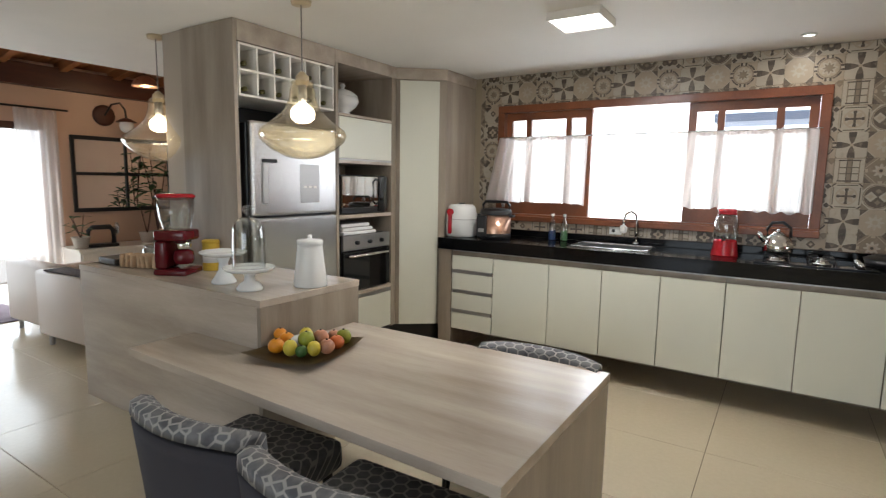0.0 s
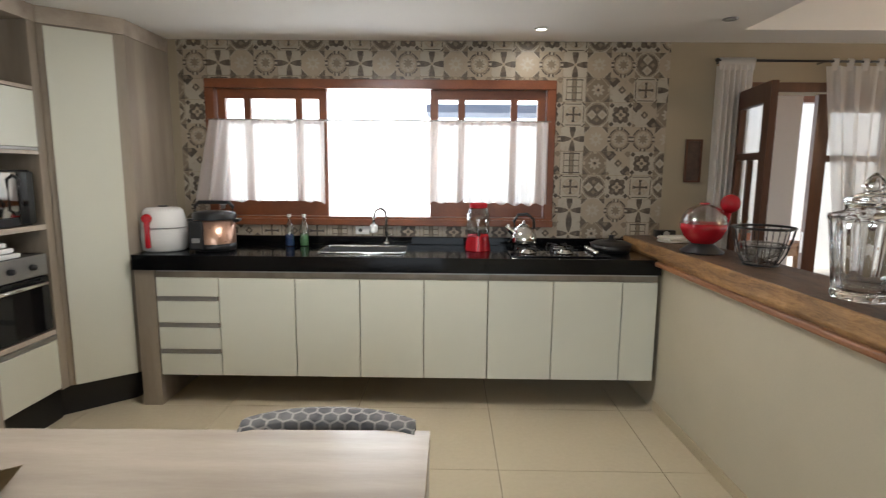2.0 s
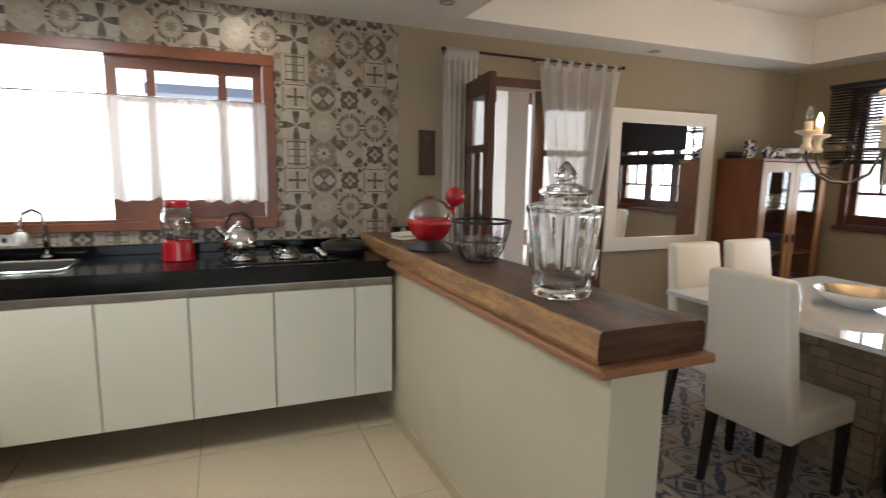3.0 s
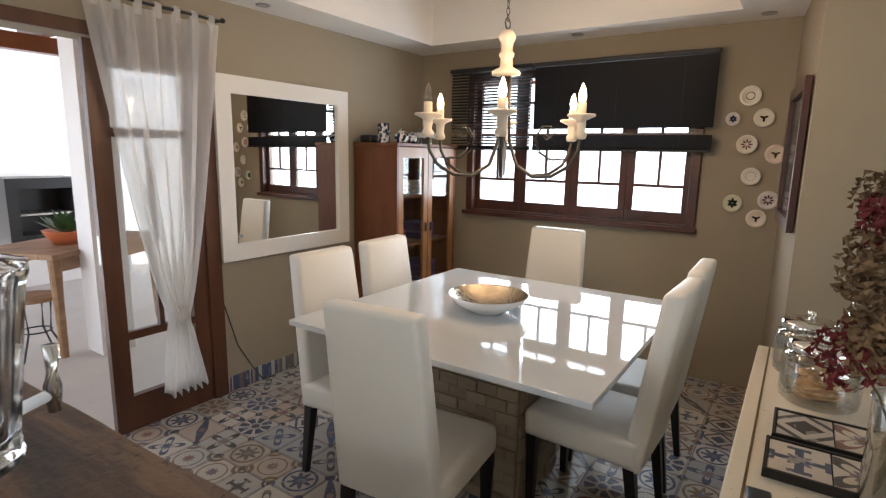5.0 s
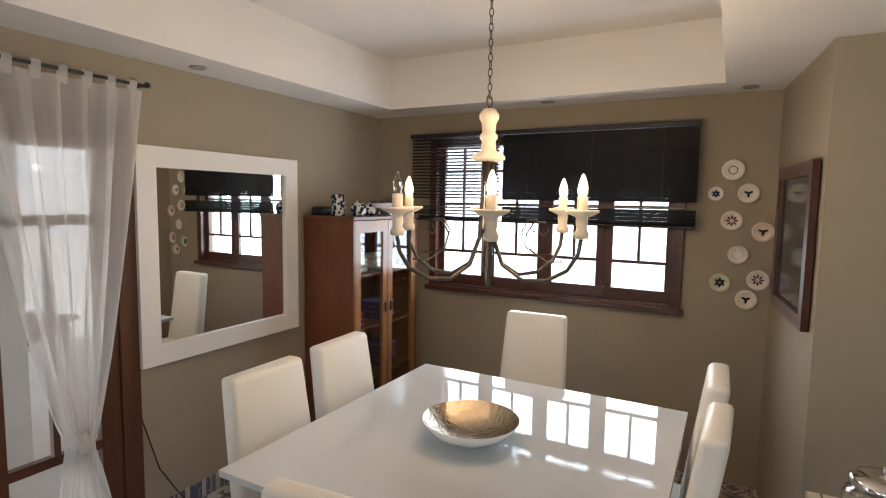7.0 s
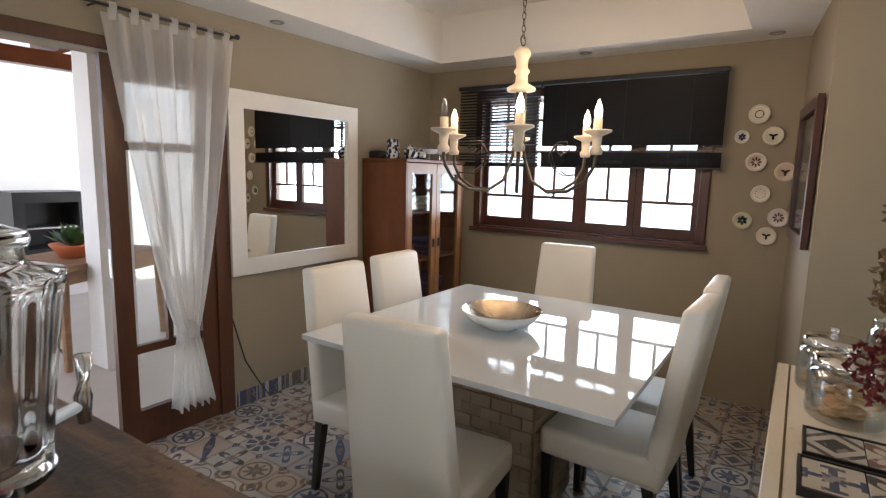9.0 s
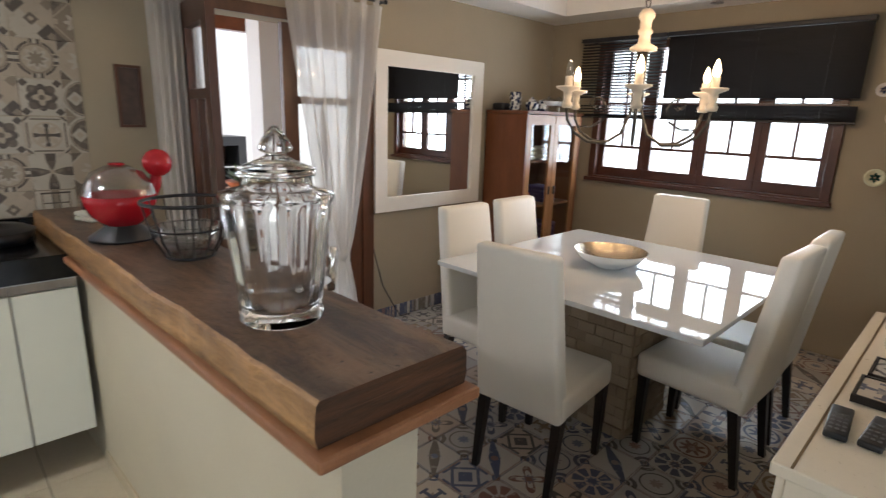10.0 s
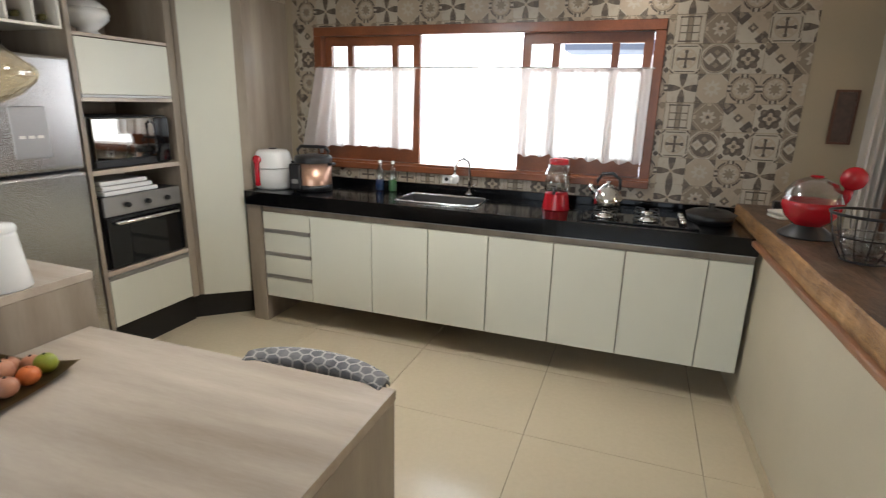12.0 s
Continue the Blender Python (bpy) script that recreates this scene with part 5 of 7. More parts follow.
# fruit tray
GOLD = surface("aged_gold_tray", (0.20, 0.14, 0.06), 0.35, 0.7, vary=0.25)
ft = tagged(thing("fruit_tray", (0.565, 3.80, 0.6445), 12), "square dark golden tray with upturned corners", "tray")
bm = bmesh.new()
n = 12
gr = []
for i in range(n + 1):
    row = []
    for k in range(n + 1):
        x, y = -0.195 + 0.39 * i / n, -0.22 + 0.44 * k / n
        e = max(abs(x) / 0.195, abs(y) / 0.22)
        row.append(bm.verts.new((x, y, 0.004 + 0.030 * max(0, e - 0.45) ** 1.2 + 0.02 * (abs(x * y) / 0.043) ** 2)))
    gr.append(row)
for a, b in zip(gr, gr[1:]):
    for k in range(n):
        bm.faces.new((a[k], a[k + 1], b[k + 1], b[k]))
bmesh.ops.solidify(bm, geom=bm.faces[:], thickness=0.005)
part("plate", bm, GOLD, ft, smooth=True)
part("foot", lathe([(0.09, 0.0), (0.095, 0.0), (0.10, 0.005), (0.09, 0.005)], 28), GOLD, ft)


def fruit(kind, dx, dy, dz, r, col, rough=0.4):
    if kind not in FRUIT_MATS:
        FRUIT_MATS[kind] = surface(kind + "_skin", col, rough, vary=0.16, coarse=25, fine=160, bump=0.15)
    f = tagged(thing(kind, Matrix.Rotation(radians(35), 3, "Z") @ Vector((dx * 1.08, dy * 1.08, 0)) + Vector((0.575, 3.80, 0.653 + dz))), "ripe %s lying on the golden tray" % kind, "fruit", "fruit on the tray")
    el = 1.18 if kind == "lemon" else (0.92 if kind in ("orange", "tomato") else 1.0)
    prof = []
    for i in range(13):
        a = math.pi * i / 12
        rr = r * math.sin(a)
        zz = r * el * (1 - math.cos(a))
        if kind != "lemon" and i in (11, 12):
            zz -= r * 0.06
        prof.append((rr if 0 < i < 12 else 0, zz))
    part("flesh", lathe(prof, 24), FRUIT_MATS[kind], f, smooth=True)
    part("stem", lathe([(0.005, 2 * r * el - 0.006), (0.004, 2 * r * el + 0.002), (0, 2 * r * el + 0.003)], 8), DARK_LEG if kind != "tomato" else FRUIT_MATS[kind], f)


FRUIT_MATS = {}
OR, LI, LE, ON, TO, GR = (0.72, 0.27, 0.012), (0.26, 0.30, 0.03), (0.62, 0.50, 0.06), (0.48, 0.22, 0.13), (0.60, 0.15, 0.035), (0.05, 0.13, 0.03)
for k, x, y, z, r, c in (
    ("orange", -0.125, -0.035, 0, 0.038, OR), ("orange", -0.10, 0.045, 0, 0.040, OR), ("orange", -0.135, 0.075, 0.028, 0.032, OR),
    ("lemon", -0.055, -0.075, 0, 0.033, LE), ("lime", -0.005, -0.09, 0, 0.028, GR), ("lemon", 0.045, -0.075, 0, 0.031, LE),
    ("mango", 0.00, -0.015, 0.022, 0.039, LI), ("onion", 0.095, -0.045, 0, 0.036, ON), ("onion", 0.055, 0.03, 0.02, 0.037, ON),
    ("tomato", 0.125, 0.025, 0, 0.037, TO), ("mango", 0.145, 0.10, 0, 0.038, LI), ("onion", 0.04, 0.10, 0.0, 0.036, ON), ("onion", 0.10, 0.11, 0.0, 0.034, ON), ("lemon", -0.02, 0.075, 0.01, 0.034, LE)):
    fruit(k, x, y, z, r, c)
gb = tagged(finish(lathe([(0, 0), (0.03, 0.0), (0.042, 0.02), (0.036, 0.045), (0.022, 0.06), (0, 0.066)], 18, 0, 0, 0.18, 7), "garlic_bulb", PORCELAIN, smooth=True), "white garlic bulb among the fruit", "garlic")
gb.location = (0.52, 3.80, 0.655)

# ---- things on the worktop ----
ZW = 0.9855
af = tagged(thing("air_fryer", (0.045, 6.11, ZW), 12), "white air fryer with a red handle stripe", "air fryer")
part("body", lathe([(0, 0), (0.12, 0), (0.135, 0.012), (0.142, 0.10), (0.136, 0.19), (0.118, 0.26), (0.10, 0.278), (0, 0.284)], 44), surface("white_plastic", (0.72, 0.72, 0.70), 0.25, vary=0.02, bump=0), af, smooth=True)
part("seam", lathe([(0.1425, 0.150), (0.144, 0.153), (0.1415, 0.156)], 44), ALU, af)
part("handle_strip", box(-0.075, -0.045, -0.155, -0.12, 0.03, 0.20, 0.008, 2), RED, af, "red handle strip", smooth=True)
kb = part("dial", lathe([(0, 0), (0.03, 0), (0.03, 0.014), (0.02, 0.018), (0, 0.018)], 28), RED, af, "round red dial", smooth=True)
kb.matrix_local = pose(-0.06, -0.128, 0.215, 80, 0, 0)
part("cap", lathe([(0, 0.282), (0.03, 0.283), (0.03, 0.292), (0, 0.294)], 24), BLACK, af)

COPPER = surface("copper_band", (0.58, 0.36, 0.26), 0.30, 0.9, vary=0.06, bump=0)
pc = tagged(thing("pressure_cooker", (0.355, 6.16, ZW), 5), "black and copper electric pressure cooker", "cooker")
part("base", lathe([(0, 0), (0.125, 0), (0.13, 0.02), (0.13, 0.045), (0, 0.046)], 44), BLACK, pc, smooth=True)
part("band", lathe([(0.128, 0.046), (0.128, 0.20), (0, 0.201)], 44), COPPER, pc, "shiny copper band", smooth=True)
part("lid", lathe([(0.134, 0.202), (0.136, 0.232), (0.128, 0.248), (0.06, 0.258), (0, 0.260)], 44), BLACK, pc, smooth=True)
part("control_panel", box(-0.12, -0.03, -0.142, -0.10, 0.012, 0.20, 0.012, 2), BLACK, pc)
part("display", box(-0.10, -0.05, -0.1435, -0.1421, 0.06, 0.09), ALU, pc)
part("handle", tube([(-0.118, 0, 0.235), (-0.122, 0, 0.285), (-0.095, 0, 0.312), (0.095, 0, 0.312), (0.122, 0, 0.285), (0.118, 0, 0.235)], 0.012, 10), BLACK, pc, smooth=True)
for s in (-1, 1):
    part("side_grip", box(s * 0.145 - 0.02, s * 0.145 + 0.02, -0.03, 0.03, 0.185, 0.205, 0.006, 2), BLACK, pc)
part("valve", lathe([(0, 0.266), (0.014, 0.266), (0.014, 0.29), (0.02, 0.295), (0, 0.30)], 16, 0.04, 0.06), ALU, pc, smooth=True)


def detergent(x, y, col):
    b = tagged(thing("dish_soap_bottle", (x, y, ZW)), "clear bottle half full of coloured dish soap", "bottle", "dish soap bottles")
    pr = [(0, 0), (0.03, 0), (0.033, 0.01), (0.033, 0.11), (0.022, 0.15), (0.012, 0.18), (0.012, 0.20)]
    part("bottle", lathe(pr + [(max(r - 0.002, 0), max(z, 0.003)) for r, z in reversed(pr)], 28), CLEAR, b, smooth=True)
    part("soap", lathe([(0, 0.004), (0.0302, 0.005), (0.0302, 0.085), (0, 0.086)], 28), surface("soap_%s" % ("green" if col[1] > 0.2 else "blue"), col, 0.1, bump=0), b, "coloured dish soap")
    part("cap", lathe([(0.013, 0.201), (0.013, 0.222), (0, 0.223)], 18), PORCELAIN, b)


detergent(0.79, 6.36, (0.03, 0.07, 0.20))
detergent(0.89, 6.37, (0.10, 0.25, 0.10))

fa = tagged(thing("faucet", (1.46, 6.43, ZW)), "chrome swan-neck faucet with white filter head", "faucet")
part("base", lathe([(0, 0), (0.026, 0), (0.026, 0.02), (0.014, 0.03), (0, 0.03)], 24), CHROME, fa, smooth=True)
part("spout", tube([(0, 0, 0.02), (0, 0, 0.20), (-0.008, -0.01, 0.245), (-0.035, -0.05, 0.27), (-0.065, -0.09, 0.25), (-0.075, -0.105, 0.20), (-0.076, -0.107, 0.165)], 0.010, 10), CHROME, fa, smooth=True)
part("filter_head", lathe([(0, 0.10), (0.02, 0.10), (0.03, 0.115), (0.03, 0.145), (0.018, 0.16), (0, 0.162)], 24, -0.076, -0.107), PORCELAIN, fa, "white filter head", smooth=True)
part("lever", tube([(0, -0.01, 0.06), (0.05, -0.03, 0.085)], 0.006, 8), CHROME, fa, smooth=True)

jd = tagged(thing("juice_dispenser", (2.10, 6.24, ZW)), "clear juice dispenser with red base and red lid", "dispenser")
prof = [(0, 0), (0.085, 0)]
for i in range(7):
    prof += [(0.088 - 0.002 * i, 0.006 + i * 0.015), (0.082 - 0.002 * i, 0.013 + i * 0.015)]
prof += [(0.068, 0.112), (0, 0.113)]
part("base", lathe(prof, 40), RED, jd, "ribbed red base", smooth=True)
pr = [(0.07, 0.114), (0.078, 0.13), (0.078, 0.24), (0.062, 0.275), (0.058, 0.285)]
part("tank", lathe(pr + [(r - 0.003, z) for r, z in reversed(pr)], 40), CLEAR, jd, smooth=True)
part("lid", lathe([(0.060, 0.286), (0.060, 0.315), (0.05, 0.322), (0, 0.324)], 36), RED, jd, smooth=True)
part("tap", tube([(0, -0.075, 0.14), (0, -0.115, 0.14), (0, -0.118, 0.11)], 0.009, 10), BLACK, jd, "black tap", smooth=True)

hb = tagged(thing("gas_hob", (2.62, 6.16, ZW)), "black glass gas hob with four burners", "hob")
part("glass_plate", box(-0.33, 0.30, -0.20, 0.20, 0, 0.008, 0.003), BLACK_GLASS, hb)
for bx, by in ((-0.21, -0.09), (-0.21, 0.10), (0.03, -0.09), (0.03, 0.10)):
    bn = part("burner", lathe([(0, 0.009), (0.05, 0.009), (0.05, 0.018), (0.035, 0.02), (0.033, 0.03), (0, 0.032)], 28, bx, by), CHROME, hb, "shiny burner head", smooth=True)
    for k in range(4):
        a = k * math.pi / 2 + math.pi / 4
        part("pan_support", tube([(bx + 0.10 * math.cos(a), by + 0.10 * math.sin(a), 0.008), (bx + 0.09 * math.cos(a), by + 0.09 * math.sin(a), 0.042), (bx + 0.02 * math.cos(a), by + 0.02 * math.sin(a), 0.042)], 0.004, 6), BLACK, bn, smooth=True)
for k in range(4):
    part("knob", lathe([(0, 0.009), (0.018, 0.009), (0.016, 0.034), (0, 0.036)], 20, 0.22, -0.13 + 0.075 * k), CHROME, hb, smooth=True)

kt = tagged(thing("kettle", (2.41, 6.26, ZW + 0.046)), "polished steel whistling kettle with black handle", "kettle")
part("body", lathe([(0, 0), (0.085, 0), (0.09, 0.012), (0.088, 0.05), (0.07, 0.095), (0.042, 0.12), (0.038, 0.122), (0, 0.123)], 44), CHROME, kt, smooth=True)
part("lid", lathe([(0.038, 0.124), (0.03, 0.132), (0.01, 0.135), (0.012, 0.15), (0, 0.153)], 28), CHROME, kt, smooth=True)
part("spout", tube([(-0.07, 0, 0.07), (-0.10, 0, 0.10), (-0.115, 0, 0.125)], [0.022, 0.016, 0.013], 14), CHROME, kt, smooth=True)
part("handle", tube([(-0.06, 0, 0.10), (-0.068, 0, 0.15), (-0.04, 0, 0.195), (0.02, 0, 0.20), (0.065, 0, 0.165), (0.07, 0, 0.10)], 0.010, 10), BLACK, kt, smooth=True)

pn = tagged(thing("black_pot", (3.0, 6.25, ZW)), "flat black iron pan with knob lid at the counter end", "pan")
part("body", lathe([(0, 0), (0.12, 0), (0.135, 0.05), (0, 0.052)], 36), BLACK, pn, smooth=True)
part("lid", lathe([(0.138, 0.053), (0.10, 0.07), (0.02, 0.08), (0.014, 0.10), (0.02, 0.11), (0, 0.112)], 36), BLACK, pn, smooth=True)
so = tagged(thing("socket_plate", (1.28, NY - 0.006, 1.085)), "small white wall socket above the worktop", "socket")
part("plate", box(-0.05, 0.05, -0.006, 0, -0.03, 0.03, 0.002), PORCELAIN, so)
part("hole", lathe([(0, 0), (0.014, 0), (0.014, 0.002), (0, 0.002)], 16), BLACK, so).matrix_local = pose(-0.015, -0.006, 0, 90, 0, 0)

# ---- things on the bar ----
ZB = 1.0725
def panelled(outer, inner, sides=12, n=144):
    """Thick pressed glass: flat-sided outside between foot and shoulder, round inside."""
    bm = bmesh.new()
    step = 2 * math.pi / sides
    rings = []
    for k, (r, z) in enumerate(outer + inner):
        r, z = r * 1.08, z * 1.03
        cut = k < len(outer) and 0.012 < z < 0.293
        ring = []
        for i in range(n):
            a = 2 * math.pi * i / n
            m = (a % step) - step / 2
            rr = r * (0.965 + 0.035 * math.cos(m) ** -1 * 1.0 - 0.05 * math.cos(math.pi * m / step) ** 2) if cut else r
            ring.append(bm.verts.new((rr * math.cos(a), rr * math.sin(a), z)))
        rings.append(ring)
    for p, q in zip(rings, rings[1:]):
        for i in range(n):
            bm.faces.new((p[i], p[(i + 1) % n], q[(i + 1) % n], q[i]))
    bm.faces.new(rings[0])
    bm.faces.new(rings[-1])
    return bm


JAR_GLASS = glass("pressed_clear_glass", (0.99, 1.0, 0.997), 0.0, 1.33)
dj = tagged(thing("drink_dispenser", (3.39, 4.56, ZB), 0), "large panelled clear glass drink dispenser with pointed lid", "dispenser")
outer = [(0.084, 0.0), (0.090, 0.006), (0.091, 0.020), (0.088, 0.030), (0.095, 0.10), (0.105, 0.19), (0.114, 0.265), (0.119, 0.283), (0.117, 0.293), (0.085, 0.302), (0.074, 0.306), (0.073, 0.328)]
inner = [(0.068, 0.328), (0.068, 0.304), (0.108, 0.284), (0.105, 0.262), (0.096, 0.19), (0.086, 0.10), (0.078, 0.040), (0.060, 0.026)]
o = part("glass_body", panelled(outer, inner), JAR_GLASS, dj, smooth=True)
o.visible_shadow = False
o = part("lid", lathe([(0.0, 0.339), (0.085, 0.339), (0.088, 0.348), (0.085, 0.357), (0.066, 0.364), (0.038, 0.376), (0.022, 0.384), (0.021, 0.388), (0.034, 0.393), (0.037, 0.400), (0.032, 0.414), (0.020, 0.432), (0.007, 0.447), (0, 0.450)], 48), JAR_GLASS, dj, smooth=True)
o.visible_shadow = False
part("tap", tube([(0.100, 0.012, 0.055), (0.14, 0.02, 0.06), (0.152, 0.022, 0.062)], 0.010, 12), PORCELAIN, dj, "white tap stem", smooth=True)
part("tap_lever", tube([(0.152, 0.022, 0.03), (0.152, 0.022, 0.075), (0.155, 0.022, 0.11), (0.157, 0.024, 0.145)], [0.010, 0.014, 0.010, 0.013], 12), CHROME, dj, "chrome tap lever", smooth=True)

pp = tagged(thing("popcorn_maker", (3.33, 5.66, ZB), 0), "round red popcorn maker with clear dome", "popcorn maker")
part("foot", lathe([(0, 0), (0.115, 0), (0.115, 0.01), (0.06, 0.05), (0.05, 0.085), (0, 0.086)], 36), BLACK, pp, smooth=True)
part("bowl", lathe([(0.02, 0.045), (0.065, 0.055), (0.10, 0.09), (0.12, 0.135), (0.122, 0.165), (0.118, 0.165), (0.112, 0.13), (0.08, 0.09), (0, 0.087)], 44), RED, pp, "glossy red lower shell", smooth=True)
pr = [(0.120, 0.166), (0.112, 0.205), (0.085, 0.245), (0.04, 0.268), (0, 0.272)]
part("dome", lathe(pr + [(max(r - 0.003, 0), z - 0.002) for r, z in reversed(pr)], 44), CLEAR, pp, "clear plastic dome", smooth=True)
part("cap", lathe([(0, 0.273), (0.028, 0.272), (0.024, 0.279), (0, 0.28)], 24), RED, pp, smooth=True)
bm = bmesh.new()
bmesh.ops.create_uvsphere(bm, u_segments=24, v_segments=14, radius=0.052)
o = part("motor_head", bm, RED, pp, "round red motor head", smooth=True)
o.location = (0.135, -0.01, 0.275)
part("arm", tube([(0.10, 0, 0.13), (0.125, 0, 0.19), (0.13, 0, 0.235)], 0.02, 10), RED, pp, smooth=True)

bs = tagged(thing("wire_basket", (3.425, 5.25, ZB)), "black wire fruit basket with a scrolled rim", "basket")
part("top_ring", tube(circle(0, 0, 0.185, 0.135, 36), 0.006, 8, closed=True), BLACK, bs, smooth=True)
part("middle_ring", tube(circle(0, 0, 0.10, 0.115, 36), 0.003, 6, closed=True), BLACK, bs, smooth=True)
part("bottom_ring", tube(circle(0, 0, 0.006, 0.075, 36), 0.005, 6, closed=True), BLACK, bs, smooth=True)
for k in range(14):
    a = 2 * math.pi * k / 14
    part("rib", tube([(r * math.cos(a), r * math.sin(a), z) for r, z in ((0.135, 0.185), (0.125, 0.13), (0.105, 0.06), (0.075, 0.006))], 0.0025, 6), BLACK, bs, smooth=True)
bw2 = tagged(finish(lathe([(0, 0.012), (0.05, 0.012), (0.085, 0.05), (0.095, 0.11), (0.092, 0.11), (0.08, 0.055), (0, 0.018)], 36, 3.425, 5.25), "glass_bowl", CLEAR, smooth=True), "clear glass bowl standing inside the wire basket", "bowl")
bw2.location.z = ZB
cl2 = tagged(thing("folded_cloth", (3.36, 6.10, ZB), 20), "small folded white cloth on the bar", "cloth")
for k in range(2):
    part("fold", box(-0.09, 0.09, -0.06, 0.06, k * 0.02, k * 0.02 + 0.019, 0.008, 2), LEATHER, cl2, smooth=True)
bk = tagged(thing("camera_stand", (3.40, 6.36, ZB)), "small black gadget lying at the wall end of the bar", "gadget")
part("body", box(-0.07, 0.07, -0.03, 0.03, 0, 0.05, 0.01, 2), BLACK, bk)
part("lens", lathe([(0, 0), (0.02, 0), (0.018, 0.02), (0, 0.02)], 20), ALU, bk, smooth=True).matrix_local = pose(0, -0.03, 0.025, 90, 0, 0)

# small picture beside the tiles
sp = tagged(thing("small_picture"), "small dark picture in a thin wooden frame", "picture")
part("frame", boxes((3.56, 3.675, NY - 0.02, NY - 0.003, 1.735, 1.748), (3.56, 3.675, NY - 0.02, NY - 0.003, 1.45, 1.463), (3.56, 3.573, NY - 0.02, NY - 0.003, 1.463, 1.735), (3.662, 3.675, NY - 0.02, NY - 0.003, 1.463, 1.735)), DOOR_WOOD, sp)
part("canvas", box(3.573, 3.662, NY - 0.010, NY - 0.004, 1.463, 1.735), surface("dark_painting", (0.06, 0.035, 0.025), 0.5, vary=0.6, coarse=9, fine=40), sp, "dark brown painting")

# ---- dining wall things ----
def wall_plate(y, z, r, mark, rim=(0.70, 0.64, 0.54)):
    p = tagged(thing("wall_plate", (EX - 0.002, y, z)), "small round decorated ceramic plate hung on the wall", "plate", "plates on the wall")
    bm = lathe([(0, 0.010), (r * 0.62, 0.010), (r * 0.68, 0.013), (r, 0.024), (r, 0.021), (r * 0.68, 0.004), (r * 0.5, 0.001), (0, 0.001)], 40)
    o = part("dish", bm, surface("cream_glaze_%d" % int(z * 100), rim, 0.15, vary=0.03, bump=0), p, smooth=True)
    o.matrix_local = pose(0, 0, 0, 0, -90, 0)
    kind, col = mark
    m = surface("glaze_ink_%d" % int(z * 1000), col, 0.25, vary=0.1, bump=0)
    bm = bmesh.new()
    if kind == "ring":
        b2 = lathe([(r * 0.34, 0.0108), (r * 0.42, 0.0108), (r * 0.42, 0.0112), (r * 0.34, 0.0112)], 28)
        q = part("motif", b2, m, p)
    else:
        cnt = {"flower": 8, "dots": 12, "bird": 3, "star": 6}[kind]
        for k in range(cnt):
            a = 2 * math.pi * k / cnt
            if kind == "bird":
                a = (1.15, -1.15, math.pi)[k]
            d = {"flower": 0.36, "dots": 0.5, "bird": 0.2, "star": 0.32}[kind] * r
            l, w = {"flower": (0.2, 0.09), "dots": (0.05, 0.05), "bird": (0.26, 0.12), "star": (0.24, 0.15)}[kind]
            vs = []
            for j in range(8):
                t = 2 * math.pi * j / 8
                u, v = d + l * r * math.cos(t), w * r * math.sin(t)
                vs.append(bm.verts.new((u * math.cos(a) - v * math.sin(a), u * math.sin(a) + v * math.cos(a), 0.0112)))
            bm.faces.new(vs)
        bmesh.ops.solidify(bm, geom=bm.faces[:], thickness=0.0004)
        q = part("motif", bm, m, p)
    q.matrix_local = pose(0, 0, 0, 0, -90, 0)


INK, RUST, BLUE, PINK, TEAL = (0.05, 0.05, 0.05), (0.35, 0.05, 0.04), (0.06, 0.09, 0.25), (0.30, 0.03, 0.15), (0.05, 0.18, 0.16)
for y, z, r, mk, rim in (
    (3.91, 1.944, 0.062, ("ring", INK), (0.72, 0.66, 0.54)), (3.995, 1.802, 0.043, ("star", BLUE), (0.66, 0.62, 0.6)), (3.822, 1.806, 0.058, ("bird", INK), (0.72, 0.66, 0.54)),
    (3.901, 1.641, 0.060, ("flower", RUST), (0.70, 0.60, 0.5)), (3.735, 1.581, 0.060, ("bird", (0.3, 0.2, 0.08)), (0.68, 0.56, 0.44)), (3.858, 1.438, 0.056, ("dots", INK), (0.7, 0.64, 0.54)),
    (3.945, 1.26, 0.057, ("star", TEAL), (0.60, 0.60, 0.42)), (3.745, 1.291, 0.060, ("flower", PINK), (0.68, 0.6, 0.56)), (3.80, 1.169, 0.058, ("bird", INK), (0.7, 0.62, 0.5))):
    wall_plate(y, z, r, mk, rim)

# framed picture on the slanting wall end
PA, PB = Vector((7.02, 3.658)), Vector((6.235, 3.581))
pu = (PB - PA).normalized()
pang = math.degrees(math.atan2(pu.y, pu.x))
fp = tagged(thing("framed_picture", (PA.x + 0.003, PA.y + 0.006, 0), pang), "framed dark picture with reddish wooden frame", "picture")
pw, z0, z1 = (PB - PA).length, 1.20, 1.93
part("frame", boxes((0.05, pw, -0.03, -0.002, z1 - 0.06, z1), (0.05, pw, -0.03, -0.002, z0, z0 + 0.06), (0.05, 0.11, -0.03, -0.002, z0 + 0.06, z1 - 0.06), (pw - 0.06, pw, -0.03, -0.002, z0 + 0.06, z1 - 0.06)), DARK_MAHOGANY, fp)
part("print", box(0.11, pw - 0.06, -0.014, -0.004, z0 + 0.06, z1 - 0.06), surface("dark_print", (0.016, 0.022, 0.024), 0.12, vary=0.7, coarse=7, fine=30, bump=0), fp, "dark green and black print")

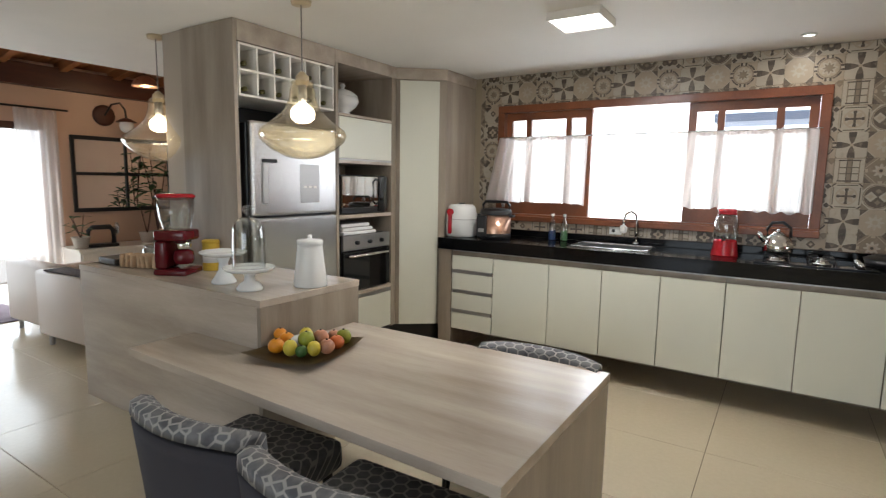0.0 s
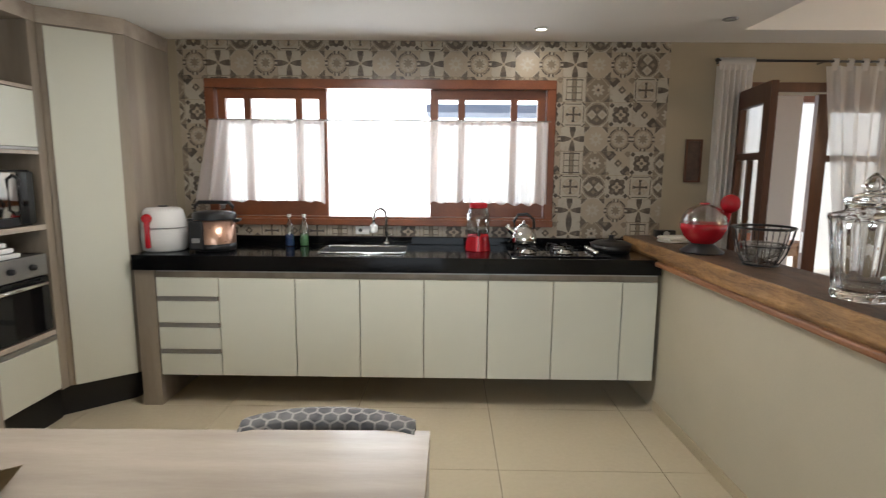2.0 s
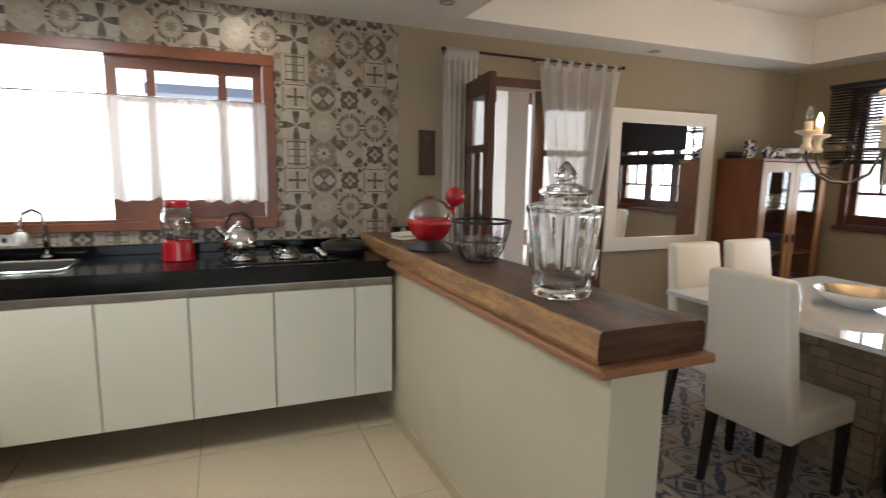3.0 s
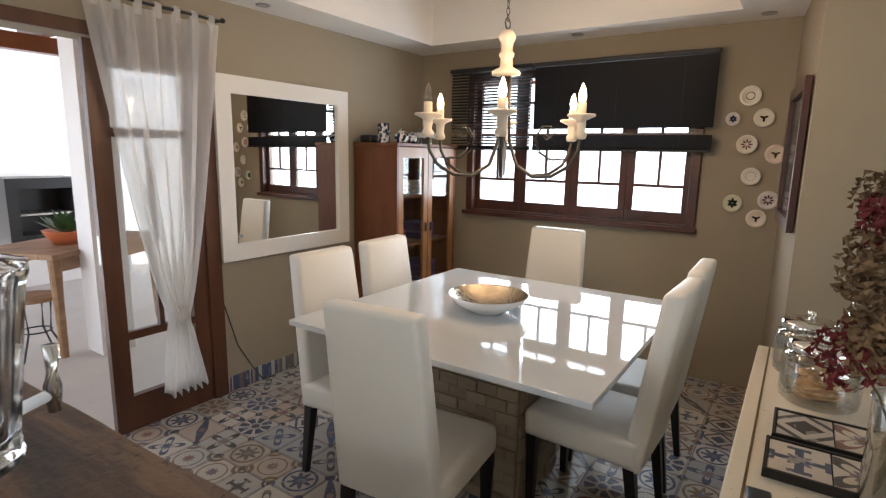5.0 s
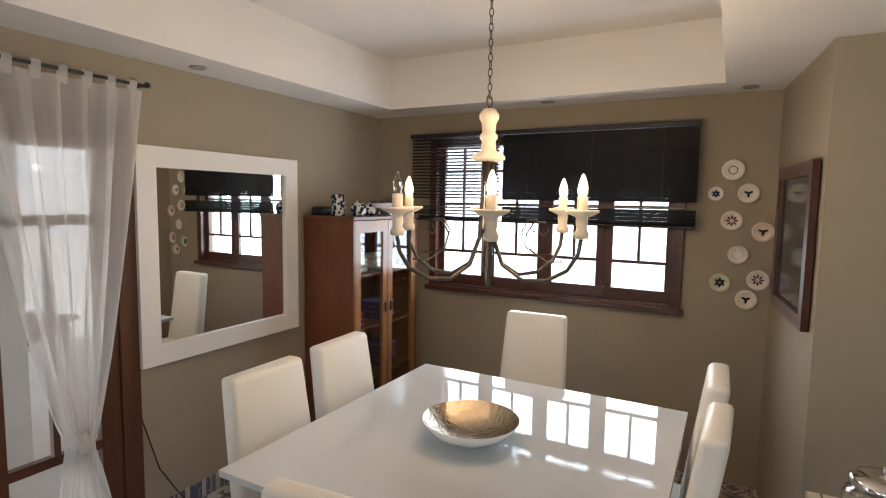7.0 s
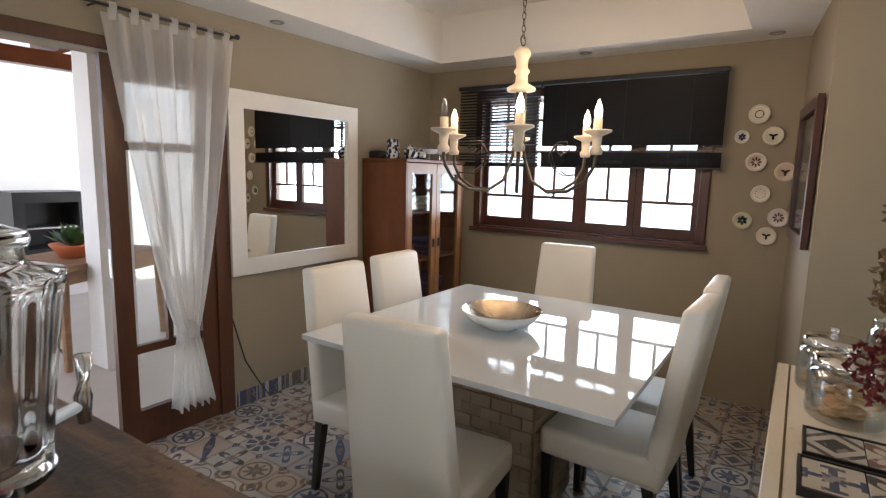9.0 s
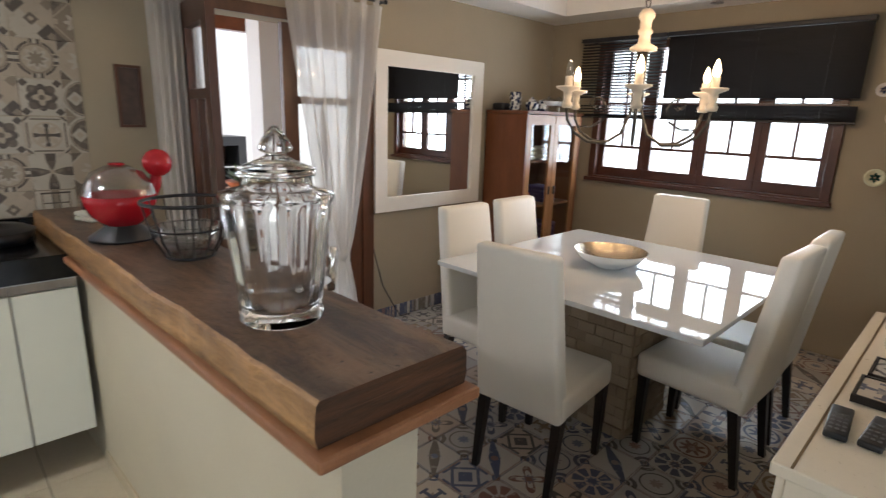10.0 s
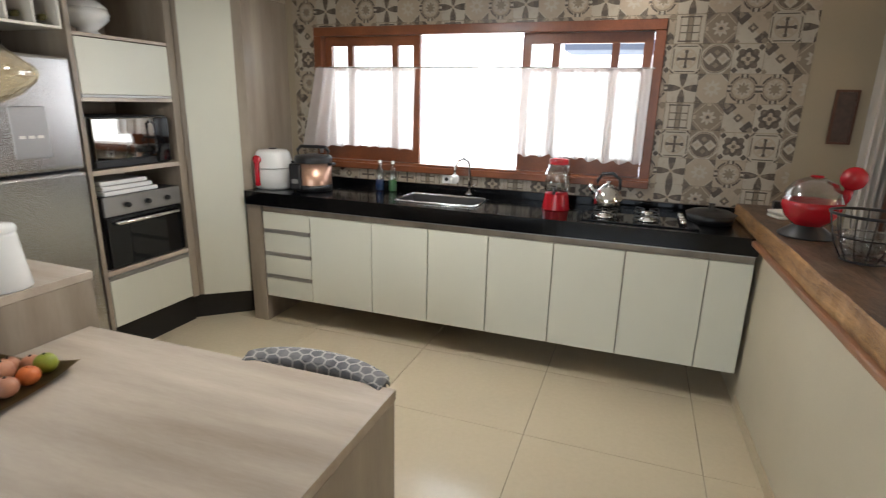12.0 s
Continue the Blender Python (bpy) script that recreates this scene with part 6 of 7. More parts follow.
# crockery on the display cabinet
ZC = 1.6205
COBALT = G("cobalt_floral_glaze")
_v = COBALT.node("ShaderNodeTexVoronoi", 0, {"feature": "F1"}, Vector=COBALT.obj(), Scale=38.0)
COBALT = COBALT.done(COBALT.mix(COBALT.math("LESS_THAN", _v, 0.52), (0.62, 0.62, 0.60), (0.012, 0.02, 0.06)), 0.15)


def pot_on_cabinet(name, x, y, prof, lab, mat, lid=True):
    p = tagged(thing(name, (6.30 + (x - 6.153) * 1.05, y + 0.10, ZC)), lab, "crockery", "crockery on the cabinet")
    part("body", lathe(prof, 32), mat, p, smooth=True)
    h, r = prof[-2][1], prof[-2][0]
    if lid:
        part("lid", lathe([(r, h + 0.001), (r * 0.7, h + 0.014), (0.01, h + 0.02), (0.012, h + 0.03), (0, h + 0.034)], 28), mat, p, smooth=True)
    return p


mug = pot_on_cabinet("beer_mug", 6.235, 6.16, [(0, 0), (0.045, 0), (0.048, 0.01), (0.042, 0.07), (0.046, 0.145), (0, 0.146)], "tall blue and white stoneware mug", COBALT, False)
part("handle", tube([(0.042, 0, 0.12), (0.075, 0, 0.11), (0.078, 0, 0.05), (0.042, 0, 0.03)], 0.007, 8), COBALT, mug, smooth=True)
pot_on_cabinet("sugar_pot", 6.29, 6.03, [(0, 0), (0.04, 0), (0.055, 0.03), (0.052, 0.065), (0.04, 0.075), (0, 0.076)], "round blue and white sugar pot", COBALT)
pot_on_cabinet("tea_pot", 6.44, 6.05, [(0, 0), (0.035, 0), (0.045, 0.025), (0.042, 0.05), (0.03, 0.06), (0, 0.061)], "small blue and white tea pot", COBALT)
for x in (6.77, 6.92):
    sd = tagged(thing("serving_dish", (x, 6.20, ZC)), "oval silver serving dish with lid on a stand", "dish", "serving dishes")
    part("stand", tube([(-0.07, -0.06, 0.0), (-0.07, -0.06, 0.05), (0.07, -0.06, 0.05), (0.07, -0.06, 0.0)], 0.003, 6), CHROME, sd)
    part("stand", tube([(-0.07, 0.06, 0.0), (-0.07, 0.06, 0.05), (0.07, 0.06, 0.05), (0.07, 0.06, 0.0)], 0.003, 6), CHROME, sd)
    o = part("dish", lathe([(0, 0.052), (0.06, 0.052), (0.085, 0.085), (0.088, 0.088), (0, 0.089)], 36), PORCELAIN, sd, smooth=True)
    part("lid", lathe([(0.088, 0.09), (0.06, 0.105), (0.015, 0.112), (0.014, 0.128), (0, 0.131)], 36), STEEL, sd, smooth=True)
bl = tagged(thing("linen_roll", (6.37, 6.40, ZC)), "dark folded cloth bundle on the cabinet", "cloth")
part("roll", box(-0.04, 0.06, -0.06, 0.06, 0, 0.06, 0.02, 3), BLACK, bl, smooth=True)

# wall cable below the mirror
tagged(finish(tube([(5.085, NY - 0.008, 2.0), (5.083, NY - 0.008, 1.4), (5.085, NY - 0.008, 0.93), (5.12, NY - 0.010, 0.6), (5.20, NY - 0.02, 0.3), (5.30, NY - 0.03, 0.12), (5.37, NY - 0.035, 0.012), (5.46, NY - 0.03, 0.010)], 0.004, 6), "wall_cable", BLACK, smooth=True), "thin black cable hanging down the wall", "cable")

# ---- sideboard ----
SB = (4.06, 5.47, 3.17, 3.635, 0.85)
IVORY = surface("ivory_lacquer", (0.72, 0.66, 0.54), 0.3, vary=0.04)
sb = tagged(thing("sideboard"), "ivory lacquered sideboard with a thin golden edge line", "sideboard")
part("top", box(SB[0] - 0.015, SB[1] + 0.015, SB[2], SB[3] + 0.012, SB[4] - 0.03, SB[4], 0.003), IVORY, sb)
part("gold_line", box(SB[0] - 0.012, SB[1] + 0.012, SB[3] - 0.03, SB[3] - 0.024, SB[4] + 0.0003, SB[4] + 0.0012), GOLD, sb, "thin golden inlay line")
part("body", box(SB[0], SB[1], SB[2], SB[3] - 0.02, 0.08, SB[4] - 0.031), IVORY, sb)
for k in range(3):
    a = SB[0] + (SB[1] - SB[0]) * k / 3
    d = part("door", box(a + 0.003, a + (SB[1] - SB[0]) / 3 - 0.003, SB[3] - 0.019, SB[3], 0.085, SB[4] - 0.036, 0.002), IVORY, sb)
    part("knob", lathe([(0, 0), (0.008, 0), (0.012, 0.02), (0, 0.024)], 16), GOLD, d, smooth=True).matrix_local = pose(a + 0.42, SB[3], 0.5, -90, 0, 0)
for x in (SB[0] + 0.05, SB[1] - 0.05):
    for y in (SB[2] + 0.05, SB[3] - 0.06):
        part("leg", box(x - 0.02, x + 0.02, y - 0.02, y + 0.02, 0, 0.079), IVORY, sb)
ZS = SB[4] + 0.0015
COOKIE = surface("biscuits", (0.52, 0.30, 0.13), 0.75, vary=0.3, coarse=30, bump=0.4)
glass_jar("cookie_jar", 5.03, 3.47, ZS, 0.10, 0.15, "glass cookie jar with chrome lid, half full", CHROME, COOKIE, 0.055)
glass_jar("cookie_jar", 5.26, 3.50, ZS, 0.095, 0.15, "glass cookie jar with chrome lid, half full", CHROME, COOKIE, 0.055)
glass_jar("glass_canister", 5.36, 3.33, ZS, 0.08, 0.22, "tall clear glass canister with glass lid", CLEAR, None, 0.05)


def tile_box(x, y, rz, lab):
    t = tagged(thing("tile_tray", (x, y, ZS), rz), lab, "tray", "tile trays")
    part("tray", boxes((-0.13, 0.13, -0.085, 0.085, 0, 0.012), (-0.13, 0.13, -0.085, -0.078, 0.012, 0.022), (-0.13, 0.13, 0.078, 0.085, 0.012, 0.022), (-0.13, -0.123, -0.078, 0.078, 0.012, 0.022), (0.123, 0.13, -0.078, 0.078, 0.012, 0.022)), DARK_LEG, t)
    return t


KEY = surface("grey_rubber_key", (0.10, 0.10, 0.105), 0.6)
TRAY_TILES = [tile_box(4.775, 3.44, 90, "dark framed tray inlaid with patterned tiles"), tile_box(4.585, 3.45, 90, "dark framed tray inlaid with blue patterned tiles")]
for x, y, r in ((4.33, 3.575, 4), (4.34, 3.50, -4)):
    rc = tagged(thing("remote_control", (x, y, ZS), r), "black remote control lying on the sideboard", "remote", "remote controls")
    part("body", box(-0.085, 0.085, -0.024, 0.024, 0, 0.018, 0.005, 2), BLACK, rc, smooth=True)
    for i in range(5):
        for k in range(3):
            part("key", lathe([(0.005, 0.0182), (0.0045, 0.0198), (0, 0.02)], 8, -0.06 + 0.022 * i, -0.013 + 0.013 * k), KEY, rc)

va = tagged(thing("vase", (4.47, 3.36, ZS)), "clear glass vase holding sand and dried flower stems", "vase")
pr = [(0, 0), (0.055, 0), (0.058, 0.01), (0.058, 0.24), (0.062, 0.25)]
part("glass", lathe(pr + [(max(r - 0.003, 0), max(z, 0.005)) for r, z in reversed(pr)], 32), CLEAR, va, smooth=True)
part("sand", lathe([(0, 0.006), (0.053, 0.007), (0.053, 0.16), (0, 0.165)], 28), surface("speckled_sand", (0.34, 0.27, 0.17), 0.9, vary=0.4, fine=220, bump=0.4), va, "brown speckled sand", smooth=True)


def dried_bouquet():
    b = tagged(thing("dried_bouquet", (4.47, 3.36, ZS + 0.165)), "bouquet of dried brown and dark red flowers in the vase", "flowers")
    rnd = random.Random(21)
    TAN = surface("dried_petals", (0.20, 0.125, 0.06), 0.9, vary=0.35, fine=120, bump=0.4)
    WINE = surface("dark_red_petals", (0.16, 0.018, 0.02), 0.8, vary=0.3, fine=120, bump=0.3)
    STEM = surface("dry_stem", (0.14, 0.10, 0.05), 0.9, vary=0.2)
    heads = [(-0.02, 0.10, 0.16, 0.05, 1), (-0.05, 0.05, 0.25, 0.055, 0), (0.0, 0.08, 0.34, 0.05, 0), (-0.06, 0.09, 0.30, 0.045, 0), (-0.02, 0.07, 0.42, 0.045, 1), (0.03, 0.02, 0.40, 0.05, 0), (-0.04, 0.02, 0.48, 0.05, 0), (0.05, 0.08, 0.46, 0.04, 0), (0.06, -0.02, 0.30, 0.055, 0), (0.02, 0.03, 0.54, 0.035, 0), (0.09, 0.03, 0.36, 0.045, 1), (0.0, -0.06, 0.44, 0.05, 0), (-0.08, -0.02, 0.36, 0.05, 0), (-0.08, 0.07, 0.20, 0.045, 0)]
    for x, y, z, r, red in heads:
        r *= 1.45
        st = part("stem", tube([(x * 0.15, y * 0.15, 0.0), (x * 0.5, y * 0.5, z * 0.55), (x, y, z)], 0.0025, 5), STEM, b)
        bm = bmesh.new()
        for k in range(190):
            d = Vector((rnd.gauss(0, 1), rnd.gauss(0, 1), rnd.gauss(0.2, 1))).normalized()
            c = Vector((x, y, z)) + d * r * rnd.uniform(0.35, 0.95)
            s = d.cross(Vector((rnd.gauss(0, 1), rnd.gauss(0, 1), 1))).normalized()
            t = d.cross(s)
            w, l = r * rnd.uniform(0.13, 0.26), r * rnd.uniform(0.14, 0.28)
            q = [c - s * w, c + t * w * 0.6 + d * l * 0.4, c + s * w, c + d * l]
            bm.faces.new([bm.verts.new(p) for p in q])
        part("flower", bm, WINE if red else TAN, st, "dark red dried flower" if red else "brown dried flower")


dried_bouquet()
wb = tagged(finish(box(5.10, 5.22, 3.20, 3.28, ZS, ZS + 0.30, 0.003), "white_card_box", WHITE_FRAME), "white cardboard box standing on the sideboard", "box")

# ---- living room ----
structure(finish(boxes((-5.16, -5.0, 4.98, NY + 0.16, 0, 3.4), (-5.16, -5.0, -1.0, 2.2, 0, 3.4), (-5.16, -5.0, 2.2, 4.98, 2.05, 3.4)), "wall_west", WALL_PINK), "pale pinkish living room wall with glass door", "wall")
structure(finish(box(-5.0, -1.15, NY, NY + 0.16, 0, 3.6), "wall_north_living", WALL_PINK), "pale living room end wall", "wall")
structure(finish(box(-3.2, -1.4, -1.0, NY, 2.52, 2.60), "ceiling_living", CEIL), "white plaster ceiling beside the wooden roof", "ceiling")
structure(finish(box(-3.28, -3.2, -1.0, NY, 2.52, 3.4), "ceiling_living_edge", CEIL), "white plaster ceiling edge", "ceiling")
ROOF_WOOD = wood("roof_plank_wood", (0.20, 0.065, 0.02), (0.42, 0.17, 0.06), 0.5, (1, 4, 4), 2.2)
DARK_BEAM = wood("dark_roof_beam", (0.05, 0.014, 0.006), (0.10, 0.03, 0.012), 0.5, (4, 0.6, 4), 2.2)
rf = structure(thing("ceiling_roof"), "wooden plank roof ceiling with dark rafters", "ceiling")
bm = bmesh.new()
add_box(bm, 0, 2.0, -1.0, NY, 0, 0.03)
for k in range(60):
    add_box(bm, 0, 2.0, -1.0 + k * 0.125 + 0.003, -1.0 + (k + 1) * 0.125 - 0.003, -0.008, -0.001)
o = finish(bm, "planks", ROOF_WOOD, rf)
o.matrix_local = pose(-5.0, 0, 2.76, 0, -10, 0)
for k in range(11):
    o = part("rafter", box(0, 2.0, -0.04, 0.04, -0.12, -0.010), ROOF_WOOD, rf)
    o.matrix_local = pose(-5.0, 0.3 + k * 0.6, 2.76, 0, -10, 0)
part("wall_beam", box(-4.999, -4.86, -1.0, NY - 0.001, 2.46, 2.70), DARK_BEAM, rf, "dark heavy wall beam")

gd = structure(thing("door_2"), "sunlit glass door of the living room in wooden frame", "door")
part("door_frame", boxes((-5.08, -4.99, 2.2, 2.28, 0, 2.05), (-5.08, -4.99, 4.90, 4.98, 0, 2.05), (-5.08, -4.99, 2.28, 4.90, 1.97, 2.05), (-5.07, -5.0, 3.5, 3.58, 0, 1.97)), DOOR_WOOD, gd)
p = part("pane", box(-5.045, -5.04, 2.28, 4.90, 0.02, 1.97), PANE, gd)
p.visible_shadow = False
structure(finish(box(-60, -5.17, -40, 40, -0.12, -0.02), "ground_west", GROUND), "pale paved terrace outside the living room", "ground")
# another emissive sheet in place of outdoor daylight
structure(finish(box(-9.1, -9.0, -2, 12, -0.02, 5), "backdrop_west", GLOW), "glowing white sheet standing in for daylight behind the living room door", "backdrop")


def long_curtain(y0, y1, folds, lab):
    c = tagged(thing("living_curtain"), lab, "curtain", "living room curtains")
    rows = []
    for k in range(13):
        r = []
        for i in range(folds * 8 + 1):
            s = i / (folds * 8)
            a = s * folds * 2 * math.pi
            r.append((-4.86 + 0.03 * math.sin(a), y0 + (y1 - y0) * s, 2.2 - 2.17 * k / 12))
        rows.append(r)
    part("cloth", cloth(rows), SHEER, c, smooth=True)


long_curtain(4.58, 5.0, 5, "long cream sheer curtain beside the living room door")
tagged(finish(tube([(-4.86, 2.0, 2.215), (-4.86, 5.12, 2.215)], 0.012, 10), "living_curtain_rod", DARK_LEG, smooth=True), "dark curtain rod over the living room door", "curtain rod")

lm = tagged(thing("living_mirror"), "wide wall mirror with black metal grid frame", "mirror")
part("mirror_glass", box(-4.985, -4.975, 5.20, 6.40, 1.02, 1.93), MIRROR, lm, "grid mirror glass")
for a, b, c, d in ((5.17, 6.42, 1.90, 1.95), (5.17, 6.42, 1.0, 1.05), (5.17, 5.21, 1.05, 1.90), (6.38, 6.42, 1.05, 1.90), (5.21, 6.38, 1.46, 1.50), (5.80, 5.83, 1.05, 1.46), (5.80, 5.83, 1.50, 1.90)):
    part("bar", box(-4.99, -4.955, a, b, c, d, 0.003), BLACK, lm, "black metal bar")

wl = tagged(thing("wall_lamp", (-4.995, 5.58, 2.22)), "rustic wall lamp with round back plate and glass bell", "wall lamp")
part("back_plate", lathe([(0, 0), (0.13, 0), (0.13, 0.03), (0.09, 0.04), (0, 0.04)], 28), DARK_BEAM, wl, "round carved wooden plate", smooth=True).matrix_local = pose(0, 0, 0, 0, 90, 0)
part("arm", tube([(0.04, 0, 0), (0.10, 0.06, 0.14), (0.18, 0.12, 0.16), (0.22, 0.16, 0.08), (0.22, 0.17, -0.03)], 0.012, 8), BLACK, wl, smooth=True)
part("cap", lathe([(0, -0.02), (0.04, -0.03), (0.12, -0.075), (0.12, -0.08), (0, -0.06)], 28, 0.22, 0.17), DARK_BEAM, wl, smooth=True)
part("globe", lathe([(0.075, -0.08), (0.085, -0.12), (0.07, -0.18), (0.03, -0.21), (0, -0.215)], 28, 0.22, 0.17), PORCELAIN, wl, "white glass globe", smooth=True)

cp = tagged(thing("copper_pendant", (-4.05, 5.62, 0)), "hanging copper dome lamp glowing warmly", "pendant lamp")
part("cord", tube([(0, 0, 2.92), (0, 0, 2.62)], 0.004, 6), BLACK, cp)
pr = [(0.015, 2.64), (0.05, 2.63), (0.11, 2.59), (0.14, 2.53), (0.145, 2.51)]
part("shade", lathe(pr + [(r - 0.004, z - 0.002) for r, z in reversed(pr)], 32), COPPER, cp, "copper dome shade", smooth=True)
part("bulb", lathe([(0, 2.60), (0.03, 2.58), (0.04, 2.545), (0.025, 2.515), (0, 2.51)], 20), emitter("warm_lamp_bulb", (1.0, 0.7, 0.4), 8.0), cp, "glowing warm bulb", smooth=True)
bulb("copper_lamp_light", (-4.05, 5.62, 2.47), 6, 0.05, (1, 0.75, 0.45))


def armchair(x, y, rz):
    c = tagged(thing("armchair", (x, y, 0), rz), "white leather cube armchair on short steel legs", "armchair", "white armchairs")
    m = surface("ivory_leather", (0.66, 0.57, 0.50), 0.4, vary=0.05, fine=120, bump=0.12)
    part("backrest", box(-0.38, 0.38, -0.38, -0.20, 0.10, 0.66, 0.03, 3), m, c, smooth=True)
    for s in (-1, 1):
        part("armrest", box(s * 0.38, s * 0.24, -0.198, 0.38, 0.10, 0.56, 0.03, 3), m, c, smooth=True)
    part("seat_cushion", box(-0.235, 0.235, -0.195, 0.39, 0.12, 0.40, 0.04, 3), m, c, smooth=True)
    for sx in (-1, 1):
        for sy in (-1, 1):
            part("leg", lathe([(0, 0), (0.02, 0), (0.022, 0.10), (0, 0.101)], 12, sx * 0.31, sy * 0.31), ALU, c)
    return c


a0 = armchair(-2.53, 4.36, 4)
copy_thing(a0, pose(-3.34, 4.42, 0, 0, 0, 4))
th = tagged(thing("patterned_throw", (-2.45, 4.07, 0.6605), 4), "black and white patterned throw over the armchair back", "throw")
part("cloth", box(-0.30, 0.34, -0.08, 0.10, 0, 0.012, 0.005), surface("throw_weave", (0.10, 0.085, 0.09), 0.9, vary=0.9, coarse=40, fine=90, bump=0.3), th)

lc = tagged(thing("low_cabinet"), "low white living room cabinet below the mirror", "cabinet")
part("body", box(-4.98, -4.45, 4.98, 6.45, 0.06, 0.56, 0.004), WHITE_FRAME, lc)
part("top", box(-4.99, -4.43, 4.96, 6.47, 0.561, 0.59, 0.003), WHITE_FRAME, lc)
for k in range(3):
    part("door", box(-4.449, -4.435, 5.0 + 0.48 * k, 5.46 + 0.48 * k, 0.09, 0.54, 0.002), WHITE_FRAME, lc)
part("plinth", box(-4.96, -4.5, 5.0, 6.43, 0, 0.059), BLACK, lc)
sm = tagged(thing("sewing_machine", (-4.62, 5.30, 0.5905), 80), "old black sewing machine on the low cabinet", "sewing machine")
part("bed", box(-0.17, 0.17, -0.07, 0.07, 0, 0.04, 0.008), BLACK, sm)
part("arm", tube([(0.13, 0, 0.04), (0.13, 0, 0.20), (0.09, 0, 0.24), (-0.10, 0, 0.24), (-0.14, 0, 0.20), (-0.14, 0, 0.10)], [0.03, 0.032, 0.032, 0.028, 0.026, 0.014], 12), BLACK, sm, smooth=True)
w = part("wheel", lathe([(0.03, -0.01), (0.07, -0.01), (0.075, 0), (0.07, 0.01), (0.03, 0.01)], 24), STEEL, sm, smooth=True)
w.matrix_local = pose(0.17, 0, 0.22, 0, 90, 0)


def potted_plant(x, y, z, h, n, seed, lab, leaf_l, spread):
    p = tagged(thing("potted_plant", (x, y, z)), lab, "plant", "living room plants")
    rnd = random.Random(seed)
    part("pot", lathe([(0, 0), (0.07, 0), (0.095, 0.13), (0.10, 0.14), (0.088, 0.14), (0, 0.12)], 28), surface("clay_pot_%d" % seed, (0.45, 0.40, 0.34), 0.7, vary=0.15), p, smooth=True)
    G1 = bpy.data.materials.get("plant_leaf") or surface("plant_leaf", (0.05, 0.10, 0.03), 0.5, vary=0.4, coarse=9, fine=60)
    for k in range(3):
        a = rnd.uniform(0, 6.28)
        top = Vector((spread * 0.5 * math.cos(a), spread * 0.5 * math.sin(a), h * rnd.uniform(0.75, 1.0)))
        part("stem", tube([(0, 0, 0.12), (top.x * 0.4, top.y * 0.4, h * 0.5), top], [0.008, 0.006, 0.004], 6), DARK_BEAM, p)
        for i in range(n):
            t = Vector((top.x, top.y, top.z)) * rnd.uniform(0.55, 1.0)
            b = rnd.uniform(0, 6.28)
            d = Vector((math.cos(b), math.sin(b), rnd.uniform(-0.2, 0.7))).normalized()
            s = d.cross(Vector((0, 0, 1))).normalized()
            l = leaf_l * rnd.uniform(0.7, 1.2)
            bm = bmesh.new()
            pts = [t, t + d * l * 0.35 + s * l * 0.12, t + d * l * 0.75 + s * l * 0.10 - Vector((0, 0, l * 0.08)), t + d * l - Vector((0, 0, l * 0.2)), t + d * l * 0.75 - s * l * 0.10 - Vector((0, 0, l * 0.08)), t + d * l * 0.35 - s * l * 0.12]
            bm.faces.new([bm.verts.new(v) for v in pts])
            part("leaf", bm, G1, p)


potted_plant(-4.66, 5.88, 0.5905, 0.85, 9, 3, "tall green houseplant in a clay pot", 0.22, 0.3)
potted_plant(-4.60, 5.06, 0.5905, 0.42, 6, 5, "small green houseplant in a clay pot", 0.15, 0.2)
potted_plant(-4.62, 6.20, 0.5905, 0.45, 12, 9, "bushy green houseplant in a clay pot", 0.25, 0.25)
potted_plant(-4.70, 6.05, 0.5905, 1.35, 10, 12, "tall palm-like houseplant in a clay pot", 0.26, 0.35)
structure(finish(box(-4.9, -3.95, 2.4, 4.35, 0.0015, 0.010), "rug", surface("grey_purple_rug", (0.16, 0.13, 0.16), 0.95, vary=0.2, fine=200, bump=0.4)), "grey woven rug by the glass door", "rug")

# ---- patio ----
structure(finish(box(3.3, 9.5, 11.3, 11.5, -0.02, 3.2), "patio_wall", OUT_WHITE), "white sunlit patio wall", "wall")
structure(finish(box(4.98, 5.22, 7.86, 8.10, -0.02, 2.498), "patio_pillar", OUT_WHITE), "white square patio pillar", "pillar")
pr_ = structure(thing("patio_roof"), "wooden patio roof with dark red beams", "roof")
part("sheet", box(3.2, 10.4, NY + 0.17, 9.75, 2.62, 2.66), ROOF_WOOD, pr_)
for k in range(8):
    part("beam", box(3.4 + k * 0.95, 3.48 + k * 0.95, NY + 0.18, 9.73, 2.50, 2.619), MAHOGANY, pr_)
part("cross_beam", box(3.2, 10.4, 9.25, 9.37, 2.36, 2.499), MAHOGANY, pr_)
bq = tagged(thing("barbecue"), "black steel barbecue hearth in white masonry", "barbecue")
part("base", box(5.1, 6.6, 10.7, 11.295, -0.02, 0.44, 0.005), OUT_WHITE, bq, "white masonry base")
part("frame", boxes((5.35, 6.1, 10.68, 11.2, 0.441, 0.56), (5.35, 6.1, 10.68, 11.2, 1.08, 1.20), (5.35, 5.46, 10.68, 11.2, 0.56, 1.08), (5.99, 6.1, 10.68, 11.2, 0.56, 1.08), (5.46, 5.99, 11.1, 11.2, 0.56, 1.08)), BLACK, bq, "black steel frame")
part("grill", box(5.46, 5.99, 10.72, 11.09, 0.78, 0.80), STEEL, bq, "steel grill tray")
OLDWOOD = wood("weathered_table_wood", (0.22, 0.12, 0.06), (0.48, 0.30, 0.17), 0.7, (1, 4, 4), 3)
pt = tagged(thing("patio_table", (5.15, 8.55, -0.02), 25), "weathered wooden patio table", "table")
